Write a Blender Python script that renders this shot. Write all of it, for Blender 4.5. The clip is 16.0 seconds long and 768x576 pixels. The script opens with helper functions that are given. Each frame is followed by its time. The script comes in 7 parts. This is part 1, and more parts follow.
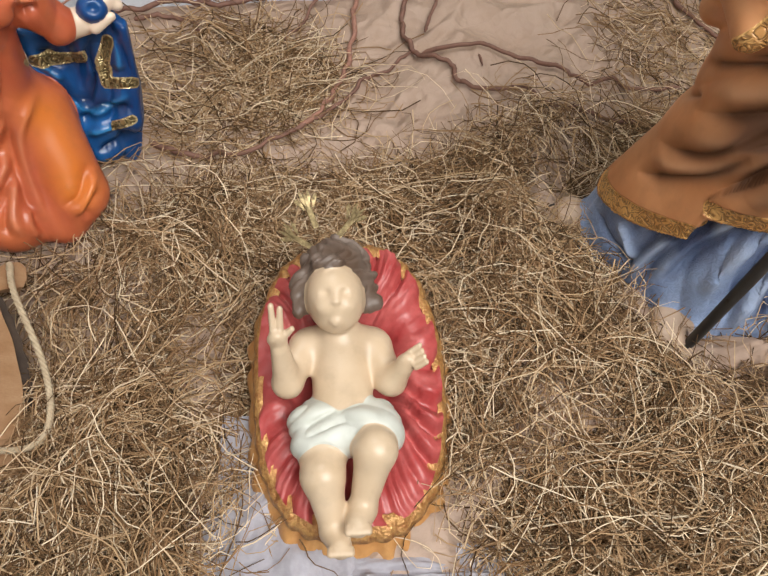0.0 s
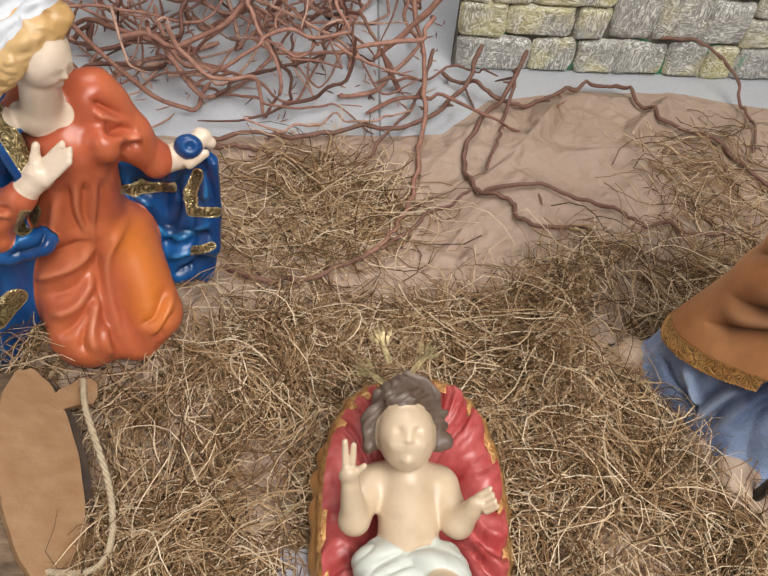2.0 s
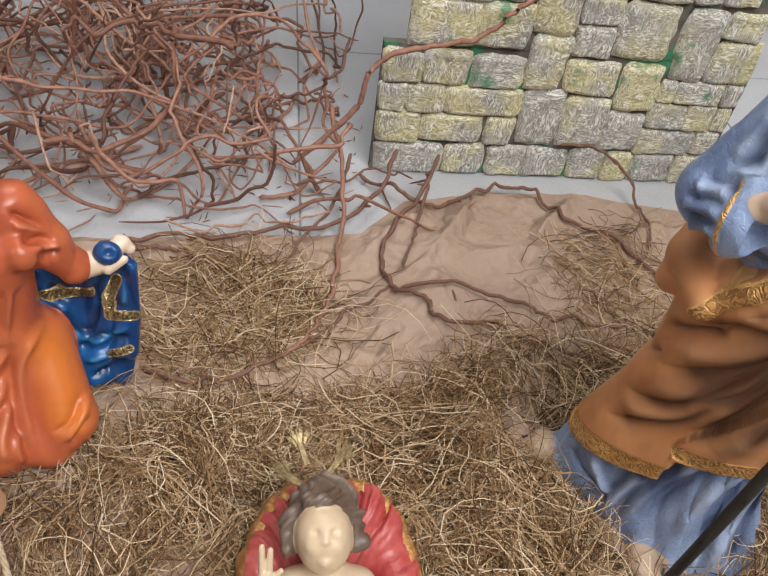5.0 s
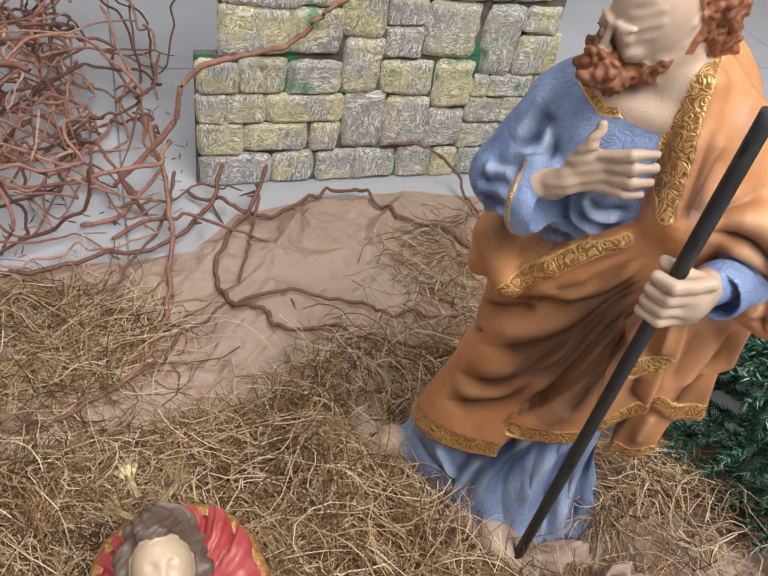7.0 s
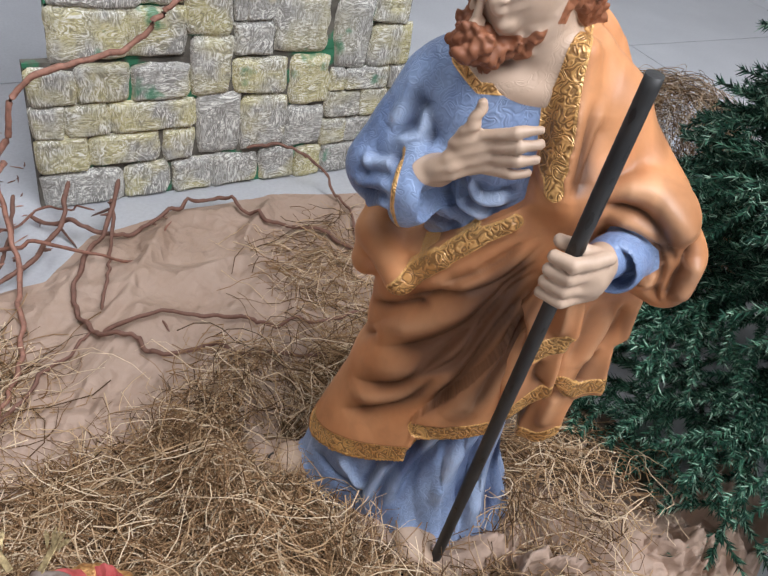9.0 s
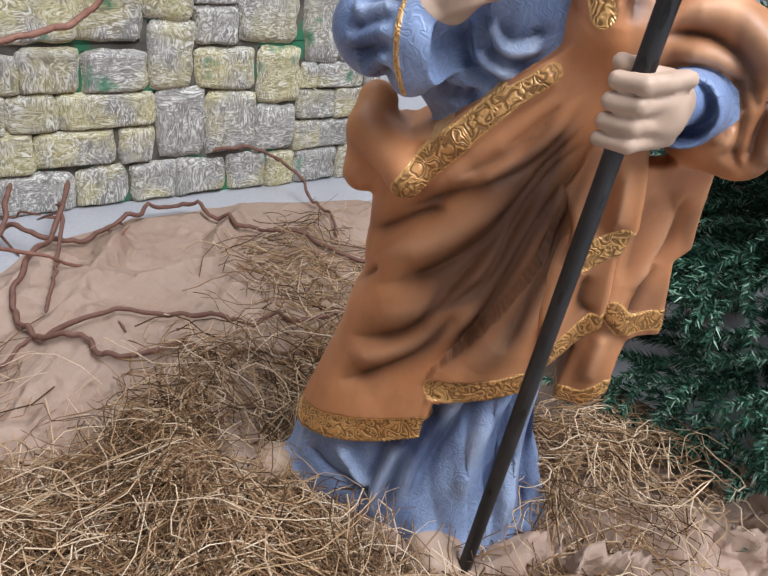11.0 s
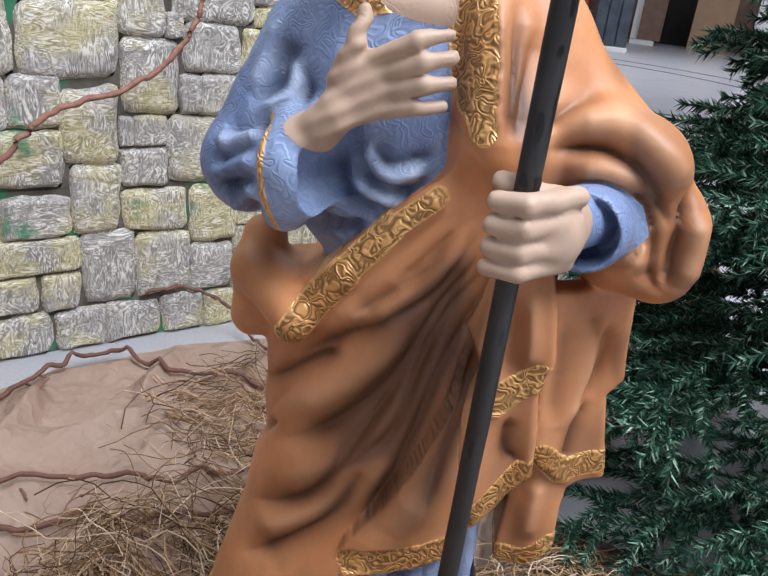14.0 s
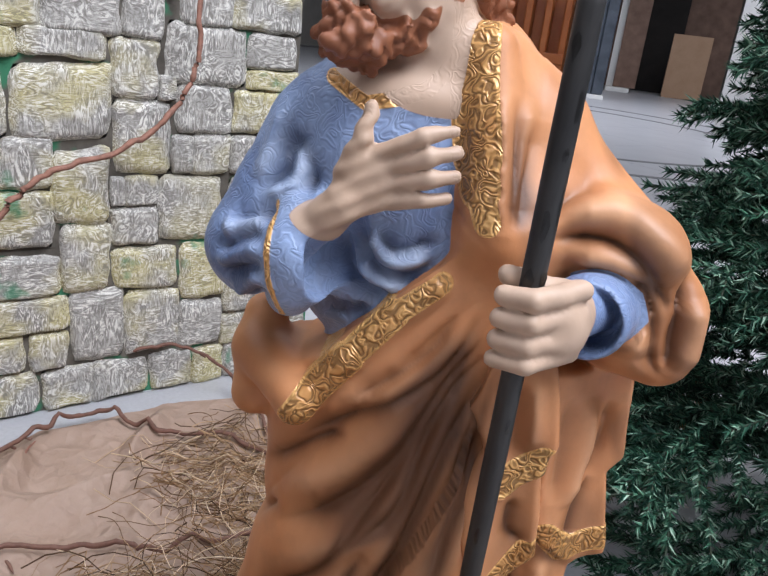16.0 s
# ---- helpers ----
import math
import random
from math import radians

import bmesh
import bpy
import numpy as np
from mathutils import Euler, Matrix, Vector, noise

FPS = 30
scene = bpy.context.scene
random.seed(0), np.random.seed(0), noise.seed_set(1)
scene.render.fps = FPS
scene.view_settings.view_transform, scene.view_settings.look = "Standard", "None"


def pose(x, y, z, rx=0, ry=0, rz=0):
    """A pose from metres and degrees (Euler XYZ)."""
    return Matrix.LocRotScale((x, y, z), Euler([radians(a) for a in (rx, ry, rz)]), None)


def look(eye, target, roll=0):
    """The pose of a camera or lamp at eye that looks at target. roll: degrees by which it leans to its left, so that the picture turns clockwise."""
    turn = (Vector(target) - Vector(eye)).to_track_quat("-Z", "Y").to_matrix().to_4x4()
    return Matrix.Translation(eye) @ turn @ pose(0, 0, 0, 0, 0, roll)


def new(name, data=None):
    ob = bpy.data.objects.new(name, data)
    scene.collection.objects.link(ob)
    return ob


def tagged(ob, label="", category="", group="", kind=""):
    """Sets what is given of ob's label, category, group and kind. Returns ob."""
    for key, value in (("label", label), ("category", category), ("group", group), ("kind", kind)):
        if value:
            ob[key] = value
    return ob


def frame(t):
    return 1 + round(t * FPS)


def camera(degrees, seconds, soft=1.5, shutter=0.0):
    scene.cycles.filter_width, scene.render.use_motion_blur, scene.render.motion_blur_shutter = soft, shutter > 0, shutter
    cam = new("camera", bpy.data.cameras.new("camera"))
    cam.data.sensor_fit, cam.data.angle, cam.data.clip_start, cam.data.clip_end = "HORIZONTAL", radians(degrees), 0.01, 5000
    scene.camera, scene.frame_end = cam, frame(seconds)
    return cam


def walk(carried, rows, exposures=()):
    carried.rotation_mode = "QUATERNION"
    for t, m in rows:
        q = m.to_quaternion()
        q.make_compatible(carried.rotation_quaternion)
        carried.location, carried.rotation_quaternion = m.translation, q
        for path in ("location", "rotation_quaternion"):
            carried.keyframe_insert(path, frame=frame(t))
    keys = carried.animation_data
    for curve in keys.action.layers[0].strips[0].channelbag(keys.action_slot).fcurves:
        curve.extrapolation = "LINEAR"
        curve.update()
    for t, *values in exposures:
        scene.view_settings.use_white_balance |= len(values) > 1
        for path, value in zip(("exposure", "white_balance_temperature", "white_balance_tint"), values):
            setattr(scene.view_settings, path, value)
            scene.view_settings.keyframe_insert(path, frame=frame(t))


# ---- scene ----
cam = camera(54.2, 16.0)
METRES, EYE, TILT, LEAN, TURN = 1.2, 1.485, -59.5, -3.0, -4.0
ROWS = [
    (0.0, 0.0, 0.0, 0.0, 0.0, 0.0, -0.0),
    (0.5, -0.0226, 0.0094, 0.0057, -0.44, 2.5, -0.51),
    (1.0, -0.0394, -0.0022, 0.0274, -0.36, 4.89, -1.17),
    (1.5, -0.0568, -0.0154, 0.0387, 0.42, 6.96, -1.93),
    (2.0, -0.0801, -0.0253, 0.0429, 1.47, 8.12, -2.93),
    (2.5, -0.1022, -0.0367, 0.0453, 2.14, 9.2, -3.85),
    (3.0, -0.1231, -0.0513, 0.0458, 2.66, 10.3, -4.68),
    (3.5, -0.1309, -0.0643, 0.0444, 3.08, 11.71, -5.05),
    (4.0, -0.1137, -0.0768, 0.0478, 3.06, 12.76, -4.64),
    (4.5, -0.0836, -0.0808, 0.0547, 0.35, 14.04, -3.13),
    (5.0, -0.0579, -0.0748, 0.0599, -3.58, 14.83, -0.9),
    (7.5, 0.0412, -0.0688, 0.0447, -12.31, 15.09, 10.08),
    (8.0, 0.0461, -0.0583, 0.0506, -13.8, 14.92, 12.09),
    (8.5, 0.0409, -0.032, 0.0685, -16.3, 14.36, 14.37),
    (9.0, 0.0316, 0.0039, 0.0764, -19.19, 13.53, 16.71),
    (11.5, 0.0759, 0.3467, -0.0506, -19.93, 22.53, 21.16),
    (12.0, 0.1251, 0.3677, -0.0294, -19.81, 24.6, 22.18),
    (12.5, 0.1703, 0.3618, -0.0338, -19.66, 25.93, 23.0),
    (13.0, 0.1842, 0.3603, -0.0339, -19.71, 27.41, 23.42),
    (13.5, 0.1838, 0.345, -0.0343, -19.87, 28.69, 23.75),
    (14.0, 0.1798, 0.3389, -0.0314, -20.08, 29.64, 23.87),
    (14.5, 0.1834, 0.338, -0.0264, -20.16, 30.49, 24.01),
    (15.0, 0.1836, 0.3351, -0.0183, -20.31, 31.26, 24.1),
    (15.5, 0.1746, 0.3254, -0.0053, -20.68, 31.83, 24.34),
    (16.0, 0.1648, 0.3162, 0.0066, -21.3, 32.24, 24.76),
]
walk(cam, [(t, pose(0, 0, EYE, TILT, LEAN, TURN) @ pose(METRES * x, METRES * y, METRES * z, 90 + pitch, roll, yaw)) for t, x, y, z, yaw, pitch, roll in ROWS], [(0, -0.08, 6900, 10), (5, -0.1, 6900, 11), (7.5, -0.1, 6600, 12), (9, -0.08, 6280, 12), (11.5, 0, 6170, 14), (16, 0, 6120, 15)])

# ---- world, and unseen area lamps added for the hall's daylight ----
world = bpy.data.worlds.new("world")
scene.world = world
world.use_nodes = True
wn = world.node_tree
sky = wn.nodes.new("ShaderNodeTexSky")
sky.sky_type, sky.sun_disc = "NISHITA", False
sky.sun_elevation, sky.sun_rotation = radians(40), radians(200)
wn.nodes["Background"].inputs["Strength"].default_value = 0.07
wn.links.new(sky.outputs[0], wn.nodes["Background"].inputs["Color"])


def added_lamp(where, target, w, h, watts, tint=(0.96, 0.98, 1.0)):
    d = bpy.data.lights.new("added_light", "AREA")
    d.shape, d.size, d.size_y, d.energy, d.color = "RECTANGLE", w, h, watts, tint
    ob = new("added_light", d)
    ob.matrix_world = look(where, target)
    return ob


# key added for the daylight, no window is built
added_lamp((1.5, -1.6, 5.2), (0.35, 1.1, 0.2), 3.3, 3.3, 470)
# weak fill added for the bearded figure's front
added_lamp((-4.4, -1.2, 3.6), (0, 1.2, 0.3), 2.2, 2.0, 46)
# added overhead to brighten the far hall
added_lamp((14.0, 9.0, 5.8), (14.5, 9.6, 0.0), 13.0, 11.0, 1250)
# added from behind to brighten the far paper
added_lamp((-0.6, 3.4, 5.4), (0.1, 1.8, 0.0), 2.4, 2.4, 115)


# ---- materials ----
class Mat:
    """A node material with a few short helpers."""

    def __init__(self, name, rough=0.6, metal=0.0):
        self.m = bpy.data.materials.new(name)
        self.m.use_nodes = True
        self.t = self.m.node_tree
        self.b = self.t.nodes["Principled BSDF"]
        self.b.inputs["Roughness"].default_value = rough
        self.b.inputs["Metallic"].default_value = metal
        self.coord = self.node("ShaderNodeTexCoord").outputs["Object"]

    def node(self, kind, **sets):
        n = self.t.nodes.new(kind)
        for k, v in sets.items():
            if k in n.inputs:
                n.inputs[k].default_value = v
        return n

    def link(self, a, b):
        self.t.links.new(a, b)

    def noise(self, scale, detail=4.0, rough=0.55, distort=0.0, stretch=None):
        n = self.node("ShaderNodeTexNoise", Scale=scale, Detail=detail, Roughness=rough, Distortion=distort)
        co = self.coord
        if stretch:
            mp = self.node("ShaderNodeMapping", Scale=stretch)
            self.link(co, mp.inputs["Vector"])
            co = mp.outputs[0]
        self.link(co, n.inputs["Vector"])
        return n.outputs[0]

    def ramp(self, fac, *stops):
        n = self.t.nodes.new("ShaderNodeValToRGB")
        els = n.color_ramp.elements
        while len(els) < len(stops):
            els.new(0.5)
        for el, (p, c) in zip(els, stops):
            el.position = p
            el.color = (*c, 1) if isinstance(c, tuple) else (c, c, c, 1)
        self.link(fac, n.inputs[0])
        return n.outputs[0]

    def mix(self, fac, a, b, kind="MIX"):
        n = self.t.nodes.new("ShaderNodeMix")
        n.data_type, n.blend_type = "RGBA", kind
        for sock, v in ((n.inputs[0], fac), (n.inputs[6], a), (n.inputs[7], b)):
            if hasattr(v, "is_linked"):
                self.link(v, sock)
            elif isinstance(v, tuple):
                sock.default_value = (*v, 1)
            else:
                sock.default_value = v if sock == n.inputs[0] else (v, v, v, 1)
        return n.outputs[2]

    def maths(self, op, a, b=0.0):
        n = self.t.nodes.new("ShaderNodeMath")
        n.operation = op
        for sock, v in zip(n.inputs, (a, b)):
            if hasattr(v, "is_linked"):
                self.link(v, sock)
            else:
                sock.default_value = v
        return n.outputs[0]

    def attr(self, name):
        n = self.t.nodes.new("ShaderNodeAttribute")
        n.attribute_name = name
        return n.outputs["Fac"]

    def edge(self, v, lo, hi):
        n = self.node("ShaderNodeMapRange", **{"From Min": lo, "From Max": hi})
        self.link(v, n.inputs[0])
        return n.outputs[0]

    def colour(self, c):
        if hasattr(c, "is_linked"):
            self.link(c, self.b.inputs["Base Color"])
        else:
            self.b.inputs["Base Color"].default_value = (*c, 1)

    def rough(self, r):
        self.link(r, self.b.inputs["Roughness"])

    def bump(self, h, strength=0.3, dist=0.004):
        n = self.node("ShaderNodeBump", Strength=strength, Distance=dist)
        self.link(h, n.inputs["Height"])
        self.link(n.outputs[0], self.b.inputs["Normal"])

    def rand(self, island=False):
        if island:
            return self.t.nodes.new("ShaderNodeNewGeometry").outputs["Random Per Island"]
        return self.t.nodes.new("ShaderNodeObjectInfo").outputs["Random"]


def simple(name, a, b, scale=8.0, rough=0.6, metal=0.0, bump=0.2, fine=60.0, dist=0.003, stretch=None):
    """Two tones mixed by a broad noise, with a fine grain and relief."""
    m = Mat(name, rough, metal)
    big, small = m.noise(scale, 4, stretch=stretch), m.noise(fine, 3, stretch=stretch)
    c = m.mix(m.ramp(big, (0.3, 0.0), (0.7, 1.0)), a, b)
    c = m.mix(m.ramp(small, (0.35, 0.0), (0.75, 0.35)), c, tuple(x * 0.72 for x in a))
    m.colour(c)
    m.bump(m.mix(0.5, big, small), bump, dist)
    return m.m


def straw_material():
    m = Mat("dry_straw", 0.75)
    m.b.inputs["Specular IOR Level"].default_value = 0.2
    r = m.rand(True)
    c = m.ramp(r, (0.0, (0.05, 0.025, 0.010)), (0.38, (0.275, 0.152, 0.073)), (0.72, (0.56, 0.375, 0.212)), (1.0, (0.93, 0.765, 0.56)))
    c = m.mix(m.ramp(m.noise(30, 3), (0.4, 0.0), (0.8, 0.4)), c, (0.16, 0.10, 0.05))
    m.colour(c)
    return m.m


def kraft_material():
    m = Mat("kraft_paper", 0.68)
    big, mid, fib = m.noise(3.0, 5), m.noise(16, 5, 0.6, 0.6), m.noise(260, 2, stretch=(1, 5, 1))
    c = m.mix(m.ramp(big, (0.3, 0.0), (0.7, 1.0)), (0.37, 0.255, 0.19), (0.45, 0.33, 0.26))
    c = m.mix(m.ramp(mid, (0.45, 0.0), (0.8, 0.35)), c, (0.30, 0.19, 0.12))
    c = m.mix(m.ramp(fib, (0.5, 0.0), (0.8, 0.2)), c, (0.50, 0.36, 0.26))
    m.colour(c)
    vor = m.node("ShaderNodeTexVoronoi", Scale=11.0)
    vor.feature = "F1"
    warp = m.mix(0.12, m.coord, m.noise(5, 3))
    m.link(warp, vor.inputs["Vector"])
    vor2 = m.node("ShaderNodeTexVoronoi", Scale=34.0)
    m.link(warp, vor2.inputs["Vector"])
    h = m.mix(0.35, vor.outputs["Distance"], vor2.outputs["Distance"])
    m.bump(m.mix(0.25, h, mid), 0.9, 0.026)
    return m.m


def vine_material(name="red_brown_bark", k=1.0):
    m = Mat(name, 0.7)
    r = m.rand(True)
    c = m.ramp(r, (0.0, (0.12, 0.05, 0.034)), (0.4, (0.28, 0.125, 0.085)), (0.75, (0.42, 0.215, 0.155)), (1.0, (0.58, 0.36, 0.27)))
    c = m.mix(1.0, c, (k, k, k), "MULTIPLY")
    c = m.mix(m.ramp(m.noise(55, 4), (0.45, 0.0), (0.75, 0.7)), c, (0.10, 0.05, 0.035))
    m.colour(c)
    m.bump(m.noise(160, 4), 0.5, 0.002)
    return m.m


def stone_paint_material():
    """Painted relief stones: grey ground, white dry brush strokes, yellow and green washes."""
    m = Mat("painted_stone", 0.75)
    m.coord = m.node("ShaderNodeNewGeometry").outputs["Position"]
    r = m.rand()
    ground = m.mix(m.ramp(m.noise(9, 4), (0.3, 0.0), (0.7, 1.0)), (0.29, 0.28, 0.26), (0.46, 0.445, 0.41))
    yel = m.mix(m.ramp(m.noise(5.5, 3), (0.43, 0.0), (0.59, 0.95)), 0.0, m.ramp(r, (0.15, 0.0), (0.5, 0.95)))
    c = m.mix(yel, ground, (0.57, 0.51, 0.25))
    up, flat_ = m.noise(66, 2, 0.55, 3.4, (1.0, 1.0, 0.26)), m.noise(66, 2, 0.55, 3.4, (0.26, 1.0, 1.0))
    slant = m.noise(50, 2, 0.55, 4.5, (0.5, 1.0, 0.5))
    lines = m.mix(m.ramp(m.noise(11, 2), (0.42, 0.0), (0.58, 1.0)), up, flat_)
    lines = m.mix(m.ramp(m.noise(6.1, 2), (0.54, 0.0), (0.6, 1.0)), lines, slant)
    hatch = m.mix(1.0, m.ramp(lines, (0.50, 0.0), (0.60, 1.0)), m.ramp(m.noise(14, 3), (0.32, 0.15), (0.52, 1.0)), "MULTIPLY")
    c = m.mix(m.ramp(lines, (0.38, 0.55), (0.48, 0.0)), c, (0.13, 0.115, 0.095))
    c = m.mix(m.mix(1.0, hatch, m.ramp(m.noise(4.1, 2), (0.25, 0.55), (0.7, 1.0)), "MULTIPLY"), c, (0.89, 0.875, 0.81))
    green = m.ramp(m.noise(7.5, 3), (0.66, 0.0), (0.73, 0.75))
    c = m.mix(green, c, (0.03, 0.22, 0.11))
    m.colour(c)
    m.bump(m.mix(0.4, lines, m.noise(60, 4)), 0.7, 0.005)
    return m.m


def joint_paint_material():
    m = Mat("painted_joints", 0.8)
    m.coord = m.node("ShaderNodeNewGeometry").outputs["Position"]
    c = m.mix(m.ramp(m.noise(14, 4), (0.35, 0.0), (0.7, 1.0)), (0.06, 0.052, 0.042), (0.16, 0.145, 0.12))
    c = m.mix(m.ramp(m.noise(7.5, 3), (0.56, 0.0), (0.62, 0.9)), c, (0.03, 0.20, 0.10))
    m.colour(c)
    m.bump(m.noise(40, 4), 0.4, 0.004)
    return m.m


STRAW, KRAFT, VINE = straw_material(), kraft_material(), vine_material()
DARK_VINE = vine_material("dark_brown_bark", 0.55)
STONE, JOINT = stone_paint_material(), joint_paint_material()
FLOOR = simple("pale_floor_tile", (0.47, 0.48, 0.51), (0.55, 0.56, 0.59), 2.0, 0.32, 0, 0.03, 90)
GROUT = simple("grey_grout", (0.22, 0.22, 0.23), (0.28, 0.28, 0.29), 9, 0.8)
SHELL_GREY = simple("unseen_shell_grey", (0.22, 0.21, 0.195), (0.27, 0.26, 0.24), 3, 0.8)
STAFF = simple("black_painted_pole", (0.014, 0.014, 0.015), (0.045, 0.044, 0.043), 34, 0.5, 0, 0.6, 90, 0.002, (1, 1, 0.25))
CHIP = simple("bare_dark_chip", (0.006, 0.006, 0.006), (0.012, 0.011, 0.010), 60, 0.3, 0, 0.5, 150)
LIGHT_WOOD = simple("pale_sawn_wood", (0.29, 0.15, 0.068), (0.38, 0.225, 0.12), 5, 0.5, 0, 0.2, 60, 0.001, (1, 7, 7))
BARK_WOOD = simple("weathered_stave", (0.06, 0.035, 0.019), (0.27, 0.18, 0.11), 13, 0.7, 0, 0.5, 70, 0.004, (1, 4, 4))
DARK_EDGE = simple("dark_bark_edge", (0.035, 0.022, 0.015), (0.07, 0.045, 0.03), 30, 0.85, 0, 0.6, 120)
ROPE = simple("hemp_rope", (0.42, 0.32, 0.21), (0.52, 0.42, 0.29), 60, 0.85, 0, 0.5, 300, 0.001)
CLOTH = simple("grey_white_cloth", (0.34, 0.325, 0.36), (0.43, 0.41, 0.45), 12, 0.85, 0, 0.5, 80, 0.006)
# lower straw, with the shade between stalks put into its brown
SHADED_MAT = simple("shaded_matted_straw", (0.10, 0.058, 0.027), (0.24, 0.15, 0.075), 40, 0.85, 0, 0.8, 210, 0.006, (1, 2.5, 1))
GOLD = simple("worn_gilding", (0.12, 0.08, 0.036), (0.46, 0.355, 0.18), 110, 0.42, 0.6, 0.5, 200, 0.002)
NEEDLE = None


# ---- mesh helpers ----
def mesh_object(name, verts, faces, mat, smooth=True, parent=None, label=""):
    me = bpy.data.meshes.new(name)
    v = np.asarray(verts, np.float32)
    f = np.asarray(faces, np.int32)
    n, k = f.shape
    me.vertices.add(len(v))
    me.vertices.foreach_set("co", v.ravel())
    me.loops.add(n * k)
    me.loops.foreach_set("vertex_index", f.ravel())
    me.polygons.add(n)
    me.polygons.foreach_set("loop_start", np.arange(0, n * k, k, dtype=np.int32))
    me.polygons.foreach_set("use_smooth", np.full(n, smooth))
    me.update(calc_edges=True)
    me.validate()
    me.materials.append(mat)
    ob = new(name, me)
    if parent:
        ob.parent = parent
    if label:
        ob["label"] = label
    return ob


def part(name, bm, mat, parent=None, label="", smooth=False):
    me = bpy.data.meshes.new(name)
    bmesh.ops.recalc_face_normals(bm, faces=bm.faces)
    bm.to_mesh(me)
    bm.free()
    for p in me.polygons:
        p.use_smooth = smooth
    me.materials.append(mat)
    ob = new(name, me)
    if parent:
        ob.parent = parent
    if label:
        ob["label"] = label
    return ob


def box(bm, lo, hi, bevel=0.0):
    m = Matrix.Translation([(a + b) / 2 for a, b in zip(lo, hi)]) @ Matrix.Diagonal([*(b - a for a, b in zip(lo, hi)), 1])
    g = bmesh.ops.create_cube(bm, size=1, matrix=m)
    if bevel:
        edges = {e for v in g["verts"] for e in v.link_edges}
        bmesh.ops.bevel(bm, geom=list(edges), offset=bevel, segments=2, affect="EDGES", profile=0.5)
    return bm


def smooth_path(pts, n):
    """n points on a Catmull-Rom line through pts."""
    p = np.asarray(pts, float)
    p = np.vstack([2 * p[0] - p[1], p, 2 * p[-1] - p[-2]])
    t = np.linspace(0, len(p) - 3 - 1e-6, n)
    i = t.astype(int)
    u = (t - i)[:, None]
    a, b, c, d = p[i], p[i + 1], p[i + 2], p[i + 3]
    return 0.5 * (2 * b + (c - a) * u + (2 * a - 5 * b + 4 * c - d) * u**2 + (3 * b - a - 3 * c + d) * u**3)


def tube(path, radii, sides=6):
    """Verts and quads of a tube along a path, closed by its narrow ends."""
    p = np.asarray(path, float)
    n = len(p)
    r = np.broadcast_to(np.asarray(radii, float), (n,))
    tan = np.gradient(p, axis=0)
    tan /= np.linalg.norm(tan, axis=1, keepdims=True) + 1e-9
    up = np.where(np.abs(tan[:, 2:3]) > 0.9, [[1.0, 0, 0]], [[0, 0, 1.0]])
    a = np.cross(tan, up)
    a /= np.linalg.norm(a, axis=1, keepdims=True) + 1e-9
    b = np.cross(tan, a)
    ang = np.linspace(0, 2 * np.pi, sides, endpoint=False)
    v = p[:, None] + r[:, None, None] * (np.cos(ang)[None, :, None] * a[:, None] + np.sin(ang)[None, :, None] * b[:, None])
    i, j = np.meshgrid(np.arange(n - 1), np.arange(sides), indexing="ij")
    j2 = (j + 1) % sides
    f = np.stack([i * sides + j, i * sides + j2, (i + 1) * sides + j2, (i + 1) * sides + j], -1).reshape(-1, 4)
    return v.reshape(-1, 3), f


def join(pieces):
    vs, fs, k = [], [], 0
    for v, f in pieces:
        vs.append(v)
        fs.append(f + k)
        k += len(v)
    return np.vstack(vs), np.vstack(fs)


def wob(p, freq, seed):
    """Cheap smooth wobble in about -1..1 at rows of points."""
    a, b, c = p[..., 0] * freq, p[..., 1] * freq, p[..., 2] * freq
    s = seed * 1.7
    return (np.sin(1.9 * a + 1.3 * b + s) * np.sin(1.7 * c - 1.1 * a + 2 * s) + np.sin(1.5 * b + 2.3 * c + 3 * s) * np.sin(1.2 * a - 0.8 * b + s)) * 0.9


def value_noise(p, seed):
    """Smooth noise in -1..1 at rows of points (2 or 3 columns)."""
    p = np.asarray(p, np.float32)
    i = np.floor(p).astype(np.int64)
    u = p - i
    u = u * u * (3 - 2 * u)
    out = np.zeros(p.shape[:-1], np.float32)
    dims = p.shape[-1]
    for corner in range(2**dims):
        w = np.ones(p.shape[:-1], np.float32)
        h = np.full(p.shape[:-1], seed * 7919 + 13, np.int64)
        for d in range(dims):
            bit = (corner >> d) & 1
            w = w * (u[..., d] if bit else 1 - u[..., d])
            h = h * 73856093 + (i[..., d] + bit) * (19349663 + 83492791 * d)
        h = (h ^ (h >> 13)) * 1274126177 & 0x7FFFFFFF
        h = (h ^ (h >> 15)) * 668265263 & 0x7FFFFFFF
        out += w * ((h % 65536) / 32768.0 - 1)
    return out


# ---- sculpting: rounded solids melted together on a fine grid, one mesh for each figure ----
def rcone(a, b, ra, rb=None):
    a, b = np.array(a, np.float32), np.array(b, np.float32)
    rb = ra if rb is None else rb
    lo, hi = np.minimum(a - ra, b - rb), np.maximum(a + ra, b + rb)

    def dist(p):
        ba, pa = b - a, p - a
        h = np.clip((pa @ ba) / (ba @ ba + 1e-9), 0, 1)
        return np.linalg.norm(pa - h[..., None] * ba, axis=-1) - (ra + (rb - ra) * h)

    return dist, lo, hi


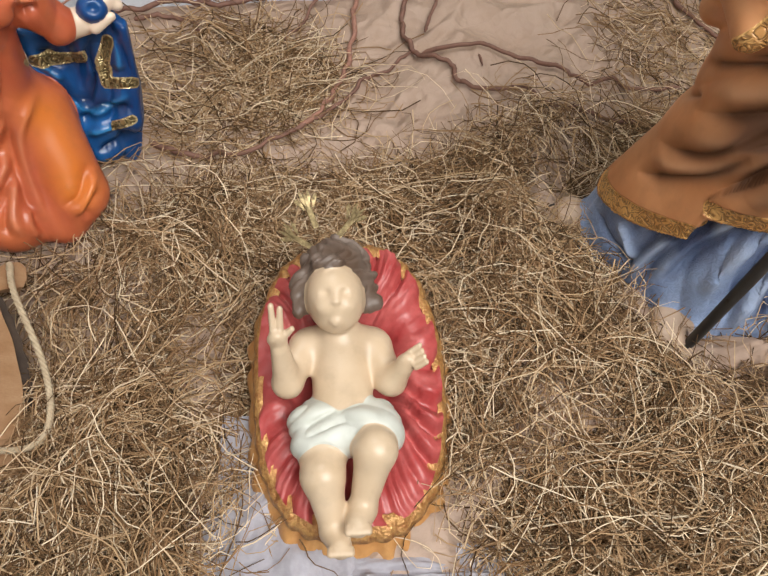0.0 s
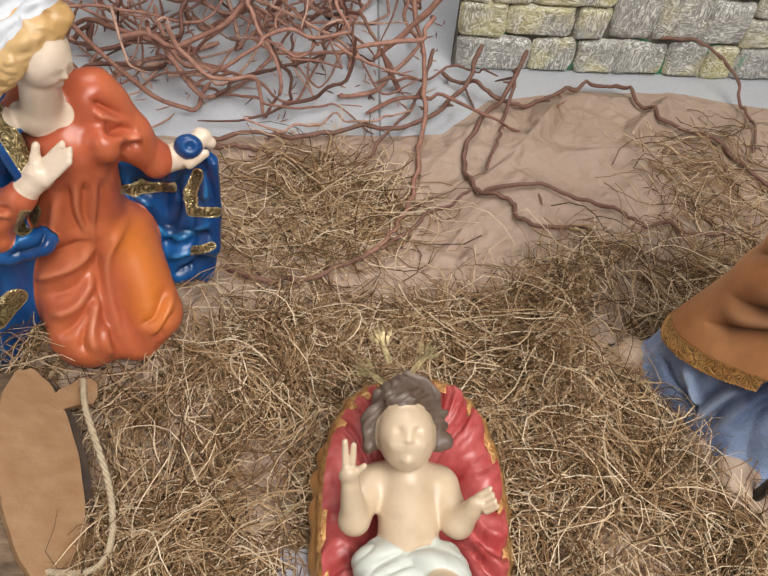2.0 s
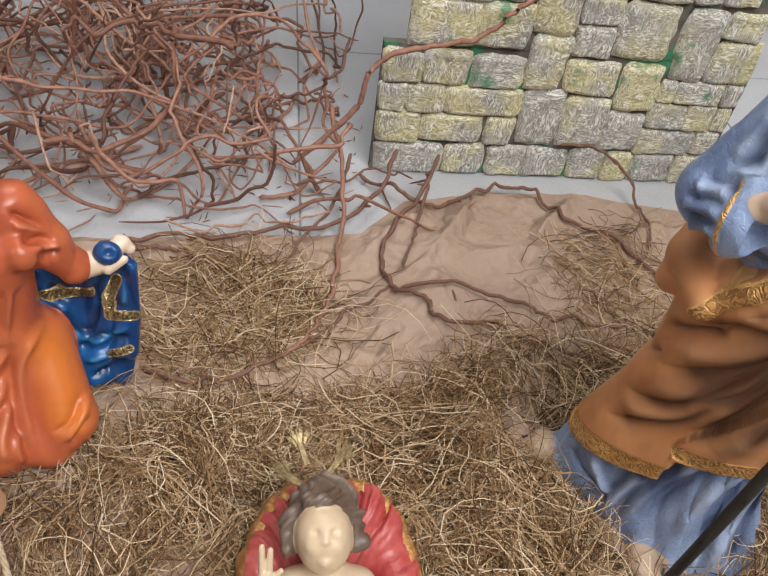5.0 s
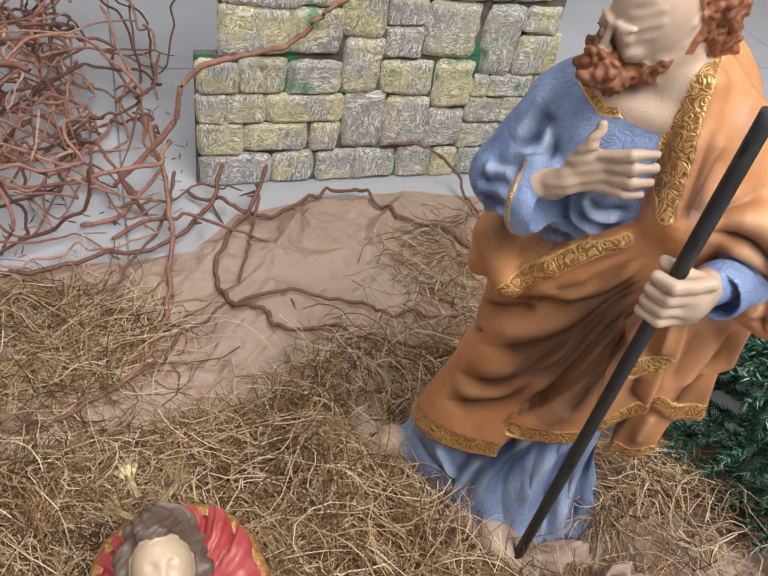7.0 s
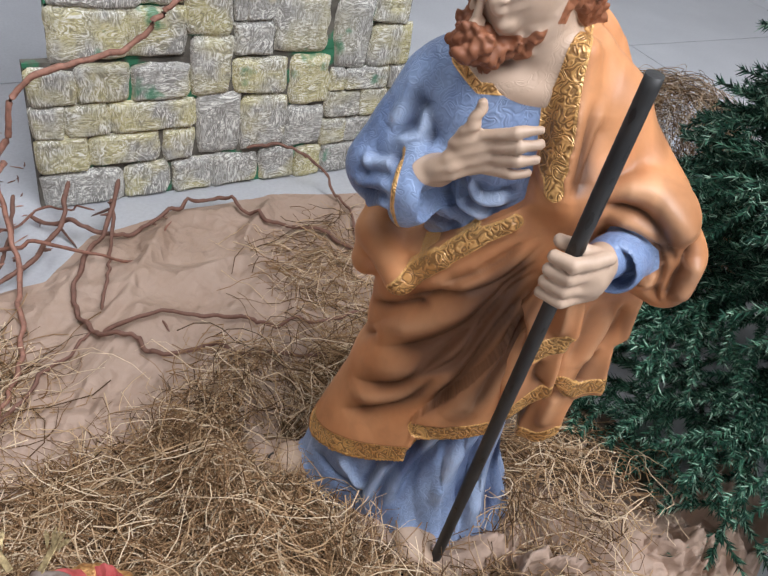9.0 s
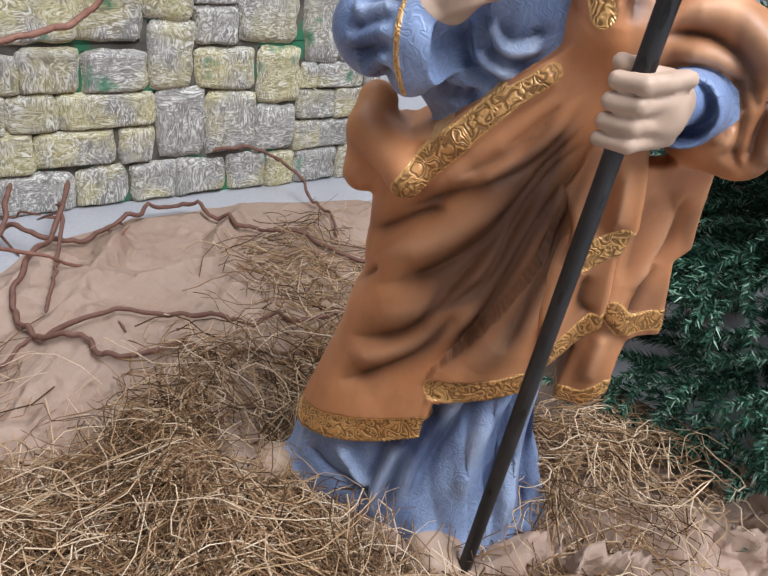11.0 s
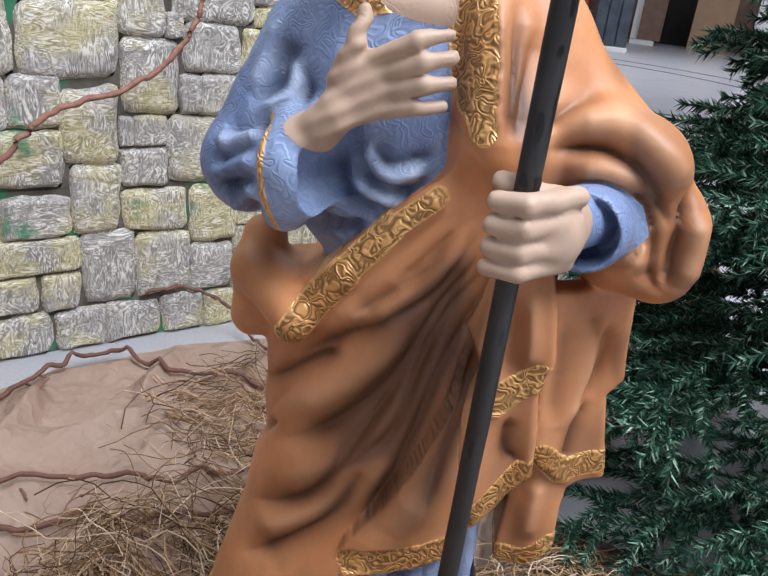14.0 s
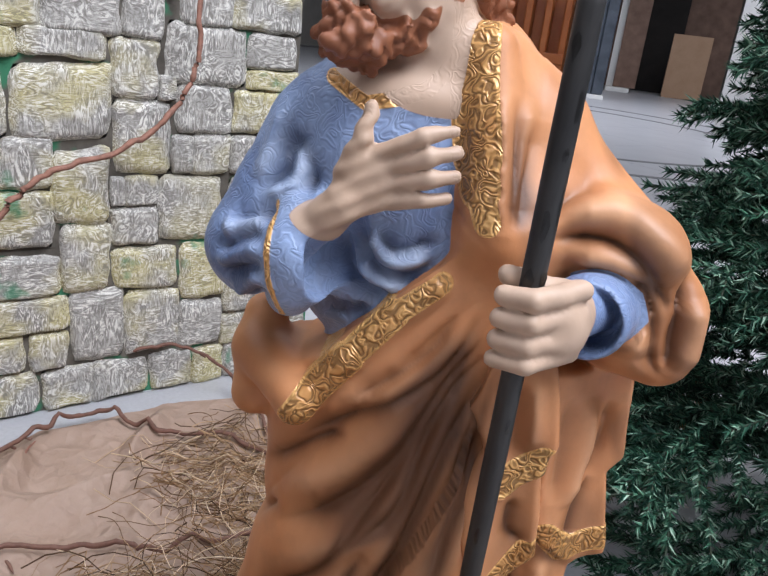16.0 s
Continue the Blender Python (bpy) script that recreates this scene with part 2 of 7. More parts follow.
def blob(c, r, turn=(0, 0, 0)):
    c, r = np.array(c, np.float32), np.array(r, np.float32)
    m = np.array(Euler([radians(x) for x in turn]).to_matrix(), np.float32)
    R = np.sqrt(((np.abs(m) * r) ** 2).sum(1))

    def dist(p):
        q = (p - c) @ m
        k0 = np.linalg.norm(q / r, axis=-1)
        k1 = np.linalg.norm(q / (r * r), axis=-1) + 1e-6
        return k0 * (k0 - 1) / k1

    return dist, c - R, c + R


def smin(a, b, k):
    h = np.clip(0.5 + 0.5 * (b - a) / k, 0, 1)
    return b * (1 - h) + a * h - k * h * (1 - h)


class Figure:
    """Solids with a paint each; later paints melt onto the earlier ones."""

    def __init__(self, lo, hi, step):
        self.lo, self.hi, self.step, self.parts = np.array(lo), np.array(hi), step, []

    def add(self, paint, solid, k=0.015, folds=None, cut=False):
        self.parts.append((paint, solid, k, folds, cut))
        return self

    def field(self, p, part):
        _, (dist, _, _), _, folds, _ = part
        d = dist(p)
        return d if folds is None else d + folds(p)

    def mesh(self, name, paints, material, matrix, masks=(), relief=None):
        n = np.ceil((self.hi - self.lo) / self.step).astype(int) + 1
        ax = [np.float32(self.lo[i]) + np.float32(self.step) * np.arange(n[i], dtype=np.float32) for i in range(3)]
        v = np.full(n, 0.2, np.float32)
        for part_ in self.parts:
            _, (_, lo, hi), k, _, cut = part_
            pad = 0.05
            s = [slice(max(0, int((lo[i] - pad - self.lo[i]) / self.step)), max(0, min(n[i], int((hi[i] + pad - self.lo[i]) / self.step) + 2))) for i in range(3)]
            g = np.stack(np.meshgrid(*(ax[i][s[i]] for i in range(3)), indexing="ij"), -1)
            if not g.size:
                continue
            d = self.field(g, part_)
            s = tuple(s)
            v[s] = -smin(-v[s], d, k) if cut else smin(v[s], d, k)
        verts, faces = surface_net(v, self.lo, self.step)
        near = {}
        for part_ in self.parts:
            if part_[4]:
                continue
            d = self.field(verts.astype(np.float32), part_)
            near[part_[0]] = np.minimum(near.get(part_[0], 9.0), d)
        values = {}
        for c in paints:
            rest = [near[o] for o in near if o != c]
            if c in near:
                values[c] = np.min(rest, axis=0) - near[c] if rest else np.ones(len(verts))
        for c, f in masks:
            m = f(verts)
            values[c] = np.maximum(values[c], m) if c in values else m
        if relief:
            a, b, c, d = (verts[faces[:, i]] for i in range(4))
            fn = np.cross(c - a, d - b)
            nrm = np.zeros_like(verts)
            for i in range(4):
                for k in range(3):
                    nrm[:, k] += np.bincount(faces[:, i], fn[:, k], len(verts))
            nrm /= np.linalg.norm(nrm, axis=1, keepdims=True) + 1e-12
            verts = verts + nrm * relief(verts, values)[:, None]
        ob = mesh_object(name, verts, faces, material)
        for c, val in values.items():
            at = ob.data.attributes.new("paint_" + c, "FLOAT", "POINT")
            at.data.foreach_set("value", np.asarray(val, np.float32))
        ob.matrix_world = matrix
        return ob


def pleats(u, v, seed, power=0.7):
    """Cloth folds that run along v and lie beside each other along u: round ridges, sharp valleys that merge and part."""
    n = value_noise(np.stack([u, v], -1), seed)
    return np.abs(n) ** power - 0.45


def strokes(v, table, paint, deep=(0, 1, 0), kinds="RVST", broad=1.0):
    """Carved drapery: each stroke follows a path over the cloth. R is a round ridge, V a sharp
    valley, S and T the raised edge of an upper layer (on either side of the path); sizes in mm."""
    out = np.zeros(len(v))
    e = np.array(deep) / np.linalg.norm(deep)
    q = v - 0.85 * np.outer(v @ e, e)
    for coat, kind, width, high, path in table:
        if coat != paint or kind not in kinds:
            continue
        path = np.array(smooth_path(path, 5 * len(path))) if len(path) > 2 else np.array(path, float)
        w, h = width * (0.00062 if kind == "R" else 0.0008 if kind == "V" else 0.001) * broad, high * 0.0016
        reach = 5 * w + 0.035
        near = np.where(((v > path.min(0) - reach) & (v < path.max(0) + reach)).all(1))[0]
        if not len(near):
            continue
        x = q[near]
        pts = path - 0.85 * np.outer(path @ e, e)
        seg = np.linalg.norm(np.diff(pts, axis=0), axis=1) + 1e-9
        run = np.concatenate([[0], np.cumsum(seg)])
        best, along, side = np.full(len(x), 9.0), np.zeros(len(x)), np.zeros(len(x))
        for a, b, s0, sl in zip(pts[:-1], pts[1:], run, seg):
            t = np.clip((x - a) @ (b - a) / (sl * sl), 0, 1)
            d = np.linalg.norm(x - a - t[:, None] * (b - a), axis=1)
            near_ = d < best
            best = np.where(near_, d, best)
            along = np.where(near_, (s0 + t * sl) / run[-1], along)
            turn = (b - a)[0] * (x - a)[:, 2] - (b - a)[2] * (x - a)[:, 0]
            side = np.where(near_, turn, side)
        ends = np.clip(np.minimum(along, 1 - along) * 4.5 + 0.12, 0, 1)
        if kind == "R":
            g = h * np.exp(-((best / w) ** 2))
        elif kind == "V":
            g = -h * np.exp(-best / w)
        else:
            up = side < 0 if kind == "S" else side > 0
            g = np.where(up, h * np.exp(-best / w), -0.35 * h * np.exp(-best / (0.35 * w)))
        out[near] += g * ends
    return out


def flap(poly, y, thick, wave=0.0, lean=0.0, slope=0.0):
    """An upright cloth flap: an outline in x and z, of some thickness, at the depth y."""
    poly = np.array(poly, np.float32)

    def dist(p):
        s, z = p[..., 0], p[..., 2]
        best, inside = np.full(s.shape, 9.0, np.float32), np.zeros(s.shape, bool)
        for a, b in zip(poly, np.roll(poly, -1, 0)):
            e = b - a
            t = np.clip(((s - a[0]) * e[0] + (z - a[1]) * e[1]) / (e @ e), 0, 1)
            best = np.minimum(best, np.hypot(s - a[0] - t * e[0], z - a[1] - t * e[1]))
            cross = ((a[1] > z) != (b[1] > z)) & (s < (b[0] - a[0]) * (z - a[1]) / (b[1] - a[1] + 1e-9) + a[0])
            inside ^= cross
        d = np.where(inside, -best, best)
        c = y + wave * np.sin(62 * s + 6 * z) + lean * (s - poly[:, 0].mean()) + slope * (z - poly[:, 1].mean())
        w = np.abs(p[..., 1] - c) - thick
        return np.minimum(np.maximum(d, w), 0) + np.hypot(np.maximum(d, 0), np.maximum(w, 0)) - 0.006

    lo, hi = poly.min(0), poly.max(0)
    r = thick + abs(wave) + abs(lean) * (hi[0] - lo[0]) + abs(slope) * (hi[1] - lo[1]) + 0.01
    return dist, np.array([lo[0], y - r, lo[1]]), np.array([hi[0], y + r, hi[1]])


def surface_net(v, lo, step):
    s = v < 0
    n = np.array(v.shape)
    cells = tuple(n - 1)
    corners = [(i, j, k) for i in (0, 1) for j in (0, 1) for k in (0, 1)]
    count = sum(s[i : i + cells[0], j : j + cells[1], k : k + cells[2]].astype(np.int8) for i, j, k in corners)
    act = (count > 0) & (count < 8)
    idx = np.full(cells, -1, np.int64)
    ijk = np.argwhere(act)
    idx[act] = np.arange(len(ijk))
    acc, num = np.zeros((len(ijk), 3)), np.zeros(len(ijk))
    for c in corners:
        for a in range(3):
            if c[a]:
                continue
            e = np.eye(3, dtype=int)[a]
            p, q = ijk + c, ijk + c + e
            va, vb = v[tuple(p.T)], v[tuple(q.T)]
            m = (va < 0) != (vb < 0)
            t = va[m] / (va[m] - vb[m])
            acc[m] += np.array(c) + e * t[:, None]
            num[m] += 1
    verts = np.asarray(lo) + step * (ijk + acc / num[:, None])
    faces = []
    for a in range(3):
        b, c = (a + 1) % 3, (a + 2) % 3
        first = np.take(s, range(n[a] - 1), a)
        second = np.take(s, range(1, n[a]), a)
        for flip in (False, True):
            e = np.argwhere((first & ~second) if not flip else (~first & second))
            e = e[(e[:, b] > 0) & (e[:, c] > 0) & (e[:, b] < n[b] - 1) & (e[:, c] < n[c] - 1)]
            ob_, oc = np.eye(3, dtype=int)[b], np.eye(3, dtype=int)[c]
            q = np.stack([idx[tuple(w.T)] for w in (e, e - ob_, e - ob_ - oc, e - oc)], -1)
            faces.append(q[:, ::-1] if flip else q)
    return verts, np.vstack(faces)


def figure_material(name, base, layers, glaze=None, wash=None, lift=None):
    """Painted plaster: the base coat, then coats where a mesh attribute is above zero.
    A coat: (paint, colour, second colour, roughness, metal, relief)."""
    m = Mat(name, base[2])
    big, mid = m.noise(7, 4, stretch=(1.6, 1.6, 0.6)), m.noise(26, 4)
    fine = m.noise(170, 3)
    rings = m.node("ShaderNodeMath")
    rings.operation = "SINE"
    m.link(m.maths("MULTIPLY", m.noise(58, 0.6, 0.5, 0.9), 30.0), rings.inputs[0])
    emboss = rings.outputs[0]

    def coat(c1, c2):
        return m.mix(m.ramp(big, (0.38, 0.0), (0.66, 1.0)), c1, c2)

    col = coat(base[0], base[1])
    # lift: a highlight painted on the fold ridges
    if lift:
        col = m.mix(m.edge(m.attr("paint_lift"), 0.0, 1.0), col, lift)
    # glaze tint, which also paints shade into the bearded figure's folds
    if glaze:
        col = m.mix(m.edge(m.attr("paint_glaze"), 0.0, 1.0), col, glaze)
    rough, metal = m.maths("ADD", base[2], 0.0), m.maths("ADD", 0.0, 0.0)
    relief = m.maths("MULTIPLY", fine, 0.15)
    for paint, c1, c2, r, me, rel in layers:
        f = m.edge(m.attr("paint_" + paint), -0.0006, 0.0006)
        lay = coat(c1, c2)
        if rel:
            lay = m.mix(m.ramp(emboss, (-0.25, 0.0), (0.45, min(rel * 0.85, 0.9))), lay, tuple(x * 0.36 for x in c1))
        # valley shade and ridge highlight painted into the blue coat
        if wash and paint == "blue":
            lay = m.mix(m.edge(m.attr("paint_wash"), 0.0, 1.0), lay, wash[0])
            lay = m.mix(m.edge(m.attr("paint_rub"), 0.0, 1.0), lay, wash[1])
        if paint == "gold":
            rim = m.edge(m.attr("paint_gold"), 0.0022, 0.0038)
            lay = m.mix(rim, tuple(min(x * 1.1, 0.95) for x in c2), lay)
        col = m.mix(f, col, lay)
        for old, v in (("r", r), ("m", me)):
            n = m.t.nodes.new("ShaderNodeMix")
            m.link(f, n.inputs[0])
            m.link(rough if old == "r" else metal, n.inputs[2])
            n.inputs[3].default_value = v
            if old == "r":
                rough = n.outputs[0]
            else:
                metal = n.outputs[0]
        if not rel:
            relief = m.maths("MULTIPLY", relief, m.maths("SUBTRACT", 1.0, m.maths("MULTIPLY", f, 0.9)))
        if rel:
            relief = m.maths("SUBTRACT", relief, m.maths("MULTIPLY", m.maths("MULTIPLY", emboss, f), rel))
    col = m.mix(m.ramp(mid, (0.5, 0.0), (0.85, 0.22)), col, (0.09, 0.055, 0.03))
    m.colour(col)
    m.rough(rough)
    m.link(metal, m.b.inputs["Metallic"])
    m.bump(relief, 0.5, 0.003)
    return m.m


# ---- the hall: floor, walls, ceiling ----
def slab(name, lo, hi, mat, label, category, parent=None):
    ob = part(name, box(bmesh.new(), lo, hi), mat, parent)
    return tagged(ob, label, category, kind="structure")


floor = slab("floor", (-5.2, -5.7, -0.2), (26, 24, -0.004), GROUT, "pale grey tiled hall floor with thin joints", "floor")
tile_me = bpy.data.meshes.new("floor_tile")
tbm = box(bmesh.new(), (0.004, 0.004, -0.02), (1.846, 1.496, 0.0), 0.0015)
tbm.to_mesh(tile_me)
tbm.free()
tile_me.materials.append(FLOOR)
for i in range(-3, 12):
    for j in range(-4, 15):
        t = new("floor_tile", tile_me)
        t.location = (i * 1.85, j * 1.5 + 0.1, 0)
        t.parent = floor
# unseen shell of the hall, darkened so that less light bounces back
slab("wall_west", (-5.5, -6, 0), (-5.2, 24, 6), SHELL_GREY, "unseen plaster wall, darkened grey to cut bounced light", "wall")
slab("wall_south", (-5.2, -6, 0), (26, -5.7, 6), SHELL_GREY, "unseen plaster wall, darkened grey to cut bounced light", "wall")
slab("wall_north", (-5.2, 24, 0), (26, 24.3, 6), SHELL_GREY, "unseen plaster wall, darkened grey to cut bounced light", "wall")
slab("wall_east", (26, -6, 0), (26.3, 24.3, 6), SHELL_GREY, "unseen plaster wall, darkened grey to cut bounced light", "wall")
slab("ceiling", (-5.5, -6, 6), (26.3, 24.3, 6.2), SHELL_GREY, "unseen plain ceiling, darkened grey to cut bounced light", "ceiling")


# ---- crumpled kraft paper on the floor ----
def crease(x, y):
    """Crumpled sheet: folded planes at three sizes, with sharp ridges between them."""
    p = np.stack([np.asarray(x, float), np.asarray(y, float)], -1)
    w = p + 0.10 * np.stack([value_noise(p * 2.3, 5), value_noise(p * 2.3 + 40, 6)], -1)
    h = 0.034 * value_noise(w * 1.5 + 9, 1) + 0.05 * (1 - np.abs(value_noise(w * 1.9, 2) + 0.3 * value_noise(w * 5, 7))) ** 2
    for k, (size, amp, seed) in enumerate(((3.4, 0.060, 81), (7.5, 0.026, 82), (17.0, 0.010, 83))):
        a = np.abs(value_noise(w @ np.array([[0.8, 0.6], [-0.6, 0.8]]) * size * np.array([1.0, 0.55]), seed))
        b = np.abs(value_noise(w @ np.array([[0.3, -0.95], [0.95, 0.3]]) * size * np.array([1.0, 0.6]), seed + 7))
        h += amp * (1 - np.minimum(a, b) * 1.8)
    return np.maximum(h * 0.9 - 0.045, 0.004)


def paper_back(x):
    return np.interp(x, [-1.4, -0.45, 0.2, 0.36, 0.72, 1.05, 1.4, 1.6], [1.78, 1.80, 1.86, 2.03, 2.12, 2.13, 2.06, 1.9])


def hay_edge(x):
    return np.interp(x, [-1.4, -0.85, -0.45, 0.0, 0.25, 0.5, 0.9, 1.2], [0.9, 1.25, 1.14, 1.18, 1.20, 1.31, 1.40, 1.0])


def ground(x, y):
    """Height of the paper, with the hay's mounds on it."""
    x, y = np.asarray(x, float), np.asarray(y, float)
    p = np.stack([x, y], -1)
    lump = 0.026 + 0.03 * value_noise(p * 4.2, 11) + 0.018 * value_noise(p * 10, 12)
    inside = np.clip((hay_edge(x) - y) / 0.18, 0, 1) * np.clip((1.05 - x) / 0.15, 0, 1)
    for cx, cy, r in ((0.83, 0.87, 0.30), (0.575, 1.06, 0.14), (-0.63, 1.12, 0.26), (0.045, 0.575, 0.27)):
        inside = inside * np.clip((np.hypot(x - cx, y - cy) - r * 0.8) / (r * 0.4), 0.08, 1)
    return crease(x, y) * (1 - 0.75 * inside) * 0.8 + np.maximum(lump, 0.006) * inside


def kraft_paper():
    nx, ny = 360, 290
    u, v = np.meshgrid(np.linspace(-1.25, 1.45, nx), np.linspace(0, 1, ny), indexing="ij")
    wob = 0.02 * value_noise(np.stack([u * 5, u * 0], -1), 21)
    y = -0.15 + v * (paper_back(u) + wob + 0.15)
    x = u + 0.03 * value_noise(np.stack([y * 4, u * 2], -1), 22)
    z = crease(x, y) * np.clip((1 - v) * 14 + 0.25, 0, 1)
    n = np.arange(nx * ny).reshape(nx, ny)
    f = np.stack([n[:-1, :-1], n[1:, :-1], n[1:, 1:], n[:-1, 1:]], -1).reshape(-1, 4)
    ob = mesh_object("kraft_paper", np.stack([x, y, z], -1).reshape(-1, 3), f, KRAFT)
    return tagged(ob, "crumpled brown kraft paper spread over the floor", "paper")


kraft_paper()


# ---- hay ----
def straw(name, places, base, length, lift, radius, label, seed, pts=9, droop=0.5):
    """Long curled stalks in loose locks that lie over each other, each a three-sided tube."""
    rng = np.random.default_rng(seed)
    n = len(places)
    L = rng.uniform(*length, n)
    flow = 3.4 * value_noise(places * 2.6, 301) + 2.2 * value_noise(places * 7.5, 302)
    a = flow + np.where(rng.random(n) < 0.62, rng.normal(0, 0.55, n), rng.uniform(0, 2 * np.pi, n))
    bend = rng.normal(0, 2.3, n) + 1.5 * value_noise(places * 5.0, 303)
    curl = rng.normal(0, 0.5, n)
    pitch = rng.normal(0, 0.16, n)
    s = np.linspace(-0.5, 0.5, pts)
    th = a[:, None] + bend[:, None] * s * (1 + 0.7 * rng.normal(0, 1, (n, 1)) * s) + curl[:, None] * np.sin(9 * s + rng.uniform(0, 6, (n, 1)))
    step = L[:, None] / (pts - 1)
    x = np.cumsum(np.cos(th) * step, 1)
    y = np.cumsum(np.sin(th) * step, 1)
    x += places[:, :1] - x.mean(1, keepdims=True)
    y += places[:, 1:2] - y.mean(1, keepdims=True)
    z0 = base(x, y)
    lay = rng.uniform(0, 1, (n, 1)) ** 1.5 * lift * np.clip(z0.mean(1, keepdims=True) / 0.035, 0.25, 1.15)
    arch = np.abs(rng.normal(0, 0.07, (n, 1))) * L[:, None] * (1 - 4 * s**2) * np.clip(lay / 0.03, 0, 1)
    z = z0 + lay + arch + pitch[:, None] * s * L[:, None] * 0.8 - droop * np.abs(s) ** 2 * lay
    z = np.maximum(z, 0.004)
    p = np.stack([x, y, z], -1)
    r = rng.uniform(*radius, n)
    tan = np.gradient(p, axis=1)
    tan /= np.linalg.norm(tan, axis=-1, keepdims=True) + 1e-9
    side = np.cross(tan, [0, 0, 1.0])
    side /= np.linalg.norm(side, axis=-1, keepdims=True) + 1e-9
    up = np.cross(side, tan)
    taper = np.linspace(1, 0.5, pts)[None, :, None] * r[:, None, None]
    ring = np.stack([p + taper * (math.cos(q) * side + math.sin(q) * up) for q in (0.5, 2.6, 4.7)], 2)
    k = np.arange(n * pts * 3).reshape(n, pts, 3)
    f = np.stack([np.stack([k[:, :-1, j], k[:, 1:, j], k[:, 1:, (j + 1) % 3], k[:, :-1, (j + 1) % 3]], -1) for j in range(3)], 2)
    ob = mesh_object(name, ring.reshape(-1, 3), f.reshape(-1, 4), STRAW)
    return tagged(ob, label, "hay", kind="stuff")


def scatter(n, inside, lo, hi, seed):
    rng = np.random.default_rng(seed)
    out = []
    while sum(map(len, out)) < n:
        p = rng.uniform(lo, hi, (n, 2))
        out.append(p[inside(p[:, 0], p[:, 1], rng)])
    return np.vstack(out)[:n]


def clumpy(x, y, rng, scale=5.0, seed=31, bare=-0.35):
    return value_noise(np.stack([x, y], -1) * scale, seed) + 0.5 * value_noise(np.stack([x, y], -1) * scale * 2.6, seed + 1) > bare + rng.normal(0, 0.3, len(x))


def bed(x, y, rng):
    ok = (y < hay_edge(x) - 0.02 + rng.normal(0, 0.05, len(x))) & (y > 0.02) & (x < 1.0 + 0.1 * rng.normal(0, 1, len(x)))
    ok &= ~((x > -0.20) & (x < 0.20) & (y < 0.40) & (y > 0.13) & (rng.random(len(x)) < 0.93))
    for cx, cy, a, b in ((0.83, 0.87, 0.21, 0.21), (-0.63, 1.12, 0.17, 0.18), (0.575, 1.055, 0.115, 0.105), (0.755, 0.71, 0.085, 0.085)):
        ok &= ((x - cx) / a) ** 2 + ((y - cy) / b) ** 2 > 1
    ok &= (((x - 0.045) / 0.15) ** 2 + ((y - 0.57) / 0.25) ** 2 > 1)
    ok &= ~((x > 0.72) & (y < 0.70) & (y > 0.45) & (rng.random(len(x)) < 0.75))
    ok &= ~((x < -0.60) & (x > -1.15) & (y > 0.45) & (y < 0.88))
    return ok & clumpy(x, y, rng)


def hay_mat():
    """The matted lower layer of the straw, darkened for shaded gaps, broken by bare patches."""
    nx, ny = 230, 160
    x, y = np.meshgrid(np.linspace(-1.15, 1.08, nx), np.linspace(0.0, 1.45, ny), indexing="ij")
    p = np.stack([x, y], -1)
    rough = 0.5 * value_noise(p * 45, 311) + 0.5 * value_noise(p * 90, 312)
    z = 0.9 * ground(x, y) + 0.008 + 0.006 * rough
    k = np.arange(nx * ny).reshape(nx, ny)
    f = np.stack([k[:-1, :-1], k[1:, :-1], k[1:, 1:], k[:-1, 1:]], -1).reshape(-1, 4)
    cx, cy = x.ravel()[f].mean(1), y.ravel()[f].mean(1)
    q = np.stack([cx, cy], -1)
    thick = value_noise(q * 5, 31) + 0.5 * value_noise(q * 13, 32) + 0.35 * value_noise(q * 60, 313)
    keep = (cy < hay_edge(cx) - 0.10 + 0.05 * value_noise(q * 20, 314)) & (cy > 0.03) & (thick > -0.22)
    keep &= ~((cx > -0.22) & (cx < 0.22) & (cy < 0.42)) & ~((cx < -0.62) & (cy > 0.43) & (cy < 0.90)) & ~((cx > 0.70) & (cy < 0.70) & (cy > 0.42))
    ob = mesh_object("hay_mat", np.stack([x, y, z], -1).reshape(-1, 3), f[keep], SHADED_MAT)
    return tagged(ob, "matted lower layer of the loose straw, darkened for shaded gaps", "hay", kind="stuff")




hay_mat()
straw("hay_bed", scatter(19500, bed, (-1.15, -0.1), (1.1, 1.45), 1), ground, (0.10, 0.36), 0.10, (0.0009, 0.0019), "loose dry straw heaped over the brown paper", 2)
straw("hay_patch", scatter(820, lambda x, y, r: (((x + 0.2) / 0.26) ** 2 + ((y - 1.50) / 0.19) ** 2 + 0.9 * value_noise(np.stack([x, y], -1) * 6, 36) < r.uniform(0.0, 1.6, len(x)) ** 1.6), (-0.6, 1.2), (0.2, 1.85), 3), crease, (0.14, 0.42), 0.05, (0.0012, 0.0021), "thin tuft of dry straw on crumpled brown paper", 4)
straw("hay_patch", scatter(380, lambda x, y, r: (((x - 1.02) / 0.2) ** 2 + ((y - 1.58) / 0.27) ** 2 + 0.9 * value_noise(np.stack([x, y], -1) * 6, 37) < r.uniform(0.0, 1.6, len(x)) ** 1.6), (0.55, 1.2), (1.4, 2.05), 5), crease, (0.12, 0.38), 0.05, (0.0011, 0.0019), "thin tuft of dry straw on crumpled brown paper", 6)


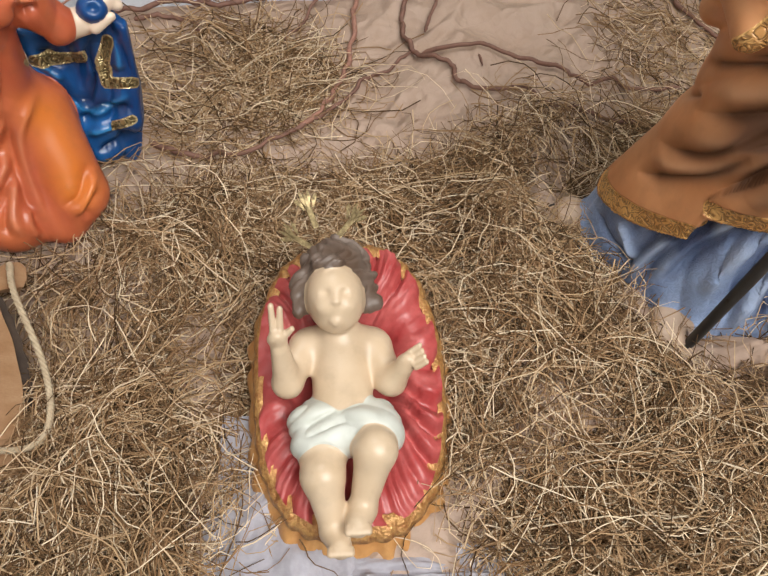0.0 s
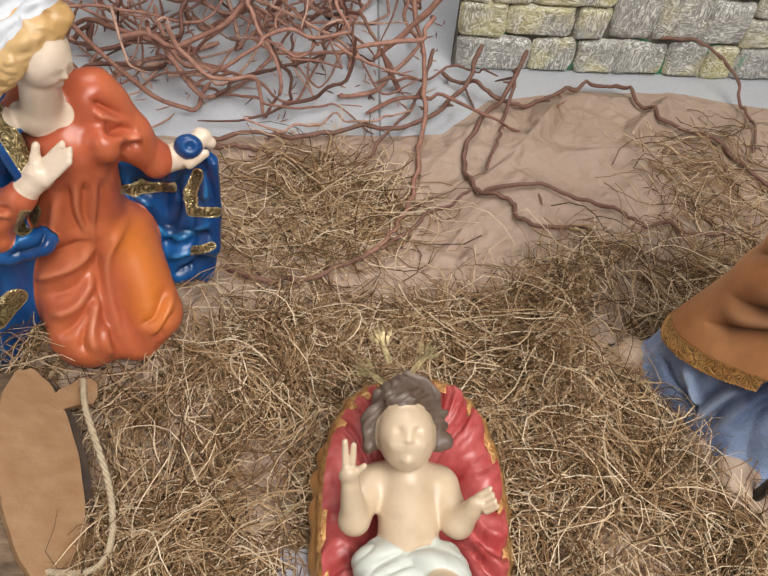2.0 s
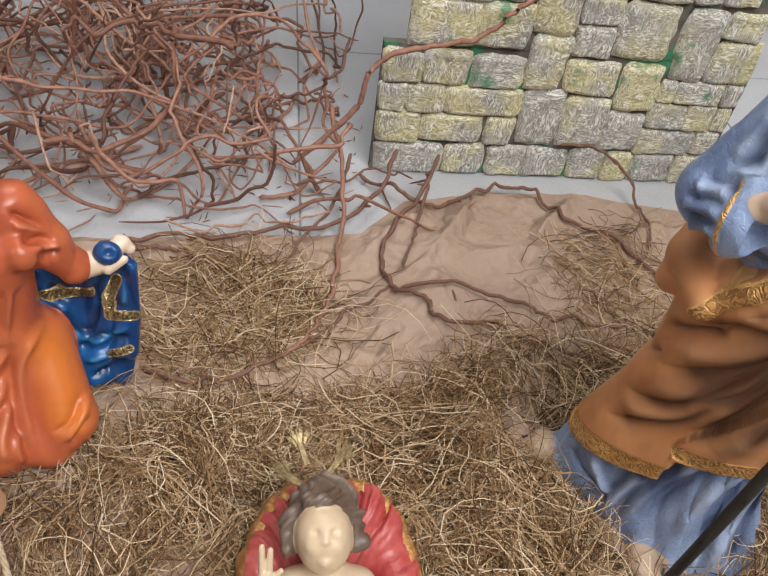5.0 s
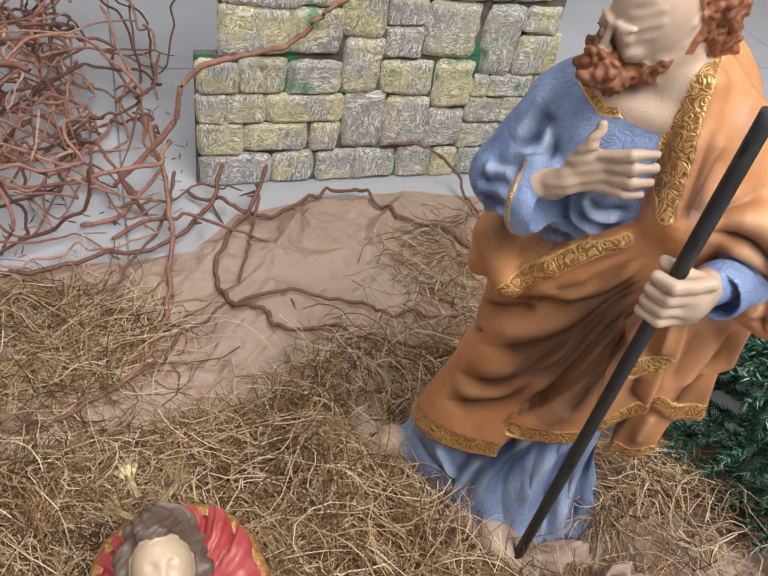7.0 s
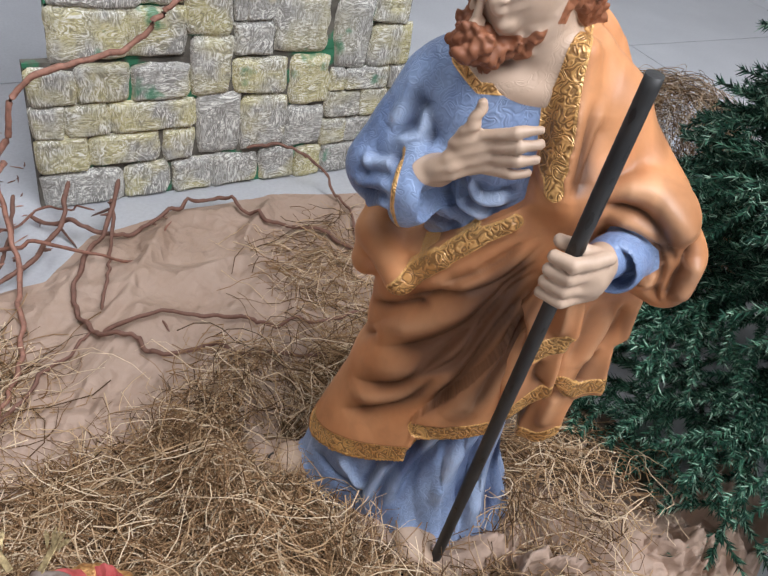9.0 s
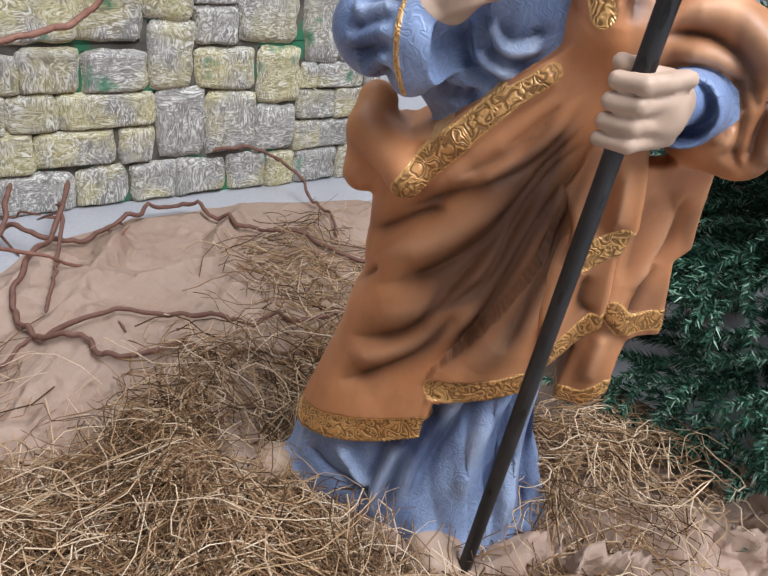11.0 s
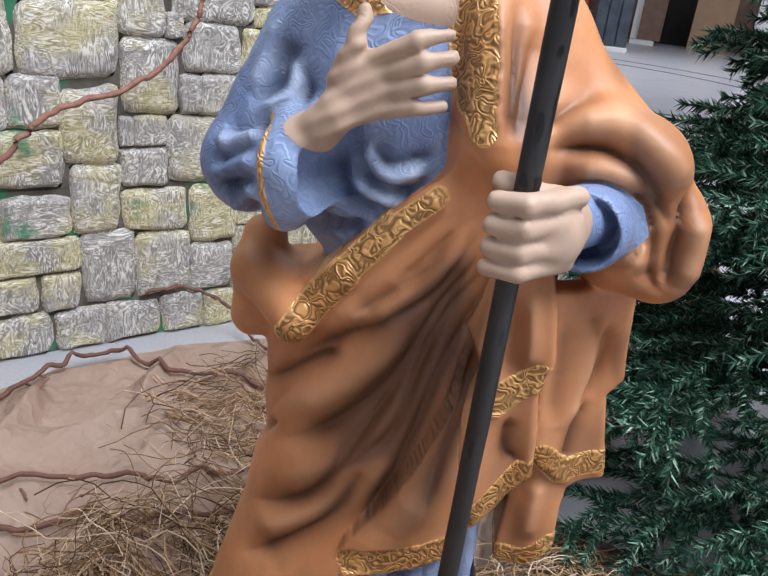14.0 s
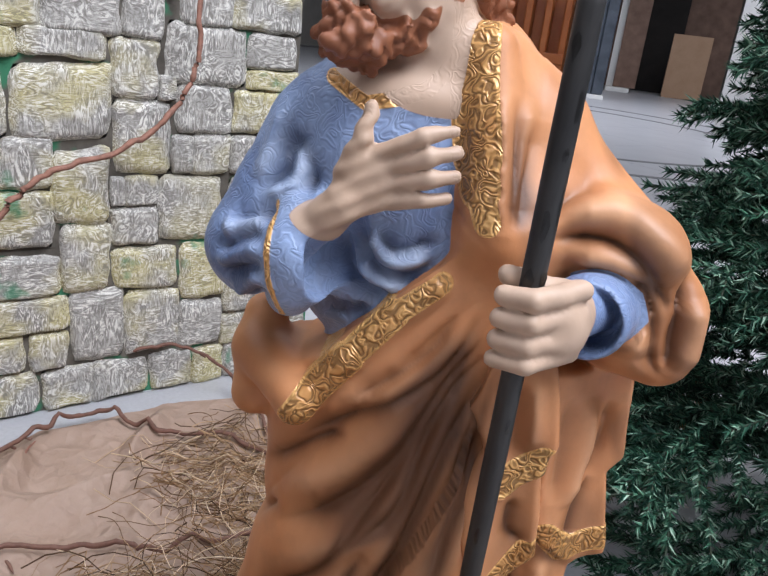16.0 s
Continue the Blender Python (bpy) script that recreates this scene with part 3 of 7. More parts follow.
def heap(x, y):
    q = ((x - 2.1) / 0.42) ** 2 + ((y - 1.5) / 0.40) ** 2
    return 0.62 * np.sqrt(np.clip(1 - q, 0.0, 1)) + 0.03 * value_noise(np.stack([x, y], -1) * 6, 41)


straw("hay_heap", scatter(2400, lambda x, y, r: ((x - 2.1) / 0.42) ** 2 + ((y - 1.5) / 0.40) ** 2 < 1.1, (1.6, 1.0), (2.6, 2.0), 7), heap, (0.08, 0.22), 0.05, (0.0009, 0.0016), "heap of dry straw behind the fir tree", 8)


# ---- painted stone panel ----
PANEL_Y = 2.24


def stone(x0, x1, z0, z1, parent, rng):
    """One raised stone, uneven at its corners and rounded to its face."""
    g = -0.0015
    w, h = x1 - x0 - 2 * g, z1 - z0 - 2 * g
    cx, cz, n = (x0 + x1) / 2, (z0 + z1) / 2, 13
    jit = rng.normal(0, 0.035, (4, 2)) * min(w, h)
    u, v = np.meshgrid(np.linspace(-1, 1, n), np.linspace(-1, 1, n), indexing="ij")
    sx, sz = u * np.sqrt(1 - 0.11 * v**6 * np.abs(u)), v * np.sqrt(1 - 0.11 * u**6 * np.abs(v))
    wts = [(1 - u) * (1 - v) / 4, (1 + u) * (1 - v) / 4, (1 + u) * (1 + v) / 4, (1 - u) * (1 + v) / 4]
    x = sx * w / 2 + sum(a * j[0] for a, j in zip(wts, jit))
    z = sz * h / 2 + sum(a * j[1] for a, j in zip(wts, jit))
    x += 0.006 * u**2 * value_noise(np.stack([z * 26 + cx * 50, x * 0 + cz * 31 + np.sign(u)], -1), 53)
    z += 0.006 * v**2 * value_noise(np.stack([x * 26 + cz * 50, z * 0 + cx * 37 + np.sign(v)], -1), 54)
    rim = np.clip((1 - np.maximum(np.abs(u), np.abs(v))) * 4.5, 0, 1)
    y = -0.02 * np.sqrt(rim * (2 - rim)) - 0.003 * value_noise(np.stack([x * 40 + cx * 90, z * 40 + cz * 70], -1), 51) * rim
    k = np.arange(n * n).reshape(n, n)
    f = np.stack([k[:-1, :-1], k[1:, :-1], k[1:, 1:], k[:-1, 1:]], -1).reshape(-1, 4)
    ob = mesh_object("stone", np.stack([x, y, z], -1).reshape(-1, 3), f, STONE, True, parent)
    ob.location = (cx, PANEL_Y, cz)


def painted_panel():
    root = new("painted_stone_panel")
    tagged(root, "free-standing backdrop panel of painted stones, grey with yellow and green", "backdrop panel", kind="structure")
    bm = bmesh.new()
    for i, (x0, x1, z0, z1) in enumerate(((0.25, 1.53, 0.0, 0.49), (0.325, 1.50, 0.49, 0.86), (0.30, 1.43, 0.86, 1.42))):
        box(bm, (x0, PANEL_Y, z0 - (0.0 if i == 0 else 0.002)), (x1, PANEL_Y + 0.03, z1))
    part("panel_board", bm, JOINT, root)
    rng = np.random.default_rng(17)
    courses = (
        (0.0, 0.127, (0.255, 0.512, 0.668, 0.808, 0.980, 1.118, 1.22, 1.386, 1.50)),
        (0.127, 0.246, (0.252, 0.410, 0.634, 0.742)),
        (0.246, 0.354, (0.252, 0.345, 0.472, 0.748)),
        (0.354, 0.476, (0.252, 0.388, 0.543, 0.728)),
        (0.14, 0.345, (0.748, 0.898, 1.064)),
        (0.125, 0.292, (1.064, 1.208)),
        (0.127, 0.228, (1.208, 1.306, 1.425, 1.52)),
        (0.228, 0.335, (1.208, 1.358, 1.465, 1.52)),
        (0.335, 0.418, (1.22, 1.278, 1.46, 1.52)),
        (0.354, 0.552, (0.728, 0.866)),
        (0.345, 0.474, (0.866, 1.064)),
        (0.292, 0.474, (1.064, 1.216)),
        (0.418, 0.672, (1.218, 1.36)),
        (0.418, 0.576, (1.36, 1.525)),
        (0.576, 0.672, (1.36, 1.49)),
        (0.482, 0.596, (0.866, 1.0)),
        (0.596, 0.682, (0.866, 0.903, 1.0)),
        (0.48, 0.682, (1.0, 1.19)),
        (0.500, 0.650, (0.325, 0.548, 0.718)),
        (0.552, 0.756, (0.718, 0.862)),
        (0.650, 0.796, (0.33, 0.59, 0.718)),
        (0.685, 0.892, (0.868, 1.030)),
        (0.685, 0.796, (1.030, 1.094, 1.215, 1.305, 1.44)),
        (0.800, 0.932, (1.050, 1.218, 1.312, 1.44)),
        (0.796, 0.985, (0.36, 0.612)),
        (0.776, 0.985, (0.612, 0.862)),
        (0.892, 1.048, (0.862, 0.996)),
        (0.892, 0.960, (0.996, 1.045)),
        (0.935, 1.095, (1.020, 1.254)),
        (0.988, 1.094, (1.254, 1.42)),
        (0.930, 0.988, (1.258, 1.43)),
        (0.985, 1.060, (0.40, 0.645, 0.858)),
        (1.052, 1.16, (0.35, 0.52, 0.70, 0.895, 1.01)),
        (1.096, 1.20, (1.052, 1.206, 1.43)),
        (1.16, 1.29, (0.32, 0.50, 0.68, 0.86, 1.05)),
        (1.20, 1.30, (1.052, 1.22, 1.42)),
        (1.29, 1.41, (0.31, 0.47, 0.66, 0.80, 1.0, 1.17, 1.42)),
    )
    for z0, z1, xs in courses:
        for a, b in zip(xs[:-1], xs[1:]):
            stone(a, b, z0, z1, root, rng)


# ---- vines ----
def vine(pts, r0, r1, rng, n=40, kink=0.006, rest=None):
    p = smooth_path(pts, n)
    p += kink * np.stack([value_noise(np.stack([np.linspace(0, n / 3.0, n), np.full(n, rng.uniform(0, 99))], -1), 60 + k) for k in range(3)], -1)
    r = np.linspace(r0, r1, n) * (1 + 0.16 * value_noise(np.stack([np.linspace(0, n / 1.6, n), np.full(n, rng.uniform(0, 99))], -1), 66))
    r[0] *= 0.6
    r[-1] *= 0.5
    if rest is not None:
        p[:, 2] = np.maximum(p[:, 2], rest(p[:, 0], p[:, 1]) + 0.7 * r)
    return tube(p, r, 6)


def vine_bundle():
    rng = np.random.default_rng(5)
    pieces = []
    for i in range(135):
        c = np.array([rng.uniform(-1.4, 0.02), rng.uniform(2.12, 3.15), rng.uniform(0.08, 0.3)])
        wide, tall = rng.uniform(0.2, 0.62), rng.uniform(0.7, 1.0)
        a0, turn = rng.uniform(0, 2 * np.pi), rng.choice([-1, 1]) * rng.uniform(1.3, 4.2)
        lean = np.array(Euler((rng.normal(0, 0.6), rng.normal(0, 0.6), rng.uniform(0, 6))).to_matrix())
        swell = rng.uniform(-0.35, 0.25)
        pts = []
        for t in np.linspace(0, 1, 9):
            a = a0 + turn * t
            q = c + lean @ (np.array([math.cos(a), tall * math.sin(a), 0.10 * math.sin(2.3 * a + i)]) * wide * (1 + swell * t)) + rng.normal(0, 0.03, 3)
            q[1] = q[1] if q[1] > 1.95 else 1.95 - 0.10 * (1 - math.exp((q[1] - 1.98) / 0.25))
            q[2] = min(max(abs(q[2]), 0.012), 0.52)
            q[0] = q[0] if q[0] < 0.12 else 0.12 + 0.14 * (1 - math.exp((0.12 - q[0]) / 0.25))
            pts.append(q)
        r = rng.uniform(0.0045, 0.0098)
        pieces.append(vine(pts, r, r * 0.6, rng, 64, 0.016))
        for _ in range(2):
            k = rng.integers(1, 8)
            d = rng.normal(0, 1, 3) * (0.12, 0.12, 0.10)
            pieces.append(vine([pts[k], pts[k] + d * 0.5 + rng.normal(0, 0.015, 3), np.minimum(np.maximum(pts[k] + d, (-9, 1.86, 0.01)), (0.27, 9, 9))], 0.005, 0.0025, rng, 14, 0.006))
    for i in range(160):
        q = np.array([rng.uniform(-1.1, 0.25), rng.uniform(1.9, 2.5), 0.003])
        d = rng.normal(0, 1, 3) * (0.014, 0.014, 0.0)
        pieces.append(tube(np.array([q - d, q + 0.3 * d + (0.002, 0.001, 0), q + d]), [0.001, 0.0025, 0.001], 5))
    for i in range(9):
        x0, y0 = rng.uniform(-1.4, 0.0), rng.uniform(1.84, 2.1)
        pts = [(x0 + 0.13 * k, y0 + 0.06 * math.sin(k + i) + 0.03 * k * rng.normal(), rng.uniform(0.012, 0.09)) for k in range(rng.integers(4, 7))]
        pieces.append(vine(pts, rng.uniform(0.004, 0.008), 0.003, rng, 40, 0.015))
    ob = mesh_object("vine_bundle", *join(pieces), VINE)
    return tagged(ob, "tangled bundle of bare reddish-brown vine branches on the floor", "vine branches", kind="stuff")


def branch(pts, r0, r1, label, shoots=2, seed=0):
    rng = np.random.default_rng(seed)
    r0, r1 = 1.15 * r0, 1.15 * r1
    p = np.asarray(pts, float)
    low = p[:, 2] < 0.1
    p[low, 2] = crease(p[low, 0], p[low, 1]) + r0
    pieces = [vine(p, r0, r1, rng, 14 * len(pts), 0.007, lambda x, y: crease(x, y) + 0.014)]
    for _ in range(shoots):
        k = rng.integers(0, len(p) - 1)
        q = p[k] + (p[k + 1] - p[k]) * rng.uniform(0.2, 0.8)
        d = rng.normal(0, 1, 3) * (0.03, 0.03, 0.015)
        pieces.append(vine([q, q + d * 0.6, q + d], r1 * 0.8, r1 * 0.4, rng, 8, 0.002))
    ob = mesh_object("vine_branch", *join(pieces), VINE if "reddish" in label else DARK_VINE)
    return tagged(ob, label, "branch", group="vine branches on the paper")


def branches():
    lay = "bare dark vine branch lying across the brown paper"
    branch([(0.20, 2.16, 0.07), (0.36, 2.01, 0.06), (0.47, 2.0, 0.06), (0.66, 2.08, 0.06), (0.79, 2.10, 0.06), (0.89, 1.96, 0.06), (1.02, 1.86, 0.06), (1.11, 1.76, 0.06), (1.19, 1.65, 0.06), (1.28, 1.58, 0.05)], 0.006, 0.005, lay, 3, 1)
    branch([(0.92, 2.20, 0.165), (1.05, 2.19, 0.165), (1.16, 2.12, 0.11), (1.21, 2.015, 0.05), (1.19, 1.92, 0.04), (1.155, 1.80, 0.05)], 0.005, 0.004, "thin dark vine branch arching from the panel to the paper", 1, 2)
    branch([(0.47, 2.13, 0.14), (0.375, 1.96, 0.08), (0.267, 1.79, 0.07), (0.249, 1.68, 0.07), (0.276, 1.574, 0.06), (0.357, 1.515, 0.06), (0.392, 1.458, 0.06), (0.531, 1.432, 0.05), (0.589, 1.368, 0.05), (0.723, 1.329, 0.05), (0.898, 1.335, 0.05)], 0.0065, 0.005, "forked dark vine branch lying on the brown paper", 4, 3)
    branch([(0.44, 2.09, 0.11), (0.393, 1.92, 0.08), (0.35, 1.78, 0.09), (0.30, 1.658, 0.07)], 0.005, 0.004, lay, 1, 4)
    branch([(0.29, 1.574, 0.07), (0.481, 1.559, 0.07), (0.633, 1.502, 0.07), (0.711, 1.454, 0.07), (0.829, 1.447, 0.06), (1.004, 1.47, 0.05)], 0.0055, 0.0045, "knotty vine branch lying across the brown paper", 3, 5)
    branch([(0.265, 1.594, 0.06), (0.172, 1.521, 0.06), (0.057, 1.423, 0.06), (-0.076, 1.325, 0.06), (-0.223, 1.25, 0.05), (-0.305, 1.226, 0.05), (-0.407, 1.273, 0.05)], 0.004, 0.0065, "thin vine branch running into the straw", 2, 6)
    branch([(0.10, 2.30, 0.22), (0.138, 2.02, 0.11), (0.119, 1.785, 0.09), (0.089, 1.588, 0.09), (0.029, 1.432, 0.07), (-0.051, 1.342, 0.06)], 0.007, 0.005, "reddish vine branch reaching out of the bundle", 2, 7)
    branch([(0.17, 2.12, 0.14), (0.123, 2.008, 0.08), (0.039, 1.852, 0.06), (-0.081, 1.667, 0.05)], 0.006, 0.004, lay, 1, 8)
    branch([(-0.60, 1.74, 0.05), (-0.487, 1.749, 0.04), (-0.289, 1.779, 0.04), (-0.083, 1.823, 0.04), (0.119, 1.868, 0.05), (0.25, 2.02, 0.09), (0.33, 2.16, 0.14)], 0.006, 0.007, lay, 2, 9)
    branch([(-0.478, 1.695, 0.05), (-0.395, 1.698, 0.06), (-0.34, 1.711, 0.06), (-0.315, 1.669, 0.045)], 0.006, 0.003, "short curled vine end on the brown paper", 1, 10)
    branch([(-0.02, 2.12, 0.10), (0.159, 2.12, 0.30), (0.219, 2.12, 0.476), (0.361, 2.12, 0.543), (0.507, 2.12, 0.577), (0.60, 2.12, 0.66), (0.681, 2.12, 0.727), (0.847, 2.12, 0.774), (0.975, 2.12, 0.864), (1.039, 2.12, 0.955), (1.056, 2.12, 1.055), (1.062, 2.12, 1.20)], 0.008, 0.006, "long smooth reddish vine cane rising before the painted panel", 0, 11)


vine_bundle()
branches()


# ---- plain faces ----
def face(f, c, ahead, k, lips=True, nose=1.13, eyes=True):
    """Brow, eye hollows, nose, mouth and chin in low relief; k: the head's size."""
    n = Vector(ahead).normalized()
    x = n.cross(Vector((0, 0, 1))).normalized() * -1
    u = x.cross(n)
    u = u if u.z > 0 else -u
    at = lambda a, b, d: tuple(Vector(c) + (x * a + u * b + n * d) * k)
    for s in (-1, 1) if not eyes else ():
        f.add("skin", blob(at(s * 0.36, 0.20, 1.06), (0.18 * k, 0.17 * k, 0.16 * k)), 0.12 * k, None, True)
        f.add("skin", blob(at(s * 0.38, -0.25, 0.74), (0.24 * k, 0.22 * k, 0.2 * k)), 0.2 * k)
    for s in (-1, 1) if eyes else ():
        f.add("skin", blob(at(s * 0.36, 0.20, 0.98), (0.17 * k, 0.17 * k, 0.15 * k)), 0.10 * k, None, True)
        f.add("skin", blob(at(s * 0.36, 0.18, 0.82), (0.17 * k, 0.14 * k, 0.13 * k)), 0.05 * k)
        f.add("skin", rcone(at(s * 0.14, 0.38, 0.90), at(s * 0.52, 0.36, 0.76), 0.075 * k, 0.06 * k), 0.12 * k)
        f.add("skin", blob(at(s * 0.40, -0.22, 0.70), (0.22 * k, 0.22 * k, 0.2 * k)), 0.2 * k)
    f.add("skin", rcone(at(0, 0.30, 0.92), at(0, -0.10, nose), 0.07 * k, 0.105 * k), 0.10 * k)
    f.add("skin", rcone(at(-0.09, -0.12, 1.02), at(0.09, -0.12, 1.02), 0.075 * k), 0.06 * k)
    if lips:
        f.add("skin", rcone(at(-0.17, -0.40, 0.84), at(0.17, -0.40, 0.84), 0.05 * k), 0.05 * k)
        f.add("skin", rcone(at(-0.12, -0.51, 0.82), at(0.12, -0.51, 0.82), 0.055 * k), 0.05 * k)
        f.add("skin", blob(at(0, -0.76, 0.74), (0.2 * k, 0.18 * k, 0.18 * k)), 0.15 * k)


# ---- the standing bearded figure ----
JR, JB = Vector((0.745, -0.668, 0)).normalized(), Vector((0.668, 0.745, 0)).normalized()
J_PLACE = Matrix(((JR.x, JB.x, 0, 0.8), (JR.y, JB.y, 0, 0.85), (0, 0, 1, 0), (0, 0, 0, 1)))


def loft(z, cx, cy, a, b, top, bottom):
    """A standing garment: an ellipse at each height, from bottom to top (heights that may follow x)."""
    z, cx, cy, a, b = (np.array(q, np.float32) for q in (z, cx, cy, a, b))

    def dist(p):
        h = p[..., 2]
        X, Y, A, B = (np.interp(h, z, q) for q in (cx, cy, a, b))
        q0, q1 = (p[..., 0] - X) / A, (p[..., 1] - Y) / B
        k0 = np.sqrt(q0 * q0 + q1 * q1)
        k1 = np.sqrt((q0 / A) ** 2 + (q1 / B) ** 2) + 1e-6
        d = k0 * (k0 - 1) / k1 * 0.9
        return np.maximum(np.maximum(d, bottom(p) - h), h - top(p))

    lo = np.array([(cx - a).min(), (cy - b).min(), z.min()])
    hi = np.array([(cx + a).max(), (cy + b).max(), z.max()])
    return dist, lo - 0.02, hi + 0.02


def ridge(t):
    """Soft rounded folds with sharp valleys, in 0..1."""
    return np.abs(np.sin(t))


# strokes of the carver: ridges, valleys and layered edges
ROBE_FOLDS = (
    ("ochre", "V", 13, 11, [(0.089, -0.081, 0.874), (0.053, -0.092, 0.801), (0.002, -0.095, 0.757), (-0.060, -0.088, 0.716), (-0.117, -0.064, 0.671)]),
    ("ochre", "V", 15, 12, [(0.096, -0.081, 0.846), (0.052, -0.094, 0.771), (0.011, -0.098, 0.681), (-0.044, -0.091, 0.611), (-0.136, -0.057, 0.530)]),
    ("ochre", "V", 13, 12, [(0.100, -0.081, 0.822), (0.068, -0.091, 0.772), (0.043, -0.097, 0.706), (0.020, -0.099, 0.606), (-0.036, -0.097, 0.535)]),
    ("ochre", "V", 16, 14, [(0.101, -0.083, 0.799), (0.067, -0.094, 0.702), (0.049, -0.098, 0.618), (0.023, -0.101, 0.527), (-0.016, -0.103, 0.436)]),
    ("ochre", "V", 12, 11, [(-0.011, -0.100, 0.542), (-0.043, -0.097, 0.471), (-0.094, -0.088, 0.411), (-0.169, -0.058, 0.333)]),
    ("ochre", "V", 13, 11, [(0.028, -0.099, 0.691), (-0.017, -0.097, 0.598), (-0.072, -0.090, 0.491), (-0.161, -0.047, 0.418)]),
    ("ochre", "V", 12, 9, [(0.104, -0.086, 0.744), (0.091, -0.091, 0.657), (0.080, -0.094, 0.564), (0.073, -0.096, 0.479)]),
)
ROBE_FOLDS += (
    ("ochre", "V", 9, 9, [(-0.052, -0.089, 0.699), (-0.102, -0.071, 0.667), (-0.164, -0.019, 0.605)]),
    ("ochre", "V", 9, 8, [(0.059, -0.088, 0.871), (0.029, -0.093, 0.816), (-0.056, -0.088, 0.743)]),
    ("ochre", "V", 7, 8, [(-0.139, -0.052, 0.560), (-0.173, -0.020, 0.510), (-0.190, -0.030, 0.480)]),
    ("ochre", "R", 26, 6, [(0.083, -0.083, 0.856), (0.027, -0.096, 0.783), (-0.031, -0.093, 0.736)]),
    ("ochre", "R", 34, 8, [(0.083, -0.086, 0.822), (0.038, -0.096, 0.747), (-0.031, -0.093, 0.671), (-0.133, -0.055, 0.583)]),
    ("ochre", "R", 26, 7, [(0.084, -0.087, 0.798), (0.051, -0.097, 0.694), (-0.014, -0.099, 0.570), (-0.115, -0.074, 0.482)]),
    ("ochre", "R", 24, 7, [(0.102, -0.085, 0.775), (0.061, -0.096, 0.658), (0.030, -0.100, 0.573), (-0.006, -0.101, 0.497)]),
)
ROBE_FOLDS += (
    ("ochre", "R", 36, 9, [(0.101, -0.087, 0.711), (0.090, -0.093, 0.602), (0.068, -0.096, 0.517), (0.031, -0.102, 0.458)]),
    ("ochre", "R", 26, 7, [(-0.009, -0.100, 0.527), (-0.069, -0.094, 0.454), (-0.155, -0.060, 0.378)]),
    ("ochre", "R", 20, 5, [(0.018, -0.094, 0.814), (-0.012, -0.094, 0.772), (-0.062, -0.086, 0.735)]),
    ("ochre", "T", 46, 9, [(0.098, -0.088, 0.744), (0.076, -0.094, 0.636), (0.030, -0.101, 0.520), (-0.022, -0.102, 0.435), (-0.023, -0.106, 0.375)]),
    ("ochre", "V", 8, 13, [(0.143, -0.085, 0.973), (0.197, -0.085, 0.983), (0.236, -0.085, 0.965), (0.274, -0.085, 0.925), (0.284, -0.085, 0.905)]),
    ("ochre", "V", 8, 13, [(0.217, -0.085, 0.949), (0.250, -0.085, 0.927), (0.271, -0.085, 0.886), (0.275, -0.085, 0.846), (0.294, -0.085, 0.834)]),
    ("ochre", "V", 8, 13, [(0.304, -0.085, 0.956), (0.297, -0.085, 0.918), (0.295, -0.085, 0.873), (0.294, -0.085, 0.837)]),
)
ROBE_FOLDS += (
    ("ochre", "R", 24, 9, [(0.143, -0.085, 0.996), (0.206, -0.085, 1.007), (0.257, -0.085, 0.981), (0.292, -0.085, 0.944)]),
    ("ochre", "R", 18, 8, [(0.160, -0.085, 0.961), (0.211, -0.085, 0.963), (0.251, -0.085, 0.946), (0.274, -0.085, 0.914)]),
    ("ochre", "R", 24, 8, [(0.233, -0.085, 0.935), (0.253, -0.085, 0.894), (0.261, -0.085, 0.850)]),
    ("ochre", "R", 22, 7, [(0.310, -0.085, 0.925), (0.314, -0.085, 0.881), (0.307, -0.085, 0.845)]),
    ("ochre", "V", 9, 9, [(0.133, -0.085, 0.998), (0.159, -0.085, 1.020), (0.191, -0.085, 1.033)]),
    ("ochre", "V", 9, 9, [(0.086, -0.085, 1.114), (0.094, -0.085, 1.045), (0.096, -0.085, 0.975)]),
    ("ochre", "V", 9, 9, [(0.110, -0.085, 1.090), (0.109, -0.085, 1.032), (0.105, -0.085, 0.981)]),
)
ROBE_FOLDS += (
    ("ochre", "R", 18, 6, [(0.067, -0.085, 1.112), (0.077, -0.085, 1.043), (0.087, -0.085, 0.968)]),
    ("ochre", "R", 16, 6, [(0.098, -0.085, 1.116), (0.101, -0.085, 1.046), (0.100, -0.085, 0.980)]),
    ("ochre", "V", 7, 8, [(0.133, -0.090, 0.825), (0.142, -0.090, 0.759), (0.142, -0.090, 0.707)]),
    ("ochre", "R", 16, 7, [(0.152, -0.090, 0.822), (0.161, -0.090, 0.775), (0.165, -0.090, 0.724)]),
    ("ochre", "V", 7, 8, [(0.159, -0.090, 0.642), (0.162, -0.090, 0.592), (0.186, -0.090, 0.575)]),
    ("ochre", "V", 9, 9, [(0.211, -0.015, 0.775), (0.215, -0.015, 0.707), (0.217, -0.015, 0.620)]),
    ("ochre", "R", 18, 7, [(0.237, -0.015, 0.766), (0.245, -0.015, 0.699), (0.232, -0.015, 0.608)]),
)
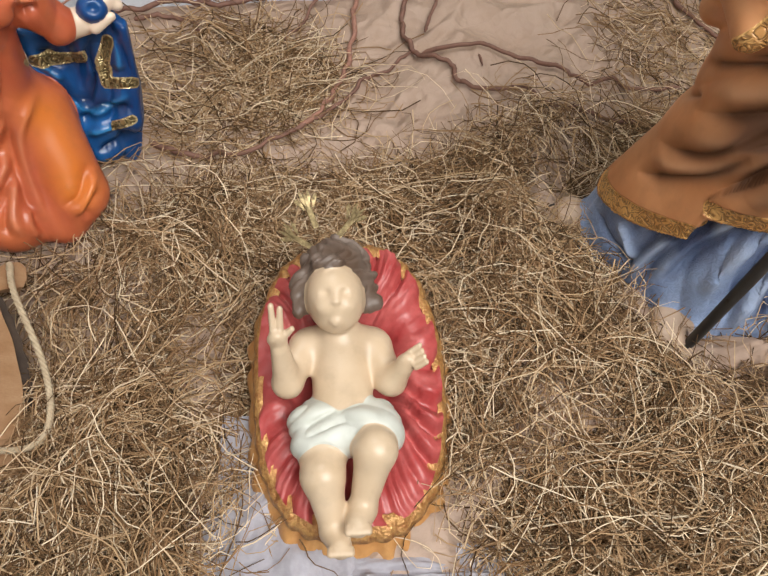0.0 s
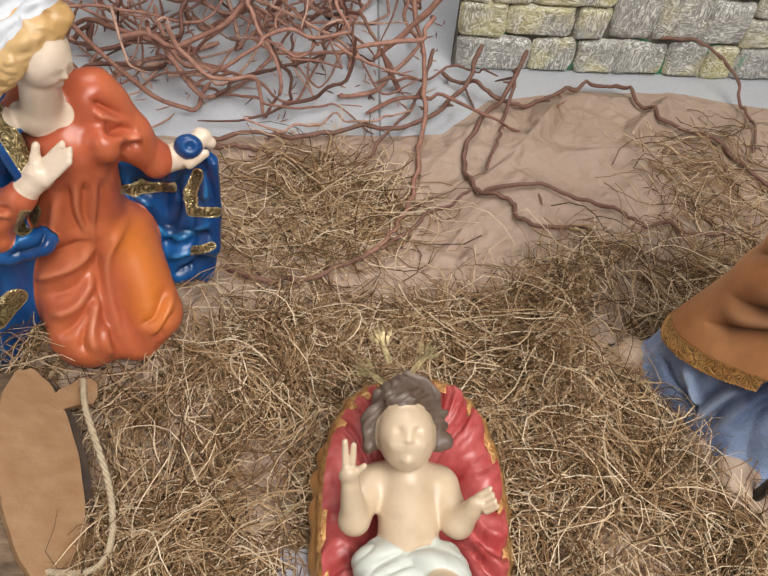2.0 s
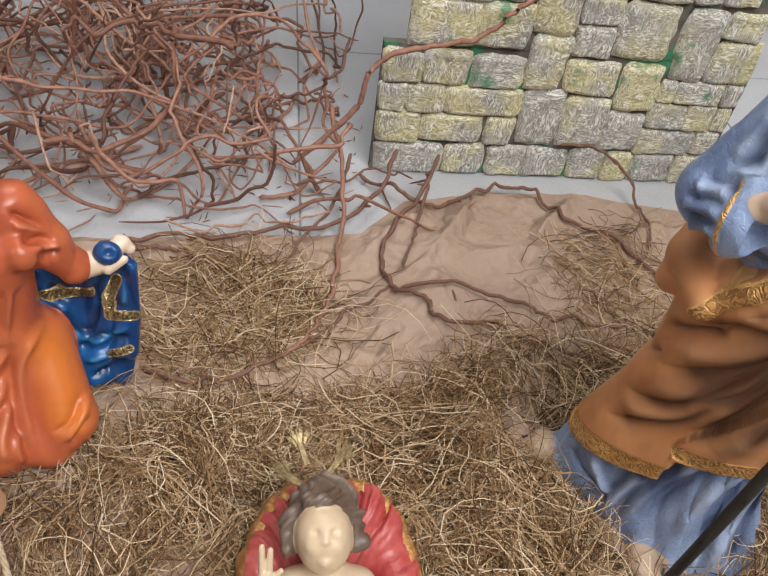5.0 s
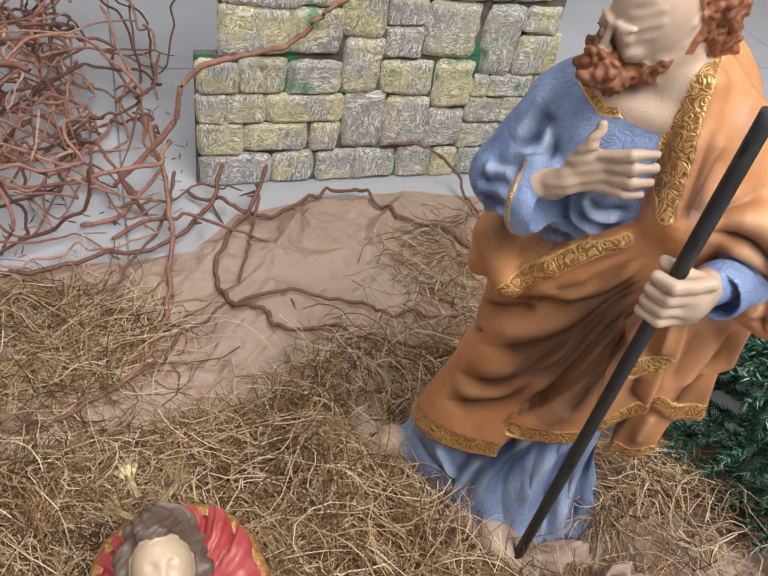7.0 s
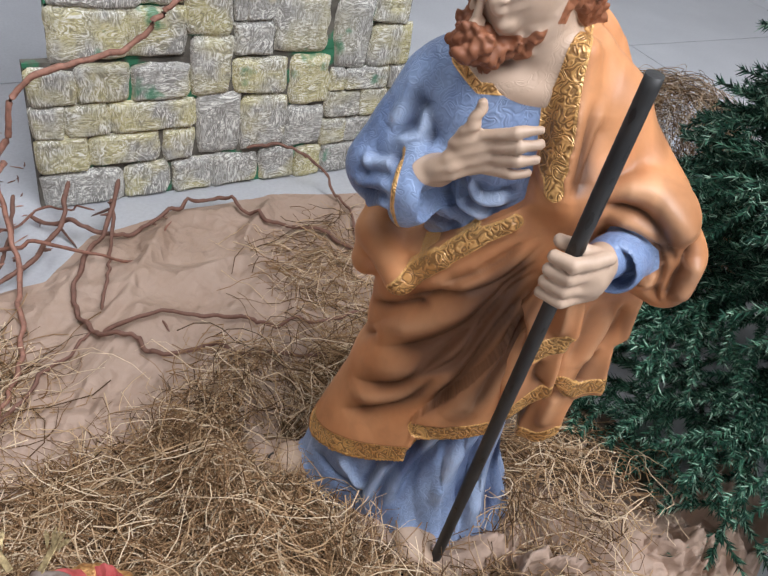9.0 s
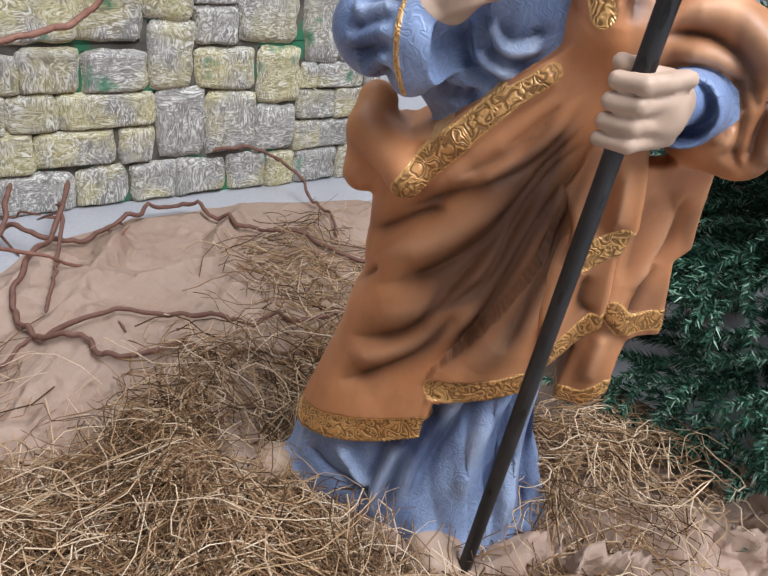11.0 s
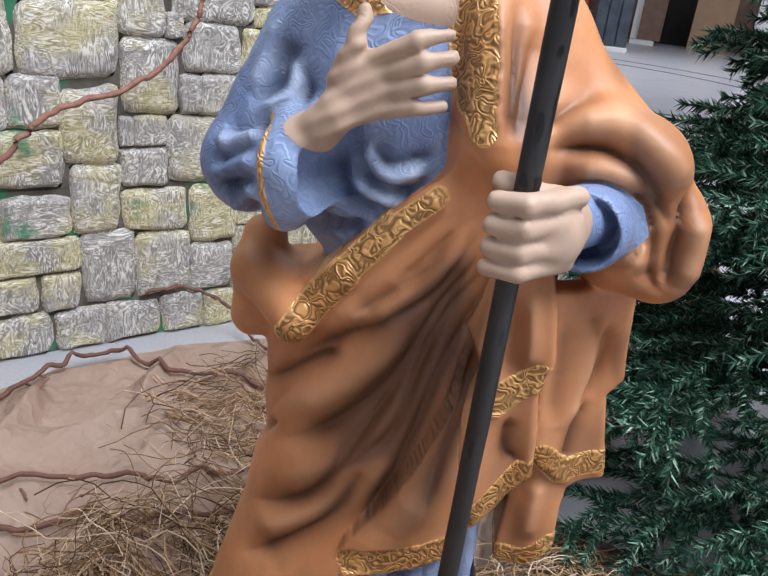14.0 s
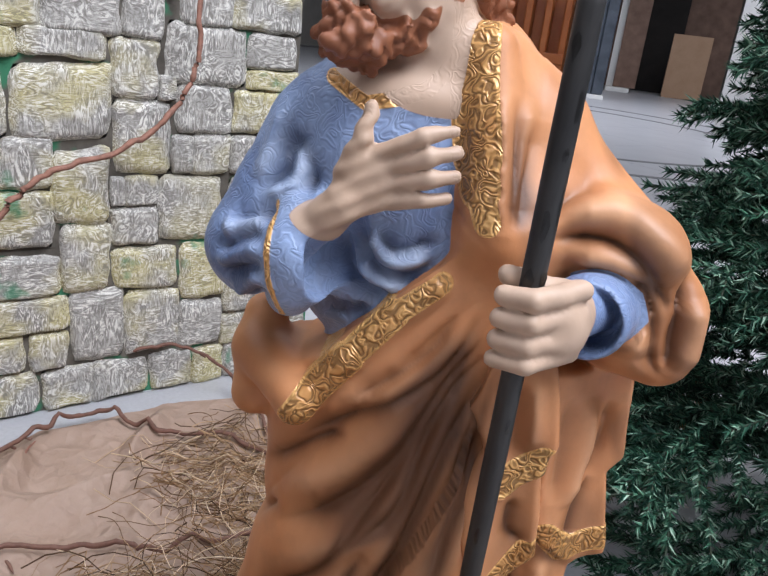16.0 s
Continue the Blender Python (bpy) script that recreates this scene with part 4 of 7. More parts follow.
ROBE_FOLDS += (
    ("ochre", "V", 9, 8, [(0.268, -0.015, 0.758), (0.269, -0.015, 0.689), (0.245, -0.015, 0.640)]),
    ("ochre", "V", 7, 7, [(0.263, -0.015, 0.644), (0.254, -0.015, 0.597), (0.252, -0.015, 0.541)]),
    ("ochre", "R", 16, 6, [(0.222, -0.015, 0.527), (0.221, -0.015, 0.460), (0.222, -0.015, 0.417)]),
    ("blue", "V", 10, 13, [(-0.155, -0.080, 1.045), (-0.132, -0.080, 1.011), (-0.121, -0.080, 0.984)]),
    ("blue", "V", 8, 9, [(-0.214, -0.080, 0.942), (-0.170, -0.080, 0.959), (-0.154, -0.080, 0.969)]),
    ("blue", "V", 8, 9, [(-0.187, -0.080, 0.975), (-0.156, -0.080, 1.005), (-0.162, -0.080, 1.062)]),
    ("blue", "V", 8, 9, [(-0.224, -0.080, 0.905), (-0.191, -0.080, 0.929), (-0.161, -0.080, 0.944)]),
)
ROBE_FOLDS += (
    ("blue", "V", 8, 9, [(-0.218, -0.080, 0.874), (-0.159, -0.080, 0.914)]),
    ("blue", "V", 8, 8, [(-0.182, -0.080, 0.841), (-0.158, -0.080, 0.886)]),
    ("blue", "R", 14, 8, [(-0.181, -0.080, 0.968), (-0.139, -0.080, 0.992), (-0.143, -0.080, 1.040)]),
    ("blue", "R", 14, 8, [(-0.219, -0.080, 0.925), (-0.164, -0.080, 0.953)]),
    ("blue", "R", 14, 8, [(-0.221, -0.080, 0.890), (-0.160, -0.080, 0.929)]),
    ("blue", "R", 14, 7, [(-0.200, -0.080, 0.856), (-0.159, -0.080, 0.900)]),
    ("blue", "R", 14, 7, [(-0.170, -0.080, 1.066), (-0.173, -0.080, 1.026), (-0.187, -0.080, 0.983)]),
)
ROBE_FOLDS += (
    ("blue", "V", 9, 12, [(-0.081, -0.080, 0.944), (-0.063, -0.080, 0.894), (-0.013, -0.080, 0.871)]),
    ("blue", "V", 9, 11, [(-0.066, -0.080, 0.952), (-0.040, -0.080, 0.911), (0.000, -0.080, 0.899), (0.027, -0.080, 0.921)]),
    ("blue", "V", 8, 9, [(-0.044, -0.080, 0.954), (-0.020, -0.080, 0.931), (0.026, -0.080, 0.948)]),
    ("blue", "R", 14, 9, [(-0.073, -0.080, 0.945), (-0.048, -0.080, 0.900), (-0.001, -0.080, 0.884)]),
    ("blue", "R", 14, 8, [(-0.055, -0.080, 0.953), (-0.027, -0.080, 0.920), (0.020, -0.080, 0.932)]),
    ("blue", "V", 7, 9, [(-0.094, -0.080, 0.863), (-0.097, -0.080, 0.827)]),
    ("blue", "V", 7, 9, [(-0.071, -0.080, 0.858), (-0.077, -0.080, 0.830)]),
)
ROBE_FOLDS += (
    ("blue", "V", 7, 9, [(-0.051, -0.080, 0.861), (-0.057, -0.080, 0.833)]),
    ("blue", "V", 12, 13, [(0.084, -0.092, 0.436), (0.027, -0.109, 0.304), (-0.012, -0.122, 0.143)]),
    ("blue", "V", 12, 13, [(0.021, -0.105, 0.377), (-0.033, -0.115, 0.249), (-0.060, -0.123, 0.101)]),
    ("blue", "V", 10, 10, [(-0.054, -0.110, 0.298), (-0.084, -0.116, 0.172), (-0.094, -0.118, 0.095)]),
    ("blue", "V", 9, 9, [(-0.212, -0.055, 0.153), (-0.139, -0.102, 0.142), (-0.076, -0.119, 0.125)]),
    ("blue", "V", 11, 12, [(0.172, -0.042, 0.418), (0.174, -0.031, 0.258), (0.210, -0.030, 0.087)]),
    ("blue", "V", 11, 12, [(0.129, -0.079, 0.514), (0.118, -0.081, 0.296), (0.125, -0.081, 0.138)]),
)
ROBE_FOLDS += (
    ("blue", "R", 18, 10, [(0.054, -0.099, 0.400), (-0.003, -0.113, 0.279), (-0.032, -0.123, 0.135)]),
    ("blue", "R", 16, 9, [(-0.016, -0.111, 0.318), (-0.058, -0.117, 0.213), (-0.077, -0.121, 0.098)]),
    ("blue", "R", 20, 10, [(0.125, -0.076, 0.421), (0.078, -0.098, 0.299), (0.068, -0.106, 0.164)]),
    ("blue", "R", 18, 10, [(0.147, -0.068, 0.496), (0.144, -0.064, 0.286), (0.165, -0.049, 0.092)]),
    ("blue", "R", 16, 7, [(-0.152, -0.090, 0.209), (-0.113, -0.109, 0.165), (-0.084, -0.117, 0.137)]),
)


def standing_figure():
    f = Figure((-0.37, -0.27, -0.03), (0.38, 0.24, 1.40), 0.0037)
    flat = lambda v: (lambda p: np.float32(v))

    def skirt_folds(p):
        th = np.arctan2(p[..., 1] - 0.03, p[..., 0])
        fade = np.clip((0.7 - p[..., 2]) / 0.4, 0, 1)
        w = th * 8 + 2.5 * np.sin(2.2 * th + 1) + 4.0 * p[..., 2] + 0.7 * wob(p, 7, 90)
        return -fade * (0.006 * (ridge(w) ** 0.8 - 0.5) + 0.001 * np.sin(2.7 * w + 14 * p[..., 2]))

    def mantle_folds(p):
        # folds fan out from the raised hand towards the hem
        dx, dz = p[..., 0] - 0.17, 1.05 - p[..., 2]
        ang = np.arctan2(dx, dz)
        r = np.sqrt(dx * dx + dz * dz)
        amp = np.clip((r - 0.1) / 0.28, 0, 1)
        n = wob(p, 5, 91)
        w = ang * 9 + 1.6 * np.sin(4.5 * r + 2.5 * ang) + 3.0 * p[..., 1] + 0.6 * n
        return -amp * 0.003 * (ridge(w) ** 0.8 - 0.5)

    def sleeve_folds(p):
        w = 27 * (p[..., 0] * 0.35 + p[..., 2] * 0.85 + p[..., 1] * 0.2) + 0.8 * wob(p, 6, 93)
        return -0.002 * (ridge(w) ** 0.8 - 0.5)

    def chest_folds(p):
        n = wob(p, 8, 94)
        w = 26 * (p[..., 0] * 0.3 - (p[..., 2] - 1.0) * 0.9) + 90 * p[..., 0] ** 2 + 2.0 * n
        return -0.002 * np.clip((1.06 - p[..., 2]) / 0.1, 0.15, 1) * (ridge(w) - 0.5)

    def curls(p):
        return 0.007 * value_noise(p * 55, 71) + 0.005 * value_noise(p * 95, 72)

    hem = lambda p: np.interp(p[..., 0], [-0.3, -0.225, -0.146, -0.062, -0.022, -0.014, 0.01, 0.066, 0.12, 0.135, 0.2, 0.3], [0.17, 0.195, 0.240, 0.281, 0.302, 0.380, 0.384, 0.392, 0.405, 0.455, 0.50, 0.50]).astype(np.float32) + 0.25 * np.clip(p[..., 1] - 0.05, 0, 0.3)
    belt = lambda p: np.interp(p[..., 0], [-0.3, -0.2, -0.13, -0.09, -0.06, 0.0, 0.045, 0.1, 0.3], [0.79, 0.78, 0.765, 0.788, 0.83, 0.897, 0.935, 0.965, 0.98]).astype(np.float32)
    # tunic
    f.add("blue", loft([0, 0.08, 0.25, 0.5, 0.8], [0.0, -0.005, -0.02, 0.01, 0.0], [0.03, 0.03, 0.02, 0.02, 0.02], [0.265, 0.252, 0.205, 0.135, 0.10], [0.160, 0.148, 0.112, 0.075, 0.06], flat(0.82), flat(0.0)), 0.01, skirt_folds)
    f.add("blue", blob((-0.045, 0.02, 0.97), (0.135, 0.105, 0.19)), 0.02, chest_folds)
    f.add("blue", rcone((-0.112, 0.03, 1.055), (0.035, 0.035, 1.105), 0.060, 0.045), 0.03)
    f.add("blue", rcone((-0.138, 0.02, 1.035), (-0.188, -0.02, 0.91), 0.058, 0.060), 0.03, sleeve_folds)
    f.add("blue", rcone((-0.188, -0.03, 0.90), (-0.125, -0.085, 0.915), 0.056, 0.052), 0.02, sleeve_folds)
    f.add("blue", blob((-0.125, -0.08, 0.91), (0.042, 0.05, 0.072), (0, 12, 0)), 0.02)
    f.add("blue", blob((-0.085, -0.10, 0.925), (0.040, 0.046, 0.056), (0, 12, 0)), 0.004, None, True)
    # mantle
    f.add("ochre", loft([0.1, 0.2, 0.4, 0.6, 0.75, 0.95], [-0.03, -0.025, 0.0, 0.02, 0.015, 0.03], [0.025, 0.025, 0.02, 0.02, 0.02, 0.02], [0.225, 0.215, 0.187, 0.185, 0.185, 0.15], [0.15, 0.145, 0.125, 0.12, 0.118, 0.105], belt, hem), 0.004, mantle_folds)
    f.add("ochre", rcone((-0.185, 0.0, 0.755), (-0.115, -0.085, 0.735), 0.036, 0.028), 0.012)
    f.add("ochre", rcone((-0.185, 0.03, 0.79), (-0.19, 0.0, 0.69), 0.03, 0.03), 0.02)
    f.add("ochre", rcone((-0.06, -0.085, 0.80), (0.03, -0.088, 0.90), 0.017, 0.014), 0.012)
    f.add("ochre", rcone((-0.118, -0.08, 0.722), (-0.06, -0.085, 0.80), 0.020, 0.017), 0.012)
    f.add("ochre", rcone((0.062, 0.03, 1.13), (0.112, 0.03, 1.075), 0.05, 0.062), 0.02)
    f.add("ochre", rcone((0.052, -0.025, 1.155), (0.085, -0.075, 0.97), 0.027, 0.04), 0.02)
    f.add("ochre", rcone((0.09, 0.02, 1.07), (0.11, -0.02, 0.95), 0.068, 0.08), 0.03)
    f.add("ochre", rcone((0.118, 0.03, 1.065), (0.225, 0.0, 0.96), 0.058, 0.06), 0.03)
    # the sleeve: a roll over the forearm that turns down into a hanging pouch
    f.add("ochre", rcone((0.15, -0.045, 0.985), (0.245, -0.06, 0.965), 0.042, 0.045), 0.025)
    f.add("ochre", rcone((0.245, -0.05, 0.965), (0.286, -0.045, 0.905), 0.046, 0.044), 0.02)
    f.add("ochre", rcone((0.288, -0.045, 0.90), (0.288, -0.055, 0.855), 0.044, 0.040), 0.02)
    f.add("ochre", rcone((0.292, -0.06, 0.852), (0.255, -0.05, 0.868), 0.036, 0.045), 0.02)
    f.add("ochre", blob((0.255, 0.0, 0.885), (0.07, 0.075, 0.085)), 0.03)
    f.add("ochre", flap([(0.178, 0.80), (0.286, 0.80), (0.294, 0.723), (0.300, 0.675), (0.282, 0.650), (0.308, 0.520), (0.267, 0.511), (0.206, 0.572), (0.203, 0.618), (0.190, 0.735)], 0.0, 0.018, 0.007, 0.55), 0.006)
    f.add("ochre", flap([(0.196, 0.58), (0.262, 0.55), (0.256, 0.470), (0.258, 0.402), (0.225, 0.371), (0.190, 0.374), (0.189, 0.407)], 0.02, 0.035, 0.005, 0.2), 0.006)
    f.add("ochre", flap([(0.119, 0.70), (0.180, 0.69), (0.190, 0.620), (0.195, 0.559), (0.186, 0.546), (0.139, 0.482), (0.115, 0.587)], -0.065, 0.012, 0.007, 0.10), 0.005)
    f.add("ochre", flap([(0.112, 0.85), (0.165, 0.85), (0.178, 0.80), (0.189, 0.737), (0.180, 0.722), (0.179, 0.698), (0.138, 0.667), (0.109, 0.748), (0.086, 0.775)], -0.100, 0.009, 0.006, 0.10), 0.004)
    f.add("ochre", blob((0.03, 0.1, 0.95), (0.15, 0.06, 0.25)), 0.03)
    # left cuff and fist round the staff
    f.add("blue", rcone((0.225, -0.06, 0.90), (0.19, -0.125, 0.905), 0.04, 0.046), 0.01)
    f.add("blue", rcone((0.195, -0.12, 0.905), (0.175, -0.155, 0.905), 0.034, 0.044), 0.004, None, True)
    f.add("skin", rcone((0.22, -0.08, 0.91), (0.155, -0.165, 0.915), 0.026, 0.03), 0.01)
    f.add("skin", blob((0.145, -0.185, 0.912), (0.035, 0.032, 0.042)), 0.012)
    for z, r in ((0.947, 0.0122), (0.924, 0.0124), (0.9015, 0.0122), (0.881, 0.0110)):
        f.add("skin", rcone((0.165, -0.19, z + 0.006), (0.12, -0.222, z), r * 0.93), 0.003)
        f.add("skin", rcone((0.12, -0.222, z), (0.092, -0.207, z - 0.003), r * 0.95, r * 0.85), 0.002)
    f.add("skin", rcone((0.15, -0.18, 0.945), (0.095, -0.185, 0.957), 0.013, 0.011), 0.008)
    # right hand on the chest
    f.add("skin", rcone((-0.16, -0.075, 0.905), (-0.08, -0.115, 0.985), 0.028, 0.022), 0.008)
    f.add("skin", blob((-0.058, -0.114, 1.014), (0.037, 0.016, 0.036), (0, -30, 0)), 0.012)
    for x0, z0, x1, z1, x2, z2, r in ((-0.047, 1.046, -0.006, 1.068, 0.024, 1.076, 0.0092), (-0.034, 1.033, 0.004, 1.049, 0.030, 1.055, 0.0096), (-0.028, 1.014, 0.008, 1.027, 0.032, 1.031, 0.0094), (-0.031, 0.995, 0.002, 1.004, 0.026, 1.008, 0.0082)):
        f.add("skin", rcone((x0, -0.116, z0), (x1, -0.130, z1), r * 1.08, r), 0.004)
        f.add("skin", rcone((x1, -0.130, z1), (x2, -0.118, z2), r, r * 0.78), 0.002)
    f.add("skin", rcone((-0.078, -0.116, 1.025), (-0.066, -0.12, 1.058), 0.0125, 0.0105), 0.006)
    f.add("skin", rcone((-0.066, -0.12, 1.058), (-0.060, -0.112, 1.088), 0.0105, 0.008), 0.002)
    # neck, head, beard, hair
    f.add("skin", rcone((0.015, 0.015, 1.100), (-0.02, -0.01, 1.180), 0.062, 0.05), 0.02)
    f.add("skin", blob((-0.02, -0.02, 1.095), (0.062, 0.045, 0.03)), 0.02)
    f.add("skin", blob((-0.052, -0.030, 1.224), (0.060, 0.064, 0.080), (24, 14, -40)), 0.02)
    face(f, (-0.056, -0.036, 1.222), (-0.62, -0.66, -0.42), 0.066, False)
    f.add("hair", blob((-0.090, -0.074, 1.150), (0.036, 0.036, 0.032), (10, 20, 0)), 0.008, curls)
    f.add("hair", rcone((-0.085, -0.07, 1.146), (-0.034, -0.058, 1.170), 0.024, 0.017), 0.008, curls)
    f.add("hair", rcone((-0.034, -0.056, 1.170), (-0.006, -0.030, 1.222), 0.019, 0.022), 0.014, curls)
    f.add("hair", rcone((-0.112, -0.066, 1.156), (-0.113, -0.03, 1.185), 0.018, 0.012), 0.008, curls)
    f.add("hair", rcone((-0.118, -0.088, 1.168), (-0.102, -0.098, 1.174), 0.009, 0.009), 0.004, curls)
    f.add("hair", rcone((-0.100, -0.098, 1.174), (-0.074, -0.094, 1.166), 0.009, 0.009), 0.004, curls)
    f.add("hair", blob((-0.022, 0.022, 1.268), (0.078, 0.076, 0.072), (14, 10, 0)), 0.010, curls)
    f.add("hair", rcone((-0.002, -0.018, 1.245), (0.020, 0.02, 1.225), 0.030, 0.036), 0.012, curls)
    f.add("hair", rcone((0.015, 0.040, 1.235), (0.025, 0.070, 1.170), 0.045, 0.04), 0.02, curls)
    # feet
    for (x0, y0), (x1, y1), tx, ty in (((-0.205, -0.005), (-0.281, -0.012), 0.0, 1.0), ((0.045, -0.08), (0.058, -0.158), 1.0, 0.1)):
        for w in (-1, 1):
            f.add("skin", rcone((x0 + 0.012 * w * tx, y0 + 0.012 * w * ty, 0.065), (x1 + 0.019 * w * tx, y1 + 0.019 * w * ty, 0.056), 0.036, 0.026), 0.02)
        for i in range(5):
            o = (i - 2) * 0.0186
            ex, ey = (x1 - x0) * 0.45, (y1 - y0) * 0.45
            f.add("skin", rcone((x1 + o * tx, y1 + o * ty, 0.060), (x1 + o * tx + ex * (1 - 0.08 * i), y1 + o * ty + ey * (1 - 0.08 * i), 0.046), 0.0092, 0.0088), 0.001)
    f.add("sole", rcone((-0.19, 0.0, 0.008), (-0.305, -0.012, 0.014), 0.036, 0.034), 0.004)
    f.add("sole", rcone((0.04, -0.05, 0.008), (0.06, -0.165, 0.014), 0.032, 0.03), 0.004)

    def band(pts, half, front=True):
        pts = np.array(pts)

        def m(v):
            q = v[:, [0, 2]]
            d = np.full(len(v), 9.0)
            for a, b in zip(pts[:-1], pts[1:]):
                h = np.clip(((q - a) @ (b - a)) / ((b - a) @ (b - a)), 0, 1)
                d = np.minimum(d, np.linalg.norm(q - a - h[:, None] * (b - a), axis=1))
            return np.where(v[:, 1] < (0.03 if front else 0.5), half - d, -1.0)

        return m

    gold = (
        band([(0.032, 1.195), (0.036, 1.14), (0.043, 1.09), (0.052, 1.045)], 0.025),
        band([(0.052, 1.045), (0.06, 1.015)], 0.021),
        band([(0.06, 1.015), (0.072, 0.985)], 0.014),
        band([(0.036, 0.908), (-0.011, 0.866)], 0.012),
        band([(-0.011, 0.866), (-0.060, 0.802)], 0.0155),
        band([(-0.060, 0.802), (-0.091, 0.760), (-0.115, 0.722)], 0.019),
        band([(-0.225, 0.214), (-0.146, 0.262), (-0.062, 0.304), (-0.022, 0.325)], 0.019),
        band([(-0.010, 0.404), (0.03, 0.408), (0.085, 0.416), (0.118, 0.43)], 0.021),
        band([(0.138, 0.686), (0.160, 0.699), (0.182, 0.716)], 0.020),
        band([(0.141, 0.492), (0.168, 0.530), (0.190, 0.562)], 0.018),
        band([(0.212, 0.572), (0.249, 0.536), (0.305, 0.545)], 0.020),
        band([(0.19, 0.388), (0.225, 0.385), (0.258, 0.414)], 0.014),
        band([(-0.115, 1.107), (-0.073, 1.087), (-0.045, 1.094), (-0.009, 1.108), (0.021, 1.143)], 0.0085),
        band([(-0.157, 0.965), (-0.152, 0.90), (-0.137, 0.85)], 0.004),
    )

    def bare_neck(v):
        line = np.interp(v[:, 0], [-0.115, -0.073, -0.045, -0.009, 0.022, 0.03], [1.114, 1.094, 1.102, 1.116, 1.152, 1.20])
        inside = (v[:, 0] > -0.115) & (v[:, 0] < 0.03) & (v[:, 1] < 0.02) & (v[:, 2] > 1.0)
        return np.where(inside, v[:, 2] - line, -1.0)

    def gilded(v):
        g = np.max([m(v) for m in gold], axis=0)
        cloth = np.ones(len(v), bool)
        return np.where(cloth, g, -1.0)

    mat = figure_material(
        "painted_plaster_robes",
        ((0.66, 0.305, 0.135), (0.56, 0.232, 0.092), 0.50),
        (
            ("blue", (0.17, 0.24, 0.42), (0.35, 0.46, 0.69), 0.40, 0.0, 0.18),
            ("gold", (0.55, 0.26, 0.082), (0.76, 0.44, 0.16), 0.34, 0.18, 0.85),
            ("skin", (0.50, 0.35, 0.25), (0.57, 0.415, 0.31), 0.5, 0.0, 0.0),
            ("hair", (0.22, 0.075, 0.032), (0.32, 0.12, 0.055), 0.55, 0.0, 0.0),
            ("sole", (0.02, 0.018, 0.016), (0.035, 0.03, 0.026), 0.6, 0.0, 0.0),
        ),
        # brown of the glaze and of the shade painted in the mantle's grooves
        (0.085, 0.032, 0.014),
        # tunic: painted shade of the valleys, pale tone of the ridges
        ((0.028, 0.042, 0.10), (0.46, 0.56, 0.75)),
        # painted highlight of the mantle's ridges
        (0.76, 0.44, 0.25),
    )
    def fan_folds(v):
        """Long folds that spread from the fist towards the hem: angle, reach and height."""
        dx, dz = v[:, 0] - 0.115, 0.93 - v[:, 2]
        ang, r = np.arctan2(dx, dz), np.hypot(dx, dz)
        curve = ang + 0.25 * np.clip(0.5 - r, 0, 0.5)
        return ang, r, pleats(curve * 4.6 + 2.3, r * 1.1, 201)

    def lift(v):
        """Painted highlight: a paler colour on the ridges of the mantle."""
        g = np.clip(strokes(v, ROBE_FOLDS, "ochre", (0, 1, 0), "R", 0.8) / 0.011, 0, 1)
        return 0.6 * g * np.clip(0.7 + 0.6 * value_noise(v * 10, 86), 0, 1)

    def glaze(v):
        # brown glaze and painted fold shade along the carved grooves, with a soft uneven edge
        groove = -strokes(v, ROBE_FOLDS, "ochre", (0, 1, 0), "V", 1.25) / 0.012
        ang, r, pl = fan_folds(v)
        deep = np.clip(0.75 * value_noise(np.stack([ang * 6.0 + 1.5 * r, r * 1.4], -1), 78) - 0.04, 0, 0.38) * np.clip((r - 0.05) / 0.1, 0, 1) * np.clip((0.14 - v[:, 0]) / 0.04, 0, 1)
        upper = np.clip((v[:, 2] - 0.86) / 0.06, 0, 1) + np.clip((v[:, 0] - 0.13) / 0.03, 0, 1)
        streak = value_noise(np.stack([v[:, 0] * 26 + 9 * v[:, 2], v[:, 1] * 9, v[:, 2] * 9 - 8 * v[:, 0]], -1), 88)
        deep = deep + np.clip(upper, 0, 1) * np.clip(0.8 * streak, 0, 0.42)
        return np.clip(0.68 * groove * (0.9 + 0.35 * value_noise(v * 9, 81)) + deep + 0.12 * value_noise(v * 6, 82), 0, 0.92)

    def wash(v):
        # navy fold shade painted into the grooves of the tunic
        g = np.clip(-strokes(v, ROBE_FOLDS, "blue", (0, 1, 0), "V", 1.6) / 0.012, 0, 1)
        return 0.9 * g * np.clip(0.85 + 0.7 * value_noise(v * 14, 83), 0, 1)

    def rub(v):
        # pale dry brushing worn on the ridges, also their painted highlight
        g = np.clip(strokes(v, ROBE_FOLDS, "blue", (0, 1, 0), "R", 1.25) / 0.011, 0, 1)
        return 0.9 * g * np.clip(0.55 + 0.9 * value_noise(v * 22, 85), 0, 1)

    def relief(v, val):
        s, y, z = v.T
        cloth = np.clip(-np.maximum(np.maximum(val["skin"], val["hair"]), val["sole"]) / 0.006, 0, 1)
        blue = np.clip(val["blue"] / 0.004, 0, 1) * np.where((s > 0.14) & (z > 0.8), 0.0, 1.0)
        cloth = cloth * np.where((s > 0.14) & (val["blue"] > -0.004) & (z > 0.8) & (y < -0.05), 0.0, 1.0)
        gold = np.clip(val["gold"] / 0.0015, 0, 1)
        ang, r, pl = fan_folds(v)
